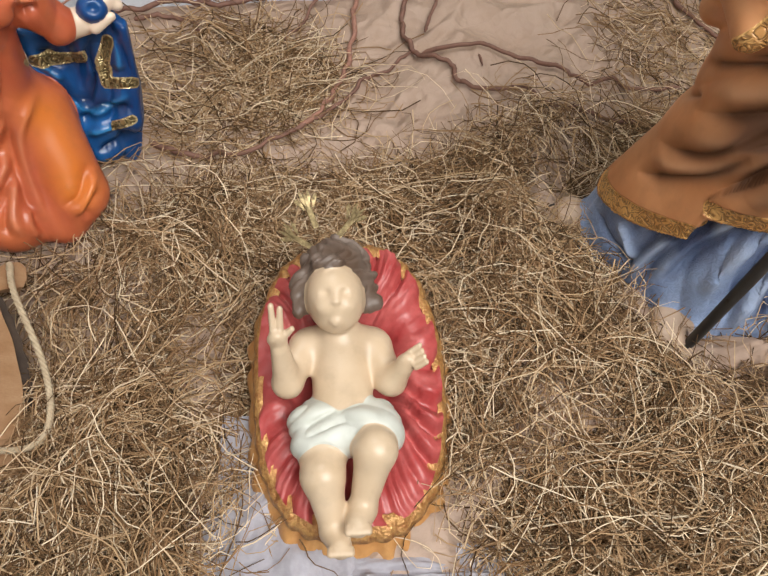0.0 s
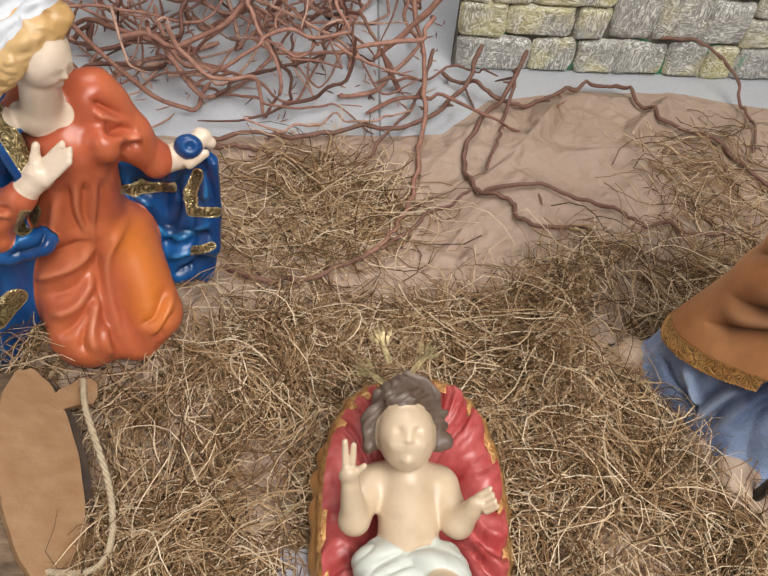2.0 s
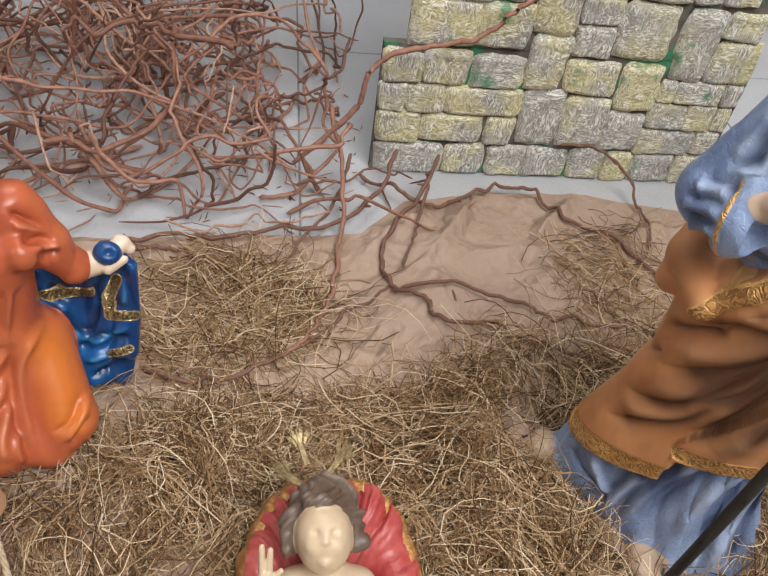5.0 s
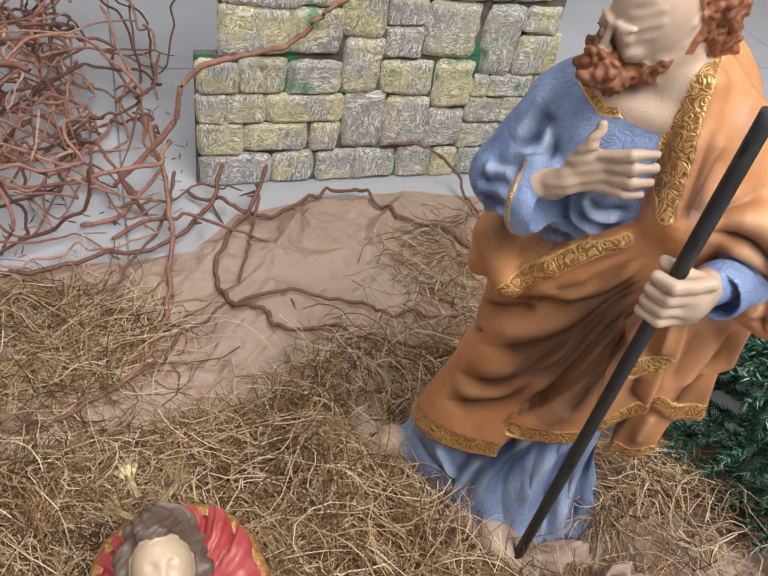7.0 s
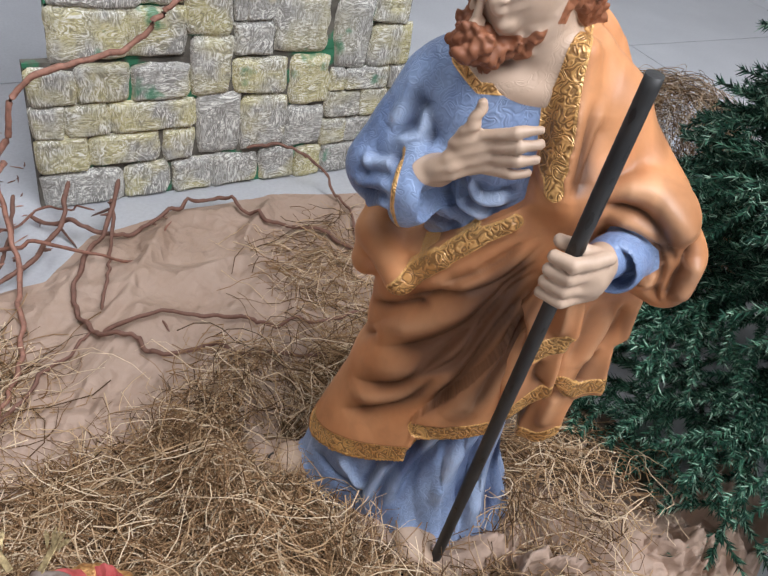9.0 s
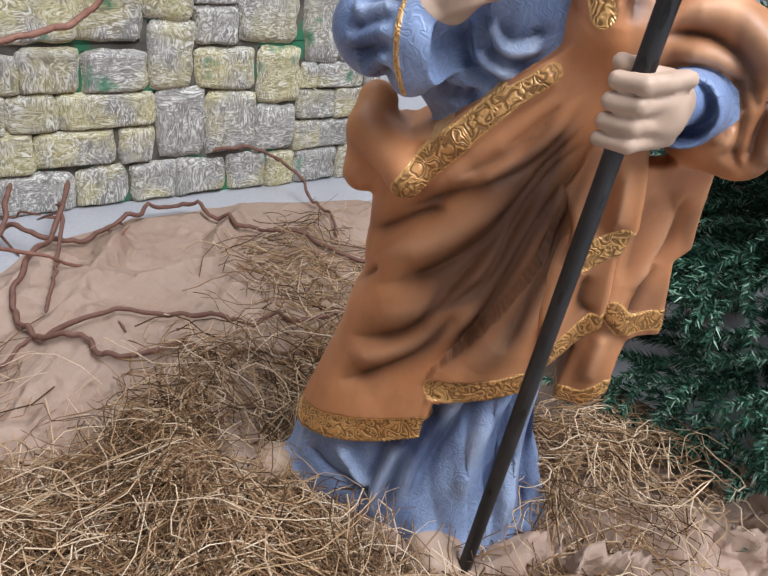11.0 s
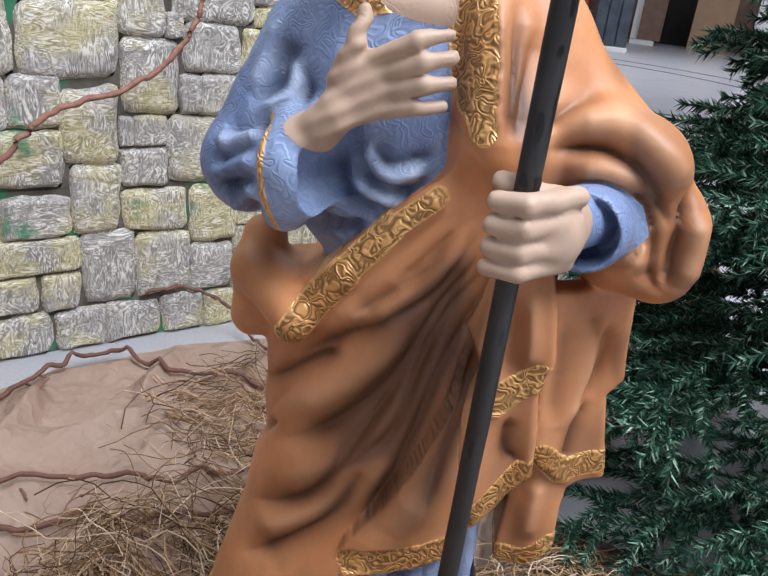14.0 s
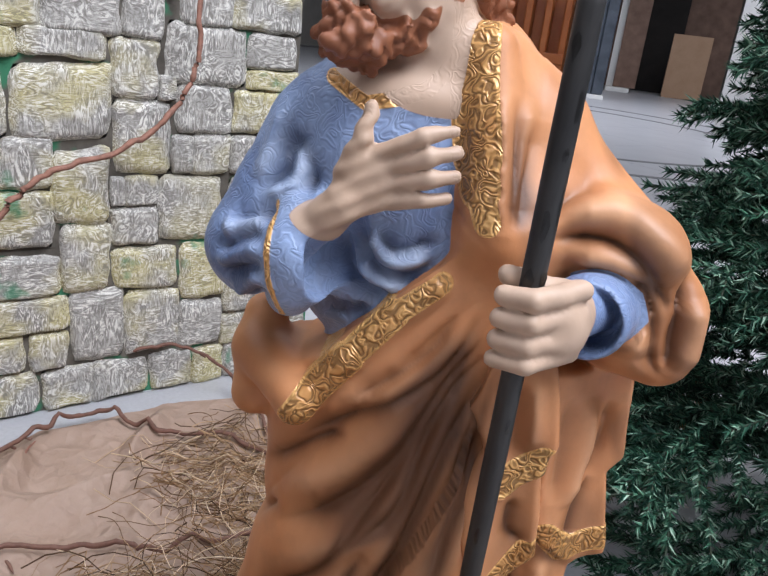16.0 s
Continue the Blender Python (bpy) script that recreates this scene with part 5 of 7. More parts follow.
        m = 0.011 * pl * np.clip((r - 0.04) / 0.15, 0, 1) * np.clip((0.14 - s) / 0.04, 0, 1) + 1.15 * strokes(v, ROBE_FOLDS, "ochre", (0, 1, 0), "RVST", 1.3)
        side = np.arctan2(y - 0.03, s)
        skirt = np.clip((0.45 - z) / 0.15, 0, 1)
        lean = side * 4.2 - 3.5 * z
        b = 1.1 * strokes(v, ROBE_FOLDS, "blue", (0, 1, 0), "RVST", 1.25) + skirt * (0.003 * pleats(lean * 0.8, z * 1.1, 203) + 0.001 * pleats(lean * 2.4, z * 2.2, 204))
        arm = np.clip((-0.09 - s) / 0.03, 0, 1) * (1 - skirt)
        along, over = 0.85 * z + 0.45 * s, 0.85 * s - 0.45 * z
        b += arm * (0.002 * pleats(along * 20 + 3 * over, over * 3 + y * 2, 205) + 0.001 * pleats(along * 46, over * 8, 206))
        chest = np.clip((s + 0.12) / 0.03, 0, 1) * np.clip((1.06 - z) / 0.08, 0, 1) * (1 - skirt)
        b += chest * (0.002 * pleats((z - 2.6 * (s + 0.05) ** 2) * 19, s * 3, 207) + 0.001 * pleats((z - 2.6 * (s + 0.05) ** 2) * 44, s * 6, 209))
        out = cloth * (blue * b + (1 - blue) * m * (1 - 0.8 * gold)) + 0.0016 * gold * cloth
        hand = (y < -0.09) & (z > 0.85)
        sinew = np.sin((z - 0.55 * s) * 330) * np.clip((0.0 - s) / 0.03, 0, 1) * np.clip((s + 0.12) / 0.03, 0, 1)
        out = out + np.clip(val["skin"] / 0.004, 0, 1) * hand * (0.0011 * sinew + 0.0016 * value_noise(v * 60, 232))
        hair = np.clip(val["hair"] / 0.004, 0, 1)
        curl = np.abs(value_noise(v * 62 + 0.5 * np.sin(v[:, ::-1] * 80), 208)) ** 0.6 - 0.4 + 0.6 * (np.abs(value_noise(v * 115, 210)) ** 0.7 - 0.4)
        return out + hair * 0.011 * curl

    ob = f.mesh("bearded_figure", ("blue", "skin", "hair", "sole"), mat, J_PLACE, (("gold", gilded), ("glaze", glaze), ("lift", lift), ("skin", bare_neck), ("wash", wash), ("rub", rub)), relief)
    return tagged(ob, "painted statue of a bearded man, blue tunic, ochre mantle, gilded borders", "statue")


standing_figure()


def staff():
    """A turned pole, faintly bowed, worn through the paint at a few chips."""
    rng = np.random.default_rng(23)
    root = new("staff")
    root.matrix_world = J_PLACE
    tagged(root, "straight black-painted wooden staff held in the statue's fist", "staff")
    a, b = Vector((0.110, -0.140, 0.012)), Vector((0.119, -0.212, 1.222))
    n, sides, r = 60, 22, 0.0118
    path = np.array([a.lerp(b, t) for t in np.linspace(0, 1, n)])
    v, f = tube(path, r * (1 + 0.03 * value_noise(np.stack([np.arange(n) / 4.0, np.zeros(n)], -1), 87)), sides)
    bm = bmesh.new()
    bv = [bm.verts.new(q) for q in v]
    for q in f:
        bm.faces.new([bv[i] for i in q])
    bm.faces.new(bv[:sides])
    bm.faces.new(bv[-sides:])
    ob = part("pole", bm, STAFF, root, "black painted pole")
    for p in ob.data.polygons:
        p.use_smooth = len(p.vertices) == 4
    axis = (b - a).normalized()
    side, front = Vector((1, 0, 0)), Vector((0, -1, 0))
    for z, th, long, wide in ((0.962, -0.5, 0.011, 0.006), (0.964, 0.75, 0.008, 0.005), (1.016, -0.1, 0.016, 0.004), (1.035, 0.95, 0.02, 0.003), (1.12, 0.6, 0.016, 0.003), (1.17, -0.6, 0.012, 0.004), (1.08, 0.3, 0.007, 0.003), (0.80, 0.4, 0.01, 0.003), (0.66, -0.3, 0.012, 0.003), (0.45, 0.2, 0.014, 0.004), (0.27, -0.4, 0.01, 0.004)):
        c = a + axis * ((z - a.z) / axis.z)
        out = side * math.sin(th) + front * math.cos(th)
        across = axis.cross(out)
        bm = bmesh.new()
        ring = [bm.verts.new(c + out * (r * 1.005) + axis * (long * math.sin(q) * rng.uniform(0.8, 1.2)) + across * (wide * math.cos(q) * rng.uniform(0.7, 1.2))) for q in np.linspace(0, 2 * np.pi, 9)[:-1]]
        top = bm.verts.new(c + out * (r * 1.045))
        for i in range(8):
            bm.faces.new((ring[i], ring[(i + 1) % 8], top))
        part("chip", bm, CHIP, root, "chipped paint, darker wood showing")


staff()


# ---- the kneeling figure ----
GOWN_FOLDS = (
    ("orange", "V", 9, 10, [(-0.605, 1.074, 0.358), (-0.609, 1.032, 0.293), (-0.599, 0.981, 0.221), (-0.574, 0.922, 0.141)]),
    ("orange", "R", 12, 6, [(-0.545, 1.107, 0.389), (-0.590, 1.064, 0.323), (-0.593, 1.013, 0.250), (-0.568, 0.946, 0.163)]),
    ("orange", "V", 9, 9, [(-0.620, 1.073, 0.358), (-0.689, 1.047, 0.346), (-0.761, 1.026, 0.339)]),
    ("orange", "R", 14, 7, [(-0.609, 1.066, 0.351), (-0.659, 1.033, 0.320), (-0.746, 1.005, 0.294)]),
    ("orange", "V", 9, 9, [(-0.609, 1.035, 0.323), (-0.651, 0.998, 0.289), (-0.728, 0.980, 0.271)]),
    ("orange", "R", 14, 7, [(-0.614, 1.025, 0.301), (-0.647, 0.977, 0.257), (-0.713, 0.956, 0.236)]),
    ("orange", "V", 8, 9, [(-0.614, 1.008, 0.272), (-0.653, 0.960, 0.227), (-0.698, 0.931, 0.200)]),
)
GOWN_FOLDS += (
    ("orange", "R", 14, 7, [(-0.611, 1.007, 0.257), (-0.628, 0.951, 0.206), (-0.614, 0.908, 0.168)]),
    ("orange", "V", 8, 9, [(-0.629, 0.996, 0.234), (-0.651, 0.940, 0.182), (-0.639, 0.916, 0.161)]),
    ("orange", "R", 12, 6, [(-0.594, 0.966, 0.207), (-0.597, 0.934, 0.178), (-0.584, 0.906, 0.153)]),
    ("orange", "V", 12, 9, [(-0.616, 1.050, 0.539), (-0.627, 1.046, 0.461), (-0.617, 1.046, 0.387)]),
    ("orange", "V", 12, 9, [(-0.579, 1.052, 0.541), (-0.598, 1.047, 0.462), (-0.604, 1.048, 0.389)]),
    ("orange", "V", 12, 9, [(-0.544, 1.056, 0.546), (-0.565, 1.052, 0.467), (-0.594, 1.049, 0.390)]),
    ("orange", "R", 12, 8, [(-0.597, 1.051, 0.540), (-0.613, 1.046, 0.462), (-0.611, 1.050, 0.391)]),
)
GOWN_FOLDS += (
    ("orange", "R", 12, 8, [(-0.560, 1.054, 0.543), (-0.581, 1.047, 0.463), (-0.599, 1.049, 0.390)]),
    ("orange", "R", 14, 8, [(-0.634, 1.036, 0.526), (-0.658, 1.030, 0.446), (-0.699, 1.029, 0.370)]),
    ("orange", "V", 8, 9, [(-0.474, 1.038, 0.248), (-0.498, 0.993, 0.206), (-0.539, 0.971, 0.186)]),
    ("orange", "R", 12, 7, [(-0.460, 1.030, 0.241), (-0.486, 0.977, 0.192), (-0.517, 0.956, 0.173)]),
    ("orange", "V", 8, 8, [(-0.498, 0.960, 0.150), (-0.489, 0.984, 0.172), (-0.458, 1.010, 0.196)]),
    ("orange", "V", 8, 12, [(-0.560, 1.141, 0.662), (-0.508, 1.122, 0.646), (-0.489, 1.122, 0.647)]),
    ("orange", "V", 8, 12, [(-0.550, 1.138, 0.606), (-0.487, 1.129, 0.600)]),
)
GOWN_FOLDS += (
    ("orange", "V", 8, 12, [(-0.523, 1.130, 0.545), (-0.485, 1.145, 0.560)]),
    ("orange", "R", 10, 6, [(-0.560, 1.139, 0.634), (-0.502, 1.125, 0.623)]),
    ("orange", "R", 10, 6, [(-0.534, 1.136, 0.578), (-0.481, 1.137, 0.580)]),
    ("orange", "V", 6, 7, [(-0.739, 0.997, 0.529), (-0.701, 0.991, 0.525)]),
    ("orange", "V", 6, 7, [(-0.746, 0.979, 0.499), (-0.709, 0.988, 0.508)]),
    ("orange", "R", 9, 6, [(-0.740, 0.984, 0.518), (-0.703, 0.986, 0.520)]),
    ("blue", "V", 9, 10, [(-0.810, 1.055, 0.607), (-0.725, 1.021, 0.578), (-0.682, 1.005, 0.564)]),
)
GOWN_FOLDS += (
    ("blue", "R", 14, 8, [(-0.813, 1.042, 0.582), (-0.746, 1.010, 0.554), (-0.699, 1.005, 0.550)]),
    ("blue", "V", 9, 10, [(-0.852, 1.028, 0.528), (-0.775, 1.003, 0.506)]),
    ("blue", "R", 14, 8, [(-0.855, 1.018, 0.491), (-0.791, 0.999, 0.475)]),
    ("blue", "V", 9, 10, [(-0.862, 0.999, 0.461), (-0.826, 1.015, 0.389), (-0.832, 0.981, 0.270)]),
    ("blue", "V", 9, 9, [(-0.867, 1.009, 0.362), (-0.892, 0.975, 0.183)]),
    ("blue", "R", 14, 8, [(-0.833, 0.990, 0.386), (-0.860, 0.982, 0.230)]),
    ("blue", "V", 8, 9, [(-0.785, 0.997, 0.352), (-0.813, 0.982, 0.244)]),
)
GOWN_FOLDS += (
    ("blue", "V", 8, 8, [(-0.754, 0.993, 0.390), (-0.691, 1.010, 0.407), (-0.678, 1.040, 0.434)]),
    ("blue", "R", 10, 7, [(-0.757, 0.994, 0.418), (-0.695, 1.011, 0.435)]),
    ("blue", "V", 9, 10, [(-0.547, 1.214, 0.325), (-0.488, 1.175, 0.290), (-0.458, 1.217, 0.329), (-0.413, 1.223, 0.335)]),
    ("blue", "R", 12, 8, [(-0.538, 1.203, 0.288), (-0.479, 1.172, 0.261), (-0.402, 1.199, 0.287)]),
    ("blue", "V", 9, 10, [(-0.516, 1.175, 0.236), (-0.461, 1.198, 0.258), (-0.397, 1.192, 0.254)]),
    ("blue", "R", 12, 8, [(-0.507, 1.167, 0.202), (-0.444, 1.182, 0.217), (-0.398, 1.188, 0.223)]),
    ("blue", "V", 8, 9, [(-0.497, 1.150, 0.160), (-0.440, 1.169, 0.179), (-0.411, 1.183, 0.192)]),
)
GOWN_FOLDS += (
    ("blue", "V", 8, 9, [(-0.453, 1.261, 0.396), (-0.454, 1.203, 0.344)]),
    ("blue", "R", 10, 7, [(-0.409, 1.263, 0.398), (-0.404, 1.205, 0.346)]),
    ("blue", "V", 8, 9, [(-0.563, 1.226, 0.389), (-0.485, 1.205, 0.371), (-0.454, 1.230, 0.395)]),
    ("blue", "R", 10, 7, [(-0.567, 1.224, 0.360), (-0.520, 1.193, 0.333)]),
    ("white", "V", 8, 7, [(-0.582, 1.107, 0.901), (-0.643, 1.078, 0.874), (-0.695, 1.026, 0.826), (-0.716, 0.993, 0.796)]),
    ("white", "V", 8, 7, [(-0.560, 1.088, 0.885), (-0.614, 1.059, 0.857), (-0.658, 1.013, 0.815), (-0.691, 0.982, 0.786)]),
    ("white", "V", 7, 6, [(-0.630, 1.129, 0.907), (-0.683, 1.086, 0.867), (-0.718, 1.019, 0.806)]),
)
GOWN_FOLDS += (
    ("white", "R", 12, 6, [(-0.573, 1.099, 0.894), (-0.630, 1.067, 0.864), (-0.678, 1.015, 0.816)]),
    ("white", "R", 12, 6, [(-0.610, 1.115, 0.908), (-0.663, 1.078, 0.873), (-0.705, 1.008, 0.810)]),
    ("white", "V", 6, 6, [(-0.549, 1.104, 0.899), (-0.588, 1.092, 0.888), (-0.626, 1.070, 0.867)]),
)


def kneeling_figure():
    f = Figure((-0.97, 0.82, -0.01), (-0.32, 1.46, 1.0), 0.0041)

    def across(p):
        return 0.9 * (p[..., 0] + 0.63) + 0.43 * (p[..., 1] - 1.15)

    def gown_folds(p):
        dz = 0.68 - p[..., 2]
        ang = np.arctan2(across(p) - 0.02, np.abs(dz) + 0.08)
        amp = np.clip(dz / 0.35, 0.2, 1)
        w = ang * 11.5 + 1.2 * np.sin(4 * dz + 2 * ang) + 0.35 * wob(p, 5, 96)
        return -amp * 0.003 * (ridge(w) ** 0.75 - 0.5)

    def mantle_folds(p):
        w = 27 * across(p) - 7 * p[..., 2] + 0.8 * wob(p, 6, 97)
        return -0.007 * (ridge(w) ** 0.75 - 0.5) - 0.002 * (ridge(2.3 * w) - 0.5)

    def sleeve_folds(p):
        w = 36 * (p[..., 0] * 0.8 - p[..., 2] * 0.6 + 0.3 * p[..., 1]) + 0.8 * wob(p, 9, 98)
        return -0.006 * (ridge(w) - 0.5)

    def veil_folds(p):
        w = 30 * (p[..., 0] * 0.5 - p[..., 1] * 0.6 + p[..., 2] * 0.5) + 0.5 * wob(p, 7, 99)
        return -0.010 * (ridge(w) - 0.5)

    def curls(p):
        return 0.006 * value_noise(p * 60, 73)

    # gown
    f.add("orange", blob((-0.675, 1.154, 0.120), (0.115, 0.15, 0.13), (0, 0, 0)), 0.02, gown_folds)
    f.add("orange", rcone((-0.597, 1.163, 0.277), (-0.530, 1.056, 0.149), 0.082, 0.064), 0.025, gown_folds)
    f.add("orange", rcone((-0.529, 1.050, 0.143), (-0.566, 1.013, 0.095), 0.06, 0.052), 0.02, gown_folds)
    f.add("orange", rcone((-0.688, 1.143, 0.257), (-0.663, 1.016, 0.130), 0.1, 0.088), 0.03, gown_folds)
    f.add("orange", rcone((-0.622, 1.144, 0.557), (-0.672, 1.147, 0.288), 0.078, 0.1), 0.04, gown_folds)
    f.add("orange", rcone((-0.678, 1.178, 0.613), (-0.574, 1.180, 0.631), 0.055, 0.055), 0.03)
    f.add("orange", blob((-0.545, 1.113, 0.584), (0.032, 0.034, 0.036), (0, 0, 0)), 0.02)
    f.add("orange", rcone((-0.574, 1.184, 0.634), (-0.525, 1.189, 0.545), 0.05, 0.044), 0.025, sleeve_folds)
    f.add("orange", rcone((-0.525, 1.189, 0.545), (-0.492, 1.198, 0.473), 0.044, 0.036), 0.015, sleeve_folds)
    # mantle over her right side, and its end held out
    f.add("blue", rcone((-0.782, 1.134, 0.585), (-0.835, 1.071, 0.432), 0.072, 0.074), 0.02, mantle_folds)
    f.add("blue", rcone((-0.835, 1.071, 0.432), (-0.874, 1.012, 0.095), 0.074, 0.062), 0.03, mantle_folds)
    f.add("blue", rcone((-0.807, 1.104, 0.354), (-0.851, 1.016, 0.031), 0.07, 0.06), 0.03, mantle_folds)
    f.add("blue", blob((-0.780, 1.240, 0.343), (0.1, 0.11, 0.28), (0, 0, 0)), 0.03)
    f.add("blue", rcone((-0.758, 1.021, 0.388), (-0.699, 1.037, 0.391), 0.036, 0.028), 0.02)
    f.add("blue", rcone((-0.587, 1.250, 0.410), (-0.490, 1.278, 0.330), 0.03, 0.04), 0.01, mantle_folds)
    f.add("blue", rcone((-0.407, 1.256, 0.419), (-0.419, 1.205, 0.211), 0.022, 0.03), 0.01, mantle_folds)
    f.add("blue", rcone((-0.464, 1.265, 0.345), (-0.481, 1.185, 0.138), 0.035, 0.034), 0.015, mantle_folds)
    f.add("blue", rcone((-0.542, 1.245, 0.326), (-0.512, 1.193, 0.144), 0.034, 0.03), 0.015, mantle_folds)
    f.add("blue", rcone((-0.717, 1.099, 0.649), (-0.684, 1.051, 0.572), 0.026, 0.024), 0.012)
    f.add("blue", flap([(-0.580, 0.436), (-0.520, 0.397), (-0.451, 0.435), (-0.428, 0.458), (-0.380, 0.441), (-0.386, 0.285), (-0.401, 0.179), (-0.421, 0.102), (-0.516, -0.011), (-0.551, 0.129), (-0.573, 0.285)], 1.235, 0.008, 0.016, 0.0, 0.08), 0.008)
    # hands
    f.add("skin", rcone((-0.490, 1.198, 0.466), (-0.432, 1.230, 0.463), 0.029, 0.027), 0.008)
    f.add("skin", rcone((-0.432, 1.230, 0.470), (-0.399, 1.257, 0.488), 0.024, 0.017), 0.01)
    f.add("skin", rcone((-0.408, 1.262, 0.492), (-0.385, 1.255, 0.473), 0.012, 0.012), 0.006)
    f.add("skin", rcone((-0.422, 1.200, 0.462), (-0.390, 1.216, 0.478), 0.011, 0.009), 0.006)
    f.add("blue", blob((-0.423, 1.218, 0.492), (0.028, 0.022, 0.026), (0, 0, 0)), 0.003)
    f.add("blue", blob((-0.414, 1.198, 0.508), (0.014, 0.014, 0.012), (0, 0, 0)), 0.004, None, True)
    f.add("orange", rcone((-0.768, 1.034, 0.454), (-0.692, 1.024, 0.528), 0.044, 0.03), 0.012, sleeve_folds)
    f.add("orange", rcone((-0.765, 1.016, 0.452), (-0.758, 1.009, 0.431), 0.034, 0.024), 0.012)
    f.add("skin", rcone((-0.692, 1.027, 0.530), (-0.667, 1.029, 0.553), 0.022, 0.022), 0.008)
    f.add("skin", blob((-0.648, 1.034, 0.571), (0.026, 0.02, 0.026), (0, 38, 0)), 0.01)
    f.add("skin", rcone((-0.647, 1.042, 0.585), (-0.596, 1.056, 0.633), 0.0085, 0.006), 0.002)
    f.add("skin", rcone((-0.643, 1.036, 0.580), (-0.583, 1.049, 0.626), 0.0085, 0.006), 0.002)
    f.add("skin", rcone((-0.638, 1.030, 0.574), (-0.583, 1.041, 0.619), 0.0085, 0.006), 0.002)
    f.add("skin", rcone((-0.634, 1.023, 0.568), (-0.584, 1.033, 0.611), 0.0085, 0.006), 0.002)
    f.add("skin", rcone((-0.656, 1.041, 0.577), (-0.644, 1.057, 0.625), 0.011, 0.0075), 0.006)
    # neck, head, hair, veil
    f.add("skin", rcone((-0.619, 1.102, 0.727), (-0.648, 1.128, 0.636), 0.034, 0.036), 0.015)
    f.add("skin", blob((-0.652, 1.122, 0.637), (0.04, 0.03, 0.03), (0, 0, 0)), 0.02)
    f.add("skin", blob((-0.597, 1.099, 0.779), (0.042, 0.05, 0.058), (25, 25, 0)), 0.015)
    face(f, (-0.596, 1.099, 0.779), (0.78, -0.50, -0.38), 0.044, True, 1.06)
    f.add("hair", rcone((-0.564, 1.117, 0.837), (-0.597, 1.083, 0.828), 0.022, 0.027), 0.006, curls)
    f.add("hair", rcone((-0.597, 1.083, 0.828), (-0.626, 1.056, 0.803), 0.027, 0.025), 0.006, curls)
    f.add("hair", rcone((-0.626, 1.056, 0.803), (-0.658, 1.040, 0.758), 0.024, 0.016), 0.006, curls)
    f.add("hair", blob((-0.631, 1.131, 0.794), (0.058, 0.058, 0.055), (25, 20, 0)), 0.008, curls)
    f.add("white", blob((-0.672, 1.161, 0.820), (0.064, 0.066, 0.062), (20, 15, 20)), 0.01, veil_folds)
    f.add("white", rcone((-0.632, 1.169, 0.855), (-0.573, 1.145, 0.868), 0.036, 0.016), 0.02)
    f.add("white", rcone((-0.562, 1.134, 0.879), (-0.590, 1.104, 0.864), 0.012, 0.014), 0.012)
    f.add("white", rcone((-0.590, 1.104, 0.864), (-0.623, 1.069, 0.839), 0.012, 0.014), 0.012)
    f.add("white", rcone((-0.623, 1.069, 0.839), (-0.666, 1.034, 0.794), 0.012, 0.014), 0.012)
    f.add("white", rcone((-0.666, 1.034, 0.794), (-0.704, 1.017, 0.750), 0.012, 0.014), 0.012)
    f.add("white", rcone((-0.694, 1.137, 0.805), (-0.753, 1.085, 0.729), 0.06, 0.046), 0.03, veil_folds)
    f.add("white", rcone((-0.731, 1.060, 0.734), (-0.801, 1.030, 0.720), 0.028, 0.018), 0.02)

    def band(pts, half):
        e = np.array([-0.27, 0.74, -0.62])
        e /= np.linalg.norm(e)
        pts = np.array(pts)
        deep = (pts @ e).mean()
        pts = pts - np.outer(pts @ e, e)

        def m(v):
            far = np.abs(v @ e - deep) > 0.09
            v = v - np.outer(v @ e, e)
            d = np.full(len(v), 9.0)
            for a, b in zip(pts[:-1], pts[1:]):
                h = np.clip(((v - a) @ (b - a)) / ((b - a) @ (b - a)), 0, 1)
                d = np.minimum(d, np.linalg.norm(v - a - h[:, None] * (b - a), axis=1))
            return np.where(far, -1.0, half - d)

        return m

    bands = (
        band([(-0.702, 1.057, 0.706), (-0.670, 1.017, 0.669), (-0.641, 0.981, 0.638)], 0.017),
        band([(-0.888, 0.966, 0.174), (-0.834, 0.987, 0.194), (-0.791, 1.027, 0.231)], 0.02),
        band([(-0.430, 1.268, 0.376), (-0.442, 1.234, 0.345), (-0.438, 1.203, 0.317), (-0.382, 1.203, 0.318)], 0.012),
        band([(-0.448, 1.180, 0.215), (-0.407, 1.190, 0.225)], 0.01),
        band([(-0.754, 1.013, 0.745), (-0.712, 1.014, 0.747), (-0.693, 1.029, 0.761)], 0.01),
        band([(-0.715, 1.018, 0.440), (-0.697, 1.046, 0.466)], 0.014),
        band([(-0.568, 1.210, 0.374), (-0.474, 1.211, 0.378)], 0.012),
        band([(-0.799, 0.984, 0.084), (-0.779, 1.018, 0.116)], 0.014),
    )
    gilded = lambda v: np.max([m(v) for m in bands], axis=0)
    neck = band([(-0.673, 1.088, 0.667), (-0.637, 1.085, 0.664), (-0.602, 1.091, 0.670)], 0.024)
    knee = band([(-0.549, 1.109, 0.324), (-0.511, 1.038, 0.261), (-0.496, 0.987, 0.215)], 0.062)
    amber = lambda v: np.clip((knee(v) + 0.015 * value_noise(v * 14, 58)) / 0.06, 0, 0.85)
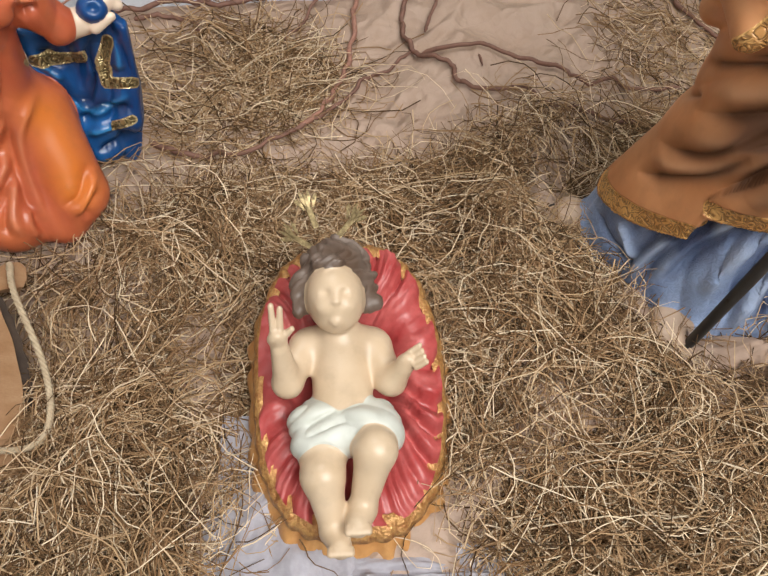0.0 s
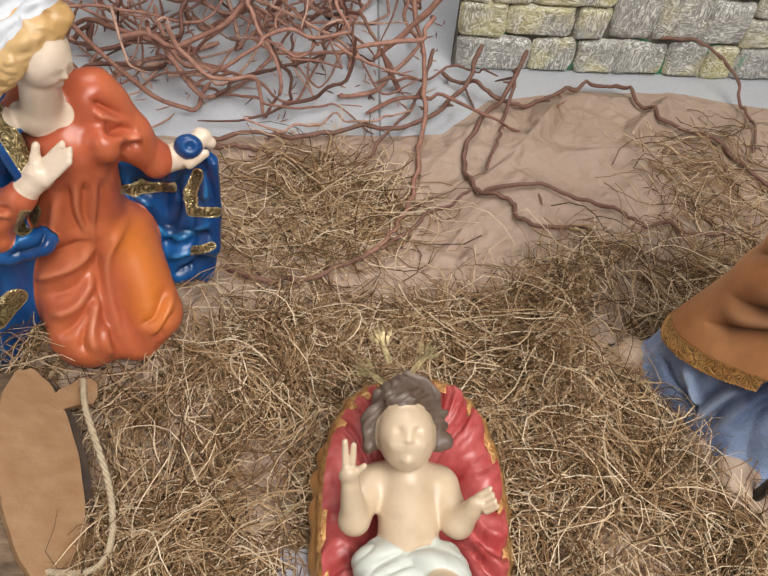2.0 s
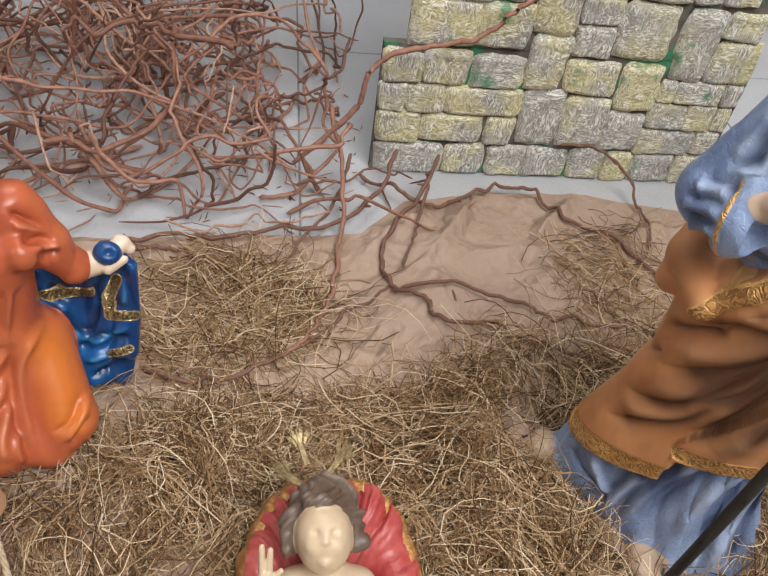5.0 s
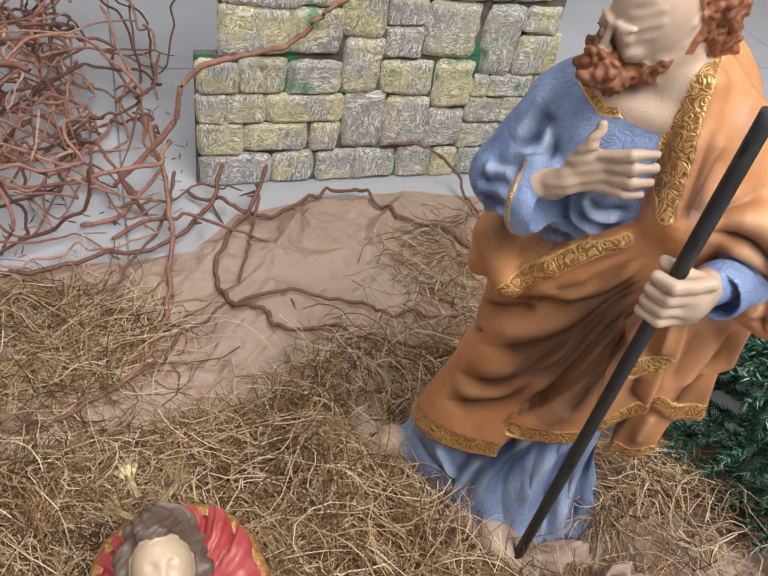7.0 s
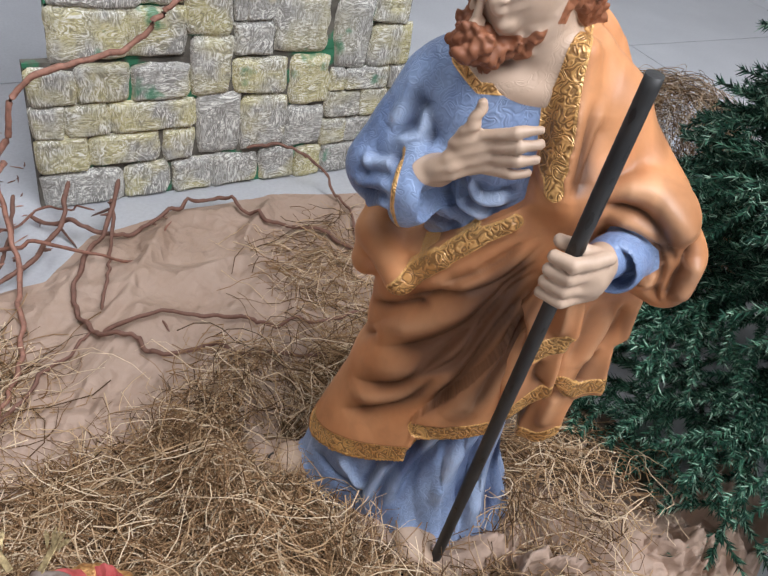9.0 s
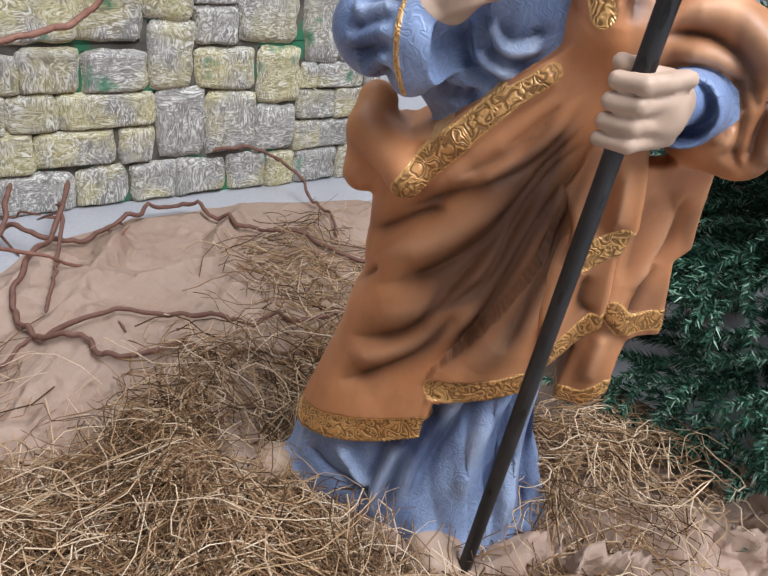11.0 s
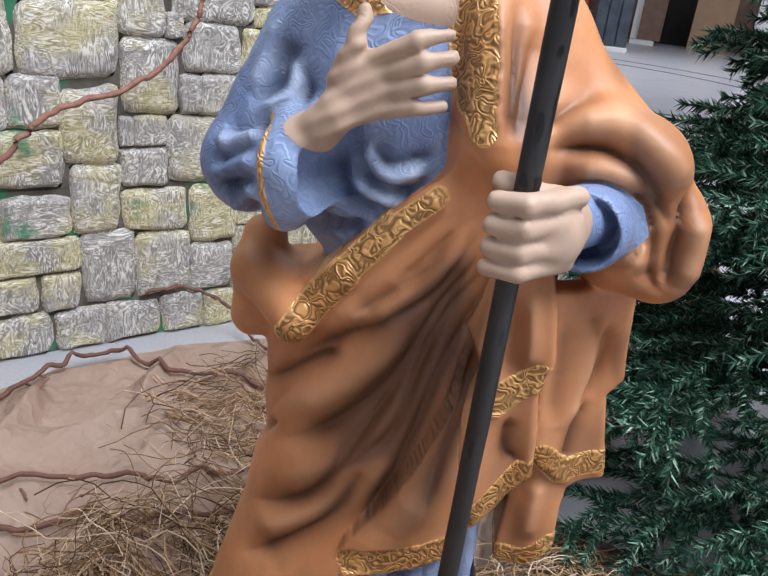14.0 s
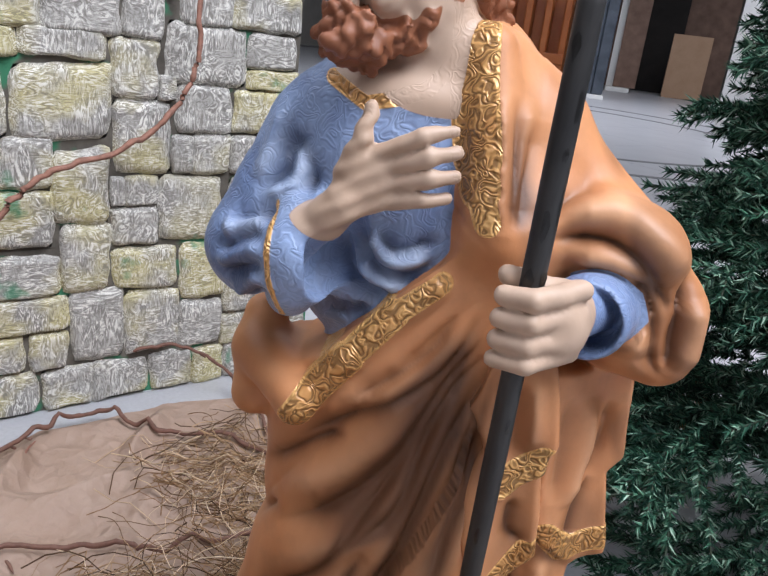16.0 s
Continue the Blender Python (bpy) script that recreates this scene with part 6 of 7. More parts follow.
    mat = figure_material(
        "painted_plaster_gown",
        ((0.46, 0.10, 0.046), (0.56, 0.145, 0.058), 0.34),
        (
            ("blue", (0.004, 0.045, 0.17), (0.010, 0.12, 0.36), 0.30, 0.0, 0.0),
            ("white", (0.54, 0.55, 0.58), (0.62, 0.63, 0.66), 0.5, 0.0, 0.0),
            ("gold", (0.32, 0.24, 0.11), (0.55, 0.43, 0.22), 0.3, 0.55, 1.5),
            ("skin", (0.74, 0.58, 0.44), (0.78, 0.63, 0.50), 0.35, 0.0, 0.0),
            ("hair", (0.50, 0.29, 0.11), (0.60, 0.38, 0.17), 0.4, 0.0, 0.0),
        ),
        (0.66, 0.185, 0.03),
        # blue folds: shade and highlight as colours
        ((0.002, 0.012, 0.05), (0.03, 0.25, 0.55)),
        # glossy highlight of the gown's ridges, as a colour
        (0.68, 0.24, 0.12),
    )
    view = (-0.27, 0.74, -0.62)
    # masks for shade painted in valleys and highlights painted on ridges
    wash = lambda v: 0.9 * np.clip(-strokes(v, GOWN_FOLDS, "blue", view, "V", 1.2) / 0.011, 0, 1)
    rub = lambda v: 0.7 * np.clip(strokes(v, GOWN_FOLDS, "blue", view, "R", 0.7) / 0.011, 0, 1)
    lift = lambda v: 0.6 * np.clip(strokes(v, GOWN_FOLDS, "orange", view, "R", 0.7) / 0.010, 0, 1)

    def relief(v, val):
        x, y, z = v.T
        bare = np.clip(-np.maximum(val["skin"], val["hair"]) / 0.005, 0, 1)
        blue, white = np.clip(val["blue"] / 0.004, 0, 1), np.clip(val["white"] / 0.004, 0, 1)
        gold = np.clip(val["gold"] / 0.002, 0, 1)
        a = across(v)
        dz = 0.64 - z
        ang, r = np.arctan2(a - 0.01, np.abs(dz) + 0.06), np.hypot(a, dz)
        bend = ang + 0.12 * np.sin(8 * r + ang)
        gown = np.clip(dz / 0.2, 0.15, 1) * (0.002 * pleats(bend * 6.5, r * 1.3, 211) + 0.001 * pleats(bend * 14, r * 2.4, 212)) + 1.3 * strokes(v, GOWN_FOLDS, "orange", view, "RVST", 1.5)
        sleeve = np.clip((z - 0.44) / 0.04, 0, 1)
        cuff = 0.004 * pleats((0.8 * x - 0.6 * z + 0.2 * y) * 26, a * 4, 213) + 1.2 * strokes(v, GOWN_FOLDS, "orange", view, "RVST", 1.4)
        mant = 1.2 * strokes(v, GOWN_FOLDS, "blue", view, "RVST", 1.5) + 0.004 * pleats(a * 18 - 4 * z, z * 2, 214) + 0.003 * pleats(a * 40 - 6 * z, z * 4, 215)
        veil = 1.2 * strokes(v, GOWN_FOLDS, "white", view, "RVST", 1.3) + 0.002 * pleats((0.5 * x - 0.6 * y + 0.5 * z) * 22, (x + y) * 7, 216)
        cloth = gown * (1 - sleeve) + cuff * sleeve
        out = bare * ((1 - blue) * (1 - white) * cloth + blue * mant * (1 - 0.7 * gold) + white * veil)
        curl = np.abs(value_noise(v * np.array([45, 45, 80]), 217)) ** 0.6 - 0.4
        return out + np.clip(val["hair"] / 0.004, 0, 1) * 0.007 * curl + 0.0014 * gold

    ob = f.mesh("kneeling_figure", ("blue", "white", "skin", "hair"), mat, Matrix(), (("gold", gilded), ("glaze", amber), ("skin", neck), ("wash", wash), ("rub", rub), ("lift", lift)), relief)
    return tagged(ob, "plaster statue of a kneeling woman, orange gown, blue mantle, white veil", "statue")


kneeling_figure()


# ---- the small reclining figure and its cushion ----
def cushion():
    root = new("cushion_cradle")
    root.location = (0.045, 0.575, 0.03)
    tagged(root, "red pleated plaster cushion with gilded scalloped border", "cushion")
    nu, rings = 260, 34
    th = np.linspace(0, 2 * np.pi, nu, endpoint=False)

    def ring(q):
        return q * 0.188 * np.sign(np.cos(th)) * np.abs(np.cos(th)) ** 0.72, q * 0.292 * np.sign(np.sin(th)) * np.abs(np.sin(th)) ** 0.82

    def sheet(name, qs, height, mat, label=""):
        rows = []
        for i, q in enumerate(qs):
            x, y = ring(q if np.ndim(q) else np.full(nu, q))
            rows.append(np.stack([x, y, height(i, x, y)], -1))
        v = np.array(rows)
        n = np.arange(len(qs) * nu).reshape(len(qs), nu)
        m = np.roll(n, -1, 1)
        f = np.stack([n[:-1], m[:-1], m[1:], n[1:]], -1).reshape(-1, 4)
        return mesh_object(name, v.reshape(-1, 3), f, mat, True, root, label)

    pl = np.abs(np.sin(th * 9 + 1.3 * np.sin(3 * th) + 0.8 * np.sin(5 * th + 1))) ** 0.8 * (0.85 + 0.3 * np.sin(4 * th + 2)) + 0.22 * np.abs(np.sin(th * 23 + 2 * np.sin(5 * th)))
    top = lambda x, y: 0.055 + 0.21 * np.clip(y + 0.175, 0, 0.5) ** 1.1
    qs = np.linspace(0.02, 0.93, rings)
    sheet("pad", list(qs), lambda i, x, y: top(x, y) + 0.045 * np.sin(np.clip((qs[i] - 0.38) / 0.55, 0, 1) * 2.5) ** 1.0 + 0.036 * np.clip((qs[i] - 0.3) / 0.5, 0, 1) * (np.roll(pl, int(7 * np.sin(6 * qs[i]))) - 0.5) - 0.02 * np.clip((0.5 - qs[i]) / 0.5, 0, 1), RED, "glossy red pleated pad")
    sc = np.abs(np.sin(th * 15 + 0.9 * np.sin(4 * th))) * (0.7 + 0.3 * np.sin(9 * th + 1))
    em = value_noise(np.stack([np.cos(th) * 11, np.sin(th) * 17], -1), 84)
    lip = [0.865 + 0.02 * em, 0.895 + 0.016 * em, 0.93 + 0.01 * em, 0.965 + 0.02 * sc, 0.985 + 0.028 * sc, 0.95]
    dz = (0.030, 0.031, 0.028, 0.018, 0.006, -0.004)
    sheet("gilded_border", lip, lambda i, x, y: top(x, y) + dz[i] + 0.010 * (pl - 0.5) + 0.006 * em, GOLD_PAINT, "embossed gilded border")
    ruf = [0.95, 0.98, 1.02 + 0.045 * sc, 1.045 + 0.07 * sc, 1.03 + 0.07 * sc, 0.95, 0.86]
    zz = (0.004, 0.0, -0.008, -0.018, -0.028, -0.045, -0.07)
    sheet("ruffle", ruf, lambda i, x, y: np.maximum(top(x, y) * (1 - i / 9.0) + zz[i] + 0.01 * (sc - 0.5), -0.028 + 0 * x), OCHRE_PAINT, "ochre scalloped ruffle")


RED = simple("red_gloss_paint", (0.38, 0.042, 0.042), (0.58, 0.14, 0.13), 17, 0.36, 0, 0.12, 70, 0.002)
GOLD_PAINT = simple("gilded_relief", (0.36, 0.13, 0.04), (0.72, 0.43, 0.16), 95, 0.34, 0.35, 1.0, 150, 0.007)
OCHRE_PAINT = simple("ochre_paint", (0.48, 0.22, 0.07), (0.60, 0.32, 0.12), 30, 0.42, 0, 0.3, 90)
cushion()


def reclining_figure():
    f = Figure((-0.16, 0.22, 0.05), (0.22, 0.86, 0.42), 0.0031)
    f.add("skin", rcone((0.030, 0.615, 0.205), (0.028, 0.50, 0.19), 0.054, 0.056), 0.02)
    f.add("skin", rcone((-0.022, 0.63, 0.205), (0.085, 0.625, 0.205), 0.034), 0.03)
    f.add("skin", rcone((0.026, 0.64, 0.235), (0.024, 0.68, 0.27), 0.034, 0.034), 0.015)
    f.add("skin", blob((0.020, 0.668, 0.313), (0.052, 0.064, 0.056), (35, 0, 8)), 0.012)
    face(f, (0.020, 0.667, 0.313), (0.0, -0.5, 0.87), 0.052, True, 1.04, False)
    # arms
    f.add("skin", rcone((-0.04, 0.62, 0.215), (-0.070, 0.545, 0.225), 0.029, 0.027), 0.02)
    f.add("skin", rcone((-0.070, 0.545, 0.228), (-0.078, 0.575, 0.298), 0.026, 0.017), 0.012)
    f.add("skin", blob((-0.082, 0.585, 0.322), (0.018, 0.013, 0.022)), 0.010)
    for i, (dx, dy, dz) in enumerate(((-0.002, 0.034, 0.040), (0.002, 0.030, 0.036), (0.010, 0.004, 0.010))):
        f.add("skin", rcone((-0.088 + 0.011 * i, 0.59, 0.332), (-0.088 + 0.011 * i + dx, 0.59 + dy, 0.332 + dz), 0.0068, 0.0052), 0.003)
    f.add("skin", rcone((0.095, 0.615, 0.21), (0.118, 0.545, 0.215), 0.029, 0.026), 0.02)
    f.add("skin", rcone((0.118, 0.545, 0.215), (0.138, 0.552, 0.262), 0.027, 0.018), 0.012)
    f.add("skin", blob((0.144, 0.556, 0.276), (0.018, 0.014, 0.018)), 0.008)
    for i in range(4):
        f.add("skin", rcone((0.146 + 0.004 * i, 0.567 - 0.009 * i, 0.282), (0.166 + 0.003 * i, 0.575 - 0.011 * i, 0.298), 0.0062, 0.005), 0.003)
    # legs
    f.add("skin", rcone((-0.005, 0.47, 0.185), (-0.012, 0.375, 0.215), 0.046, 0.038), 0.015)
    f.add("skin", rcone((-0.012, 0.375, 0.215), (0.004, 0.295, 0.165), 0.036, 0.022), 0.012)
    f.add("skin", rcone((0.004, 0.292, 0.165), (0.014, 0.262, 0.185), 0.024, 0.020), 0.012)
    f.add("skin", rcone((0.07, 0.465, 0.19), (0.079, 0.405, 0.25), 0.046, 0.037), 0.015)
    f.add("skin", rcone((0.079, 0.405, 0.25), (0.054, 0.325, 0.185), 0.035, 0.022), 0.012)
    f.add("skin", rcone((0.054, 0.322, 0.185), (0.044, 0.292, 0.205), 0.025, 0.021), 0.012)
    for cx, cy, cz in ((0.014, 0.252, 0.196), (0.044, 0.281, 0.216)):
        for i in range(5):
            f.add("skin", rcone((cx + (i - 2) * 0.0085, cy + 0.004, cz), (cx + (i - 2) * 0.0085, cy - 0.004, cz + 0.004), 0.0062), 0.003)

    def wrinkles(p):
        return -0.005 * (ridge(60 * (p[..., 1] + 0.35 * np.abs(p[..., 0] - 0.02)) + 12 * p[..., 0]) - 0.5)

    f.add("cloth", rcone((-0.022, 0.475, 0.19), (0.08, 0.47, 0.195), 0.050, 0.049), 0.006, wrinkles)
    f.add("cloth", rcone((-0.022, 0.435, 0.20), (0.03, 0.445, 0.215), 0.044, 0.038), 0.01, wrinkles)
    f.add("cloth", rcone((0.065, 0.45, 0.215), (0.085, 0.45, 0.215), 0.050, 0.048), 0.008, wrinkles)

    def curls(p):
        return 0.005 * value_noise(p * 42, 75) + 0.003 * np.sin(150 * p[..., 0] + 8 * np.sin(40 * p[..., 1]))

    f.add("hair", blob((0.022, 0.728, 0.303), (0.065, 0.062, 0.062), (35, 0, 8)), 0.006, curls)
    f.add("hair", rcone((-0.035, 0.71, 0.308), (-0.040, 0.665, 0.288), 0.019, 0.017), 0.012, curls)
    f.add("hair", rcone((0.078, 0.71, 0.305), (0.083, 0.67, 0.288), 0.019, 0.018), 0.012, curls)
    f.add("hair", rcone((-0.006, 0.716, 0.362), (0.026, 0.706, 0.366), 0.013, 0.010), 0.01, curls)
    mat = figure_material(
        "painted_plaster_pale",
        ((0.57, 0.425, 0.285), (0.63, 0.485, 0.34), 0.34),
        (("cloth", (0.55, 0.56, 0.50), (0.64, 0.66, 0.61), 0.4, 0.0, 0.0), ("hair", (0.10, 0.062, 0.042), (0.19, 0.145, 0.12), 0.42, 0.0, 0.0)),
    )
    def relief(v, val):
        x, y, z = v.T
        lock = np.abs(value_noise(np.stack([x * 60 + 2 * np.sin(y * 40), y * 24, z * 24], -1), 221)) ** 0.6 - 0.4
        fold = pleats((y + 0.4 * np.abs(x - 0.03)) * 38, x * 16, 222)
        return np.clip(val["hair"] / 0.003, 0, 1) * 0.009 * lock + np.clip(val["cloth"] / 0.003, 0, 1) * 0.009 * fold

    ob = f.mesh("reclining_infant_figure", ("cloth", "hair"), mat, Matrix(), (), relief)
    return tagged(ob, "small pale plaster statue of an infant in a white loincloth", "statue")


reclining_figure()


def halo():
    root = new("gilded_halo")
    root.location = (0.02, 0.75, 0.305)
    tagged(root, "three-pointed gilded metal halo behind the infant statue's head", "halo")
    for x, y, z, ang in ((-0.048, 0.098, 0.06, 20), (-0.082, 0.035, 0.045, 62), (0.046, 0.072, 0.05, -42)):
        tip = new("halo_ray")
        tip.parent = root
        tip.matrix_basis = pose(x, y, z, 16, 0, ang) @ Matrix.Scale(0.95, 4)
        bm = bmesh.new()
        box(bm, (-0.006, -0.06, -0.0015), (0.006, 0.0, 0.0015), 0.001)
        part("stem", bm, GOLD, tip)
        for i in range(7):
            s = (i - 3) / 3
            bm = bmesh.new()
            long = 0.036 * (1 - 0.35 * abs(s))
            q = [bm.verts.new(c) for c in ((-0.001, 0, 0), (-0.0038, long * 0.55, 0.003), (0, long, 0.001), (0.0038, long * 0.55, 0.003), (0.001, 0, 0), (0, long * 0.5, -0.002))]
            for j in range(5):
                bm.faces.new((q[j], q[(j + 1) % 5], q[5]))
            bm.faces.new(q[:5][::-1])
            ob = part("leaf", bm, GOLD, tip)
            ob.matrix_basis = pose(s * 0.013, -0.012 - 0.008 * (i % 2), 0.002, 10, 0, -30 * s)


halo()


# ---- wooden bucket with a rope handle ----
def bucket():
    """A bucket on its side: staves behind an oval end board that has two ears for the rope."""
    root = new("wooden_bucket")
    root.location = (-0.682, 0.665, 0.125)
    tagged(root, "small wooden bucket lying on its side with a rope handle", "bucket")
    A, B, shear = 0.21, 0.083, 0.36
    wide, back, nrm = Vector((-0.82, 0, 0.57)), Vector((-1, 0.03, -0.18)), Vector((0.57, 0, 0.82))

    def at(w, y, off=0.0):
        return Vector((0, 1, 0)) * y + wide * w + nrm * off

    def oval(a, k=1.0, off=0.0):
        return at(B * k * math.cos(a) + shear * A * k * math.sin(a), A * k * math.sin(a), off)

    n = 15
    for i in range(n):
        a0, a1 = 2 * math.pi * (i + 0.02) / n, 2 * math.pi * (i + 0.98) / n
        bm = bmesh.new()
        rows = []
        for x, k in ((0.0, 1.0), (0.13, 1.05), (0.27, 1.03), (0.40, 0.9)):
            for t in (0.0, 0.08):
                rows.append([bm.verts.new(oval(a0 + (a1 - a0) * j / 4, k - t, -0.012) + back * x) for j in range(5)])
        for lo, hi in ((0, 2), (2, 4), (4, 6), (3, 1), (5, 3), (7, 5), (1, 0), (6, 7)):
            for j in range(4):
                bm.faces.new((rows[lo][j], rows[lo][j + 1], rows[hi][j + 1], rows[hi][j]))
        for j in (0, 4):
            for r in (0, 2, 4):
                bm.faces.new((rows[r][j], rows[r + 1][j], rows[r + 3][j], rows[r + 2][j]))
        part("stave", bm, BARK_WOOD, root)

    def board(name, loop, t0, t1, mat, label):
        bm = bmesh.new()
        f = [bm.verts.new(q + nrm * t1) for q in loop]
        g = [bm.verts.new(q + nrm * t0) for q in loop]
        bm.faces.new(f)
        bm.faces.new(g[::-1])
        for i in range(len(loop)):
            j = (i + 1) % len(loop)
            bm.faces.new((f[i], g[i], g[j], f[j]))
        return part(name, bm, mat, root, label)

    board("end_board", [oval(2 * math.pi * i / 72, 1 + 0.012 * math.sin(5 * i)) for i in range(72)], -0.006, 0.012, LIGHT_WOOD, "pale sawn end board")
    for s, o in ((1, 0.0), (-1, -0.10)):
        ear = [(0.012, 0.185), (-0.008, 0.205), (-0.022, 0.224), (-0.045, 0.232), (-0.060, 0.222), (-0.066, 0.198), (-0.062, 0.176), (-0.03, 0.162), (0.0, 0.140), (0.03, 0.15)]
        if s < 0:
            ear = [(w + o + 0.03, -y + 0.005) for w, y in ear][::-1]
        board("rope_ear", [at(w, y) for w, y in ear], -0.005, 0.0135, LIGHT_WOOD, "rounded ear with a hole for the rope")
    board("bark_rim", [at(B * (1.12 + 0.03 * math.sin(3.1 * i)) * math.cos(2 * math.pi * i / 60) - 0.016 + shear * A * math.sin(2 * math.pi * i / 60), 1.025 * A * math.sin(2 * math.pi * i / 60)) for i in range(60)], -0.022, -0.006, DARK_EDGE, "dark bark rim")


def rope(pts, r, n, label):
    p = smooth_path(pts, n)
    pieces = []
    for k in range(3):
        a = np.linspace(0, n * 0.85, n) + k * 2 * np.pi / 3
        tan = np.gradient(p, axis=0)
        tan /= np.linalg.norm(tan, axis=1, keepdims=True)
        side = np.cross(tan, [0, 0, 1.0])
        side /= np.linalg.norm(side, axis=1, keepdims=True) + 1e-9
        up = np.cross(side, tan)
        pieces.append(tube(p + r * 0.5 * (np.cos(a)[:, None] * side + np.sin(a)[:, None] * up), r * 0.62, 6))
    return mesh_object("rope", *join(pieces), ROPE)


def fir_tree():
    global NEEDLE
    m = Mat("fir_needle", 0.5)
    r = m.rand(True)
    c = m.ramp(r, (0.0, (0.004, 0.018, 0.011)), (0.45, (0.018, 0.07, 0.046)), (0.78, (0.075, 0.20, 0.122)), (1.0, (0.36, 0.52, 0.40)))
    m.colour(c)
    m.b.inputs["Specular IOR Level"].default_value = 0.22
    NEEDLE = m.m
    root = new("fir_tree")
    root.location = (1.92, 0.70, 0)
    tagged(root, "artificial dark green fir tree with bushy needled branches", "fir tree")
    rng = np.random.default_rng(9)
    wood, green = [], []
    wood.append(tube(np.array([(0, 0, z) for z in np.linspace(0, 1.9, 8)]), np.linspace(0.022, 0.008, 8), 8))

    def twig(a, b, sag):
        n = max(5, int(np.linalg.norm(b - a) / 0.02))
        t = np.linspace(0, 1, n)[:, None]
        p = a + (b - a) * t
        p[:, 2] += sag * np.sin(np.pi * t[:, 0]) - 0.3 * abs(sag) * t[:, 0] ** 2
        wood.append(tube(p, 0.0022, 4))
        tan = np.gradient(p, axis=0)
        tan /= np.linalg.norm(tan, axis=1, keepdims=True)
        k = n * 19
        i = rng.integers(0, n, k)
        base, d = p[i] + (b - a) / n * rng.uniform(-0.5, 0.5, (k, 1)), rng.normal(0, 1, (k, 3))
        d -= (d * tan[i]).sum(1, keepdims=True) * tan[i]
        d /= np.linalg.norm(d, axis=1, keepdims=True) + 1e-9
        d = d + tan[i] * rng.uniform(0.7, 1.3, (k, 1))
        d /= np.linalg.norm(d, axis=1, keepdims=True)
        L = rng.uniform(0.016, 0.030, (k, 1))
        side = np.cross(d, rng.normal(0, 1, (k, 3)))
        side *= 0.0025 / (np.linalg.norm(side, axis=1, keepdims=True) + 1e-9)
        other = np.cross(d, side)
        tip = base + d * L
        v = np.stack([base + side, base - 0.5 * side + 0.87 * other, base - 0.5 * side - 0.87 * other, tip], 1)
        green.append(v)

    for lev in np.linspace(0.24, 1.78, 18):
        reach = 0.72 * (1 - lev / 2.35) + 0.05
        for _ in range(13):
            a = rng.uniform(0, 2 * np.pi)
            tip = np.array([math.cos(a) * reach, math.sin(a) * reach, lev + rng.uniform(-0.1, 0.05) - 0.06]) * rng.uniform(0.85, 1.1, 3)
            tip[2] = max(tip[2] - 0.05, 0.08)
            start = np.array([0, 0, lev])
            twig(start, tip, 0.03)
            for s in (0.42, 0.6, 0.75, 0.88):
                q = start + (tip - start) * s
                for w in (-1, 1):
                    b = a + w * rng.uniform(0.5, 0.95)
                    l = (1.05 - s) * reach * rng.uniform(0.45, 0.75) + 0.05
                    twig(q, q + np.array([math.cos(b) * l, math.sin(b) * l, rng.uniform(-0.05, 0.03)]), 0.01)
    mesh_object("trunk", *join(wood), simple("dark_green_wire", (0.012, 0.028, 0.014), (0.03, 0.04, 0.02), 20, 0.7), True, root)
    v = np.vstack(green)
    k = np.arange(len(v) * 4).reshape(-1, 4)
    f = np.concatenate([k[:, [0, 1, 3]], k[:, [1, 2, 3]], k[:, [2, 0, 3]]])
    ob = mesh_object("crown", v.reshape(-1, 3), f, NEEDLE, False, root)
    ob["kind"] = "stuff"


bucket()
tagged(rope([(-0.648, 0.872, 0.125), (-0.640, 0.868, 0.142), (-0.618, 0.80, 0.148), (-0.55, 0.66, 0.125), (-0.525, 0.57, 0.11), (-0.53, 0.51, 0.105), (-0.565, 0.49, 0.10), (-0.63, 0.49, 0.10)], 0.0065, 150, ""), "twisted hemp rope handle tied to the wooden bucket", "rope")
fir_tree()
painted_panel()


# ---- paper scraps, brick and cloth at the edges ----
def crumpled_sheet(name, centre, size, height, seed, mat, label, category, turn=0.0):
    """A crushed piece of sheet with thickness, lying on the ground."""
    n = 46
    u, v = np.meshgrid(np.linspace(-1, 1, n), np.linspace(-1, 1, n), indexing="ij")
    p = np.stack([u, v], -1)
    dome = np.clip(1 - 0.75 * (u**2 + v**2) ** 0.8, 0, 1)
    fold = (1 - np.abs(value_noise(p * 2.3 + seed, seed)) * 2.2) * 0.7 + (1 - np.abs(value_noise(p * 4.3 + seed, seed + 1)) * 1.7) * 0.3
    fold += 0.2 * (1 - 2 * np.abs(value_noise(p * 9 + seed, seed + 2)))
    z = height * np.clip(dome * (0.35 + fold), 0, 2)
    x = size[0] / 2 * (u + 0.18 * value_noise(p * 1.6 + 9, seed + 3))
    y = size[1] / 2 * (v + 0.18 * value_noise(p * 1.6 + 30, seed + 4))
    k = np.arange(n * n).reshape(n, n)
    f = np.stack([k[:-1, :-1], k[1:, :-1], k[1:, 1:], k[:-1, 1:]], -1).reshape(-1, 4)
    ob = mesh_object(name, np.stack([x, y, z], -1).reshape(-1, 3), f, mat)
    ob.matrix_world = pose(*centre, 0, 0, turn)
    return tagged(ob, label, category)


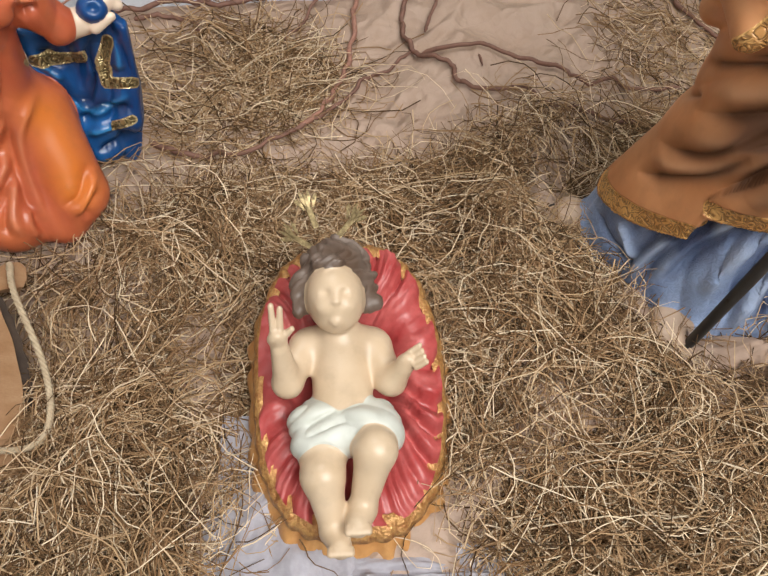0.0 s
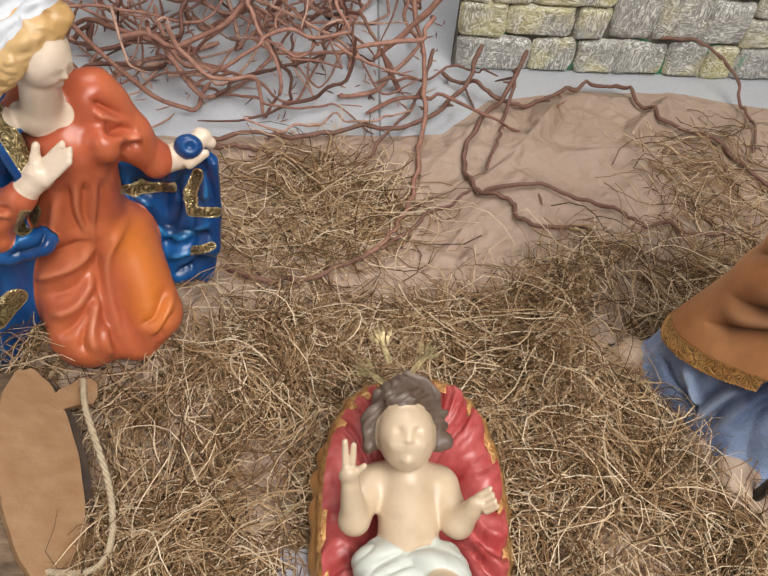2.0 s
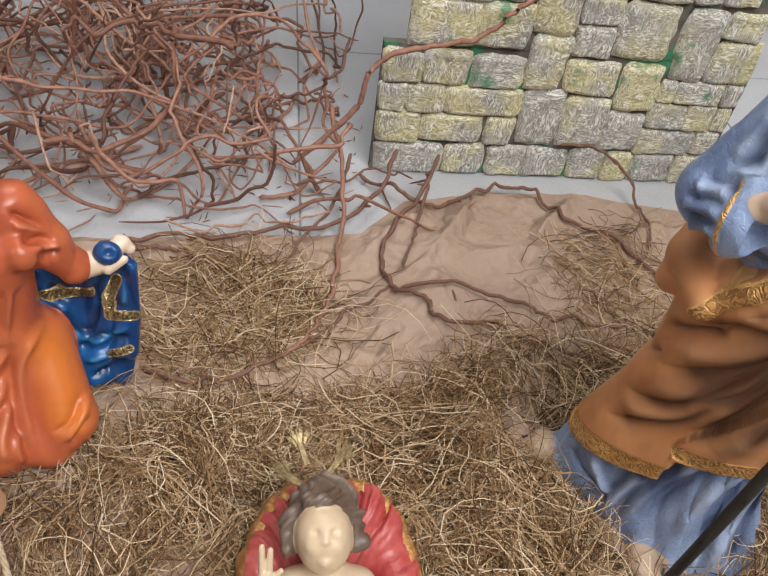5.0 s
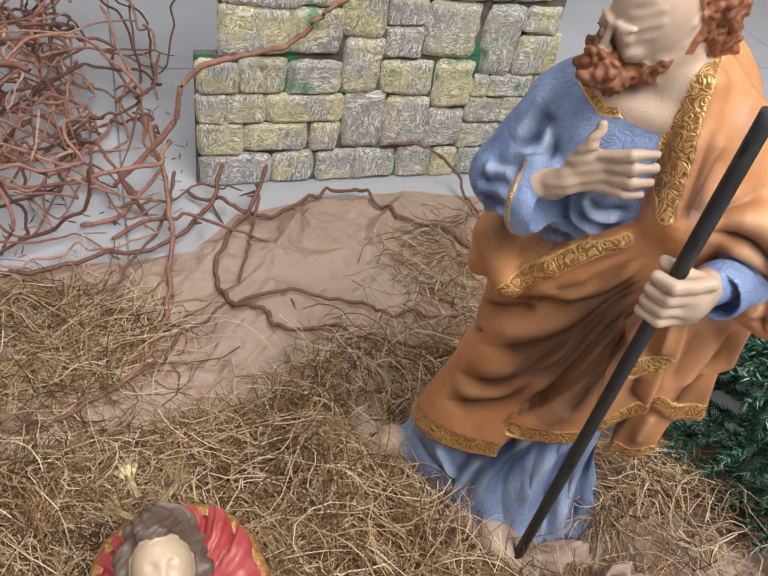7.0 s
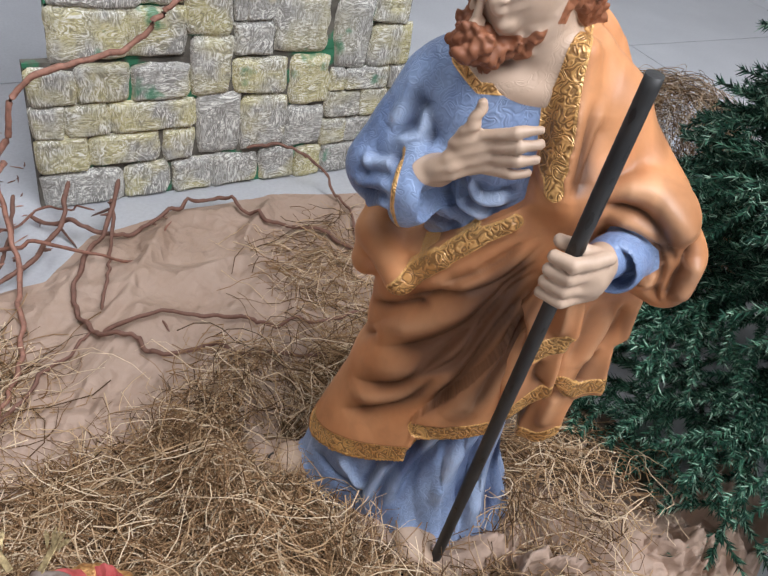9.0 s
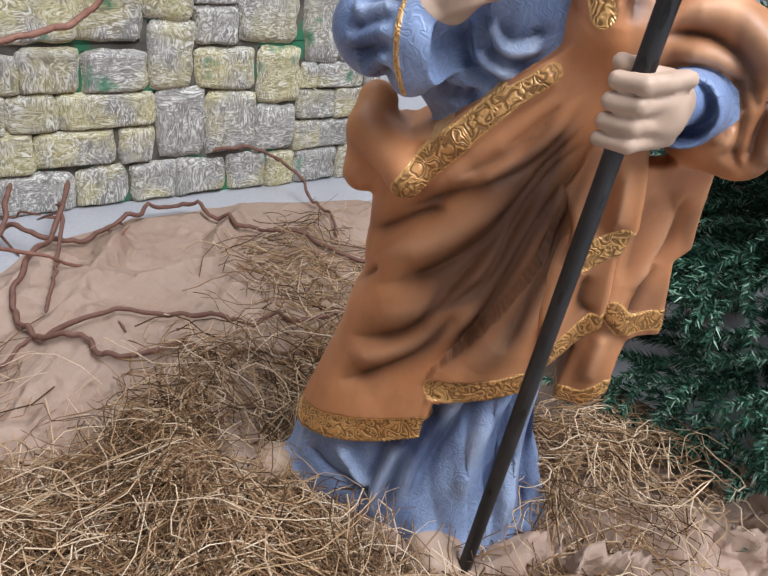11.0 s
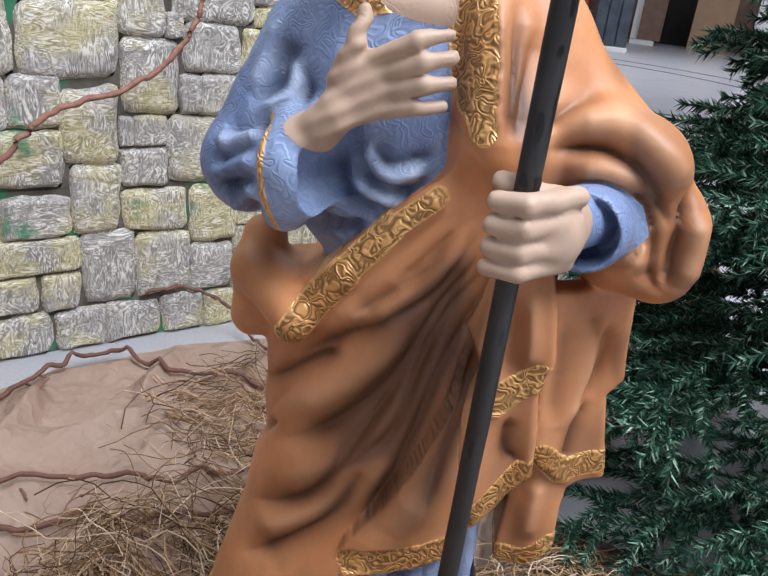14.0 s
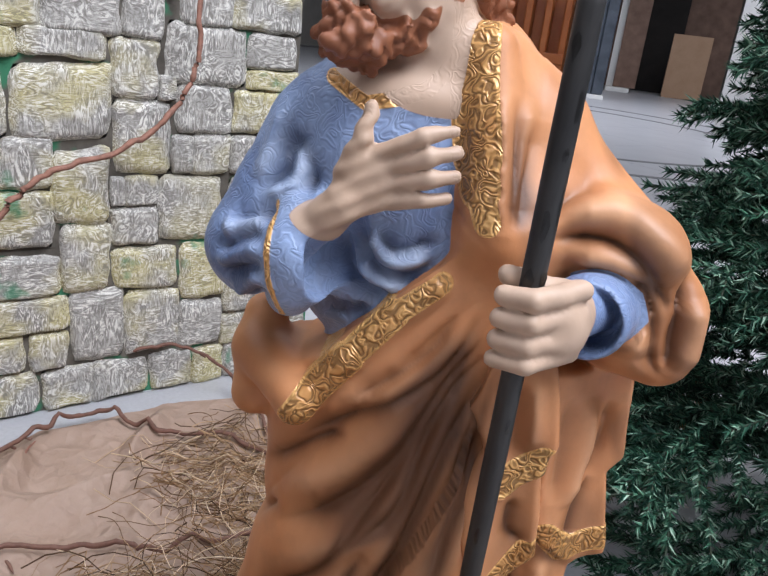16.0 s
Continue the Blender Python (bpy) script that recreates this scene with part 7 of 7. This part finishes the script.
crumpled_sheet("paper_scrap", (0.99, 0.555, 0.012), (0.52, 0.24), 0.13, 3, KRAFT, "crushed brown kraft paper fold at the edge of the straw", "paper", -14)
crumpled_sheet("paper_scrap", (1.20, 0.735, 0.0), (0.15, 0.14), 0.09, 13, KRAFT, "crushed scrap of brown kraft paper under the fir tree", "paper", 20)
crumpled_sheet("paper_scrap", (1.50, 0.47, 0.0), (0.30, 0.26), 0.16, 23, KRAFT, "stiff crushed brown paper sheet beside the fir tree", "paper", 40)
crumpled_sheet("paper_scrap", (1.64, 0.57, 0.05), (0.14, 0.12), 0.10, 33, KRAFT, "crushed scrap of brown kraft paper under the fir tree", "paper", 70)
crumpled_sheet("paper_scrap", (1.33, 0.44, 0.0), (0.24, 0.20), 0.13, 73, KRAFT, "crushed scrap of brown kraft paper beside the fir tree", "paper", 110)
crumpled_sheet("paper_scrap", (1.29, 0.76, 0.01), (0.18, 0.15), 0.10, 83, KRAFT, "crushed scrap of brown kraft paper under the fir tree", "paper", -30)
# added sheet; the fir tree's shade is put into its brown
SHADED_KRAFT = simple("shaded_brown_paper", (0.09, 0.062, 0.045), (0.18, 0.125, 0.09), 12, 0.8, 0, 0.5, 60)
crumpled_sheet("paper_scrap", (1.24, 0.76, 0.05), (0.46, 0.46), 0.07, 93, SHADED_KRAFT, "crumpled brown paper, darkened for the shade under the fir tree", "paper", 25)
straw("hay_patch", scatter(420, lambda x, y, r: ((x - 1.12) / 0.22) ** 2 + ((y - 0.70) / 0.2) ** 2 < r.uniform(0.0, 1.4, len(x)), (0.8, 0.4), (1.5, 1.0), 15), lambda x, y: crease(x, y) + 0.05, (0.08, 0.3), 0.05, (0.0010, 0.0018), "loose straw over crushed paper under the fir tree", 16)
crumpled_sheet("cloth", (-0.055, 0.31, 0.04), (0.32, 0.44), 0.03, 43, CLOTH, "grey-white cloth spread under the cushion", "cloth", 0)
crumpled_sheet("cloth", (0.13, 0.205, 0.045), (0.52, 0.16), 0.03, 53, CLOTH, "grey-white cloth spread under the cushion", "cloth", 0)
FILM = Mat("clear_film", 0.18)
FILM.colour((0.75, 0.75, 0.75))
FILM.b.inputs["Alpha"].default_value = 0.35
crumpled_sheet("plastic_wrap", (0.392, 0.733, 0.075), (0.085, 0.07), 0.03, 63, FILM.m, "small crumpled piece of clear plastic film on straw", "plastic film", 10)


def brick(x, y, z, turn):
    bm = box(bmesh.new(), (-0.105, -0.05, 0), (0.105, 0.05, 0.055), 0.004)
    ob = part("brick", bm, simple("grey_brown_block", (0.12, 0.085, 0.065), (0.19, 0.145, 0.115), 12, 0.85, 0, 0.5, 70))
    ob.matrix_world = pose(x, y, z, 0, 0, turn)
    return tagged(ob, "grey-brown concrete block on the paper under the fir tree", "block")


brick(1.335, 0.625, 0.0, -28)
brick(1.33, 0.50, 0.0, -26)


# ---- far side of the hall ----
def far_hall():
    COL = simple("blue_grey_marble", (0.03, 0.038, 0.05), (0.085, 0.10, 0.125), 3, 0.3)
    ORANGE = simple("orange_varnished_wood", (0.50, 0.13, 0.03), (0.60, 0.19, 0.05), 3, 0.4)
    BROWN = simple("dark_brick", (0.15, 0.09, 0.065), (0.25, 0.155, 0.115), 4, 0.8)
    WHITE = simple("white_paint", (0.70, 0.70, 0.68), (0.78, 0.78, 0.76), 3, 0.6)
    BLACK = simple("opening_dark_paint", (0.012, 0.010, 0.009), (0.02, 0.017, 0.015), 3, 0.9)
    BOARD = simple("tan_board", (0.36, 0.22, 0.13), (0.42, 0.27, 0.17), 3, 0.7)
    LINE = simple("grey_inlay", (0.12, 0.125, 0.13), (0.17, 0.175, 0.18), 5, 0.5)
    ob = new("column")
    tagged(ob, "dark blue-grey marble column on a white base", "column", kind="structure")
    ob.matrix_world = pose(14.77, 11.99, 0, 0, 0, -38)
    for k in range(3):
        part("shaft", box(bmesh.new(), (-0.40 + 0.27 * k, -0.36, 0.1), (-0.14 + 0.27 * k, 0.36, 6.0), 0.03), COL, ob)
    part("base", box(bmesh.new(), (-0.42, -0.42, 0.0), (0.42, 0.42, 0.1), 0.01), WHITE, ob)
    turn = -52.6

    def flat(name, s, depth, w, z0, z1, t, mat, label, category, kind="structure"):
        """A block square to the view down the hall: s metres along it, depth behind the column."""
        ob = part(name, box(bmesh.new(), (-w / 2, -t / 2, z0), (w / 2, t / 2, z1), 0.01), mat)
        c = Vector((19.0, 14.5, 0)) + Vector((0.607, -0.795, 0)) * s + Vector((0.795, 0.607, 0)) * depth
        ob.matrix_world = pose(c.x, c.y, 0, 0, 0, turn)
        return tagged(ob, label, category, kind=kind)

    flat("far_wall", -1.2, 2.2, 9.0, 0, 6, 0.3, BROWN, "dark brown brick wall at the far end of the hall", "wall")
    flat("wall_pier", 0.42, -0.2, 0.62, 0.12, 6, 0.4, BROWN, "brown brick pier beside a dark opening", "pier")
    flat("skirting_block", 0.25, -0.5, 0.65, 0, 0.12, 0.5, WHITE, "white stone block at the foot of the brick pier", "block")
    flat("door_frame", 0.02, -0.1, 0.2, 0, 6, 0.3, WHITE, "white painted door frame", "door frame")
    # solid slab; the opening's unlit depth is put into its black
    flat("opening", 1.25, 1.6, 1.2, 0, 6, 0.2, BLACK, "black slab painted as an unlit opening in the far wall", "opening")
    flat("tan_screen", 2.0, -0.1, 1.05, 0, 1.72, 0.12, BOARD, "plain tan board screen standing on the floor", "screen", "")
    root = new("wooden_stall")
    c = Vector((19.0, 14.5, 0)) + Vector((0.607, -0.795, 0)) * -2.3
    root.matrix_world = pose(c.x, c.y, 0, 0, 0, turn)
    tagged(root, "orange varnished wooden stall with upright panels", "stall")
    part("back", box(bmesh.new(), (-2.6, 0.5, 0.0), (0.9, 0.6, 2.6), 0.02), ORANGE, root)
    for k in range(7):
        part("upright", box(bmesh.new(), (-2.6 + 0.55 * k, -0.4, 0.0), (-2.4 + 0.55 * k, 0.5, 2.3 + 0.25 * (k % 2)), 0.04), ORANGE, root)
    part("rail", box(bmesh.new(), (-2.6, -0.45, 0.5), (0.9, -0.3, 0.8), 0.03), ORANGE, root)
    p = part("white_pillar", box(bmesh.new(), (-0.35, -0.35, 0), (0.35, 0.35, 6), 0.02), WHITE)
    p.matrix_world = pose(12.55, 6.75, 0, 0, 0, -40)
    tagged(p, "plain white square pillar in the hall", "pillar", kind="structure")
    # inlaid ring lines in the floor
    for cx, cy, r, w in ((9.2, 8.0, 3.15, 0.10), (9.2, 8.0, 4.15, 0.10)):
        bm = bmesh.new()
        rows = []
        for i in range(96):
            a = 2 * math.pi * i / 96
            rows.append([bm.verts.new((cx + q * math.cos(a), cy + q * math.sin(a), z)) for q, z in ((r, 0.001), (r, 0.005), (r + w, 0.005), (r + w, 0.001))])
        for i in range(96):
            for j in range(3):
                bm.faces.new((rows[i][j], rows[i][j + 1], rows[(i + 1) % 96][j + 1], rows[(i + 1) % 96][j]))
        ob = part("floor_inlay", bm, LINE, floor)


far_hall()
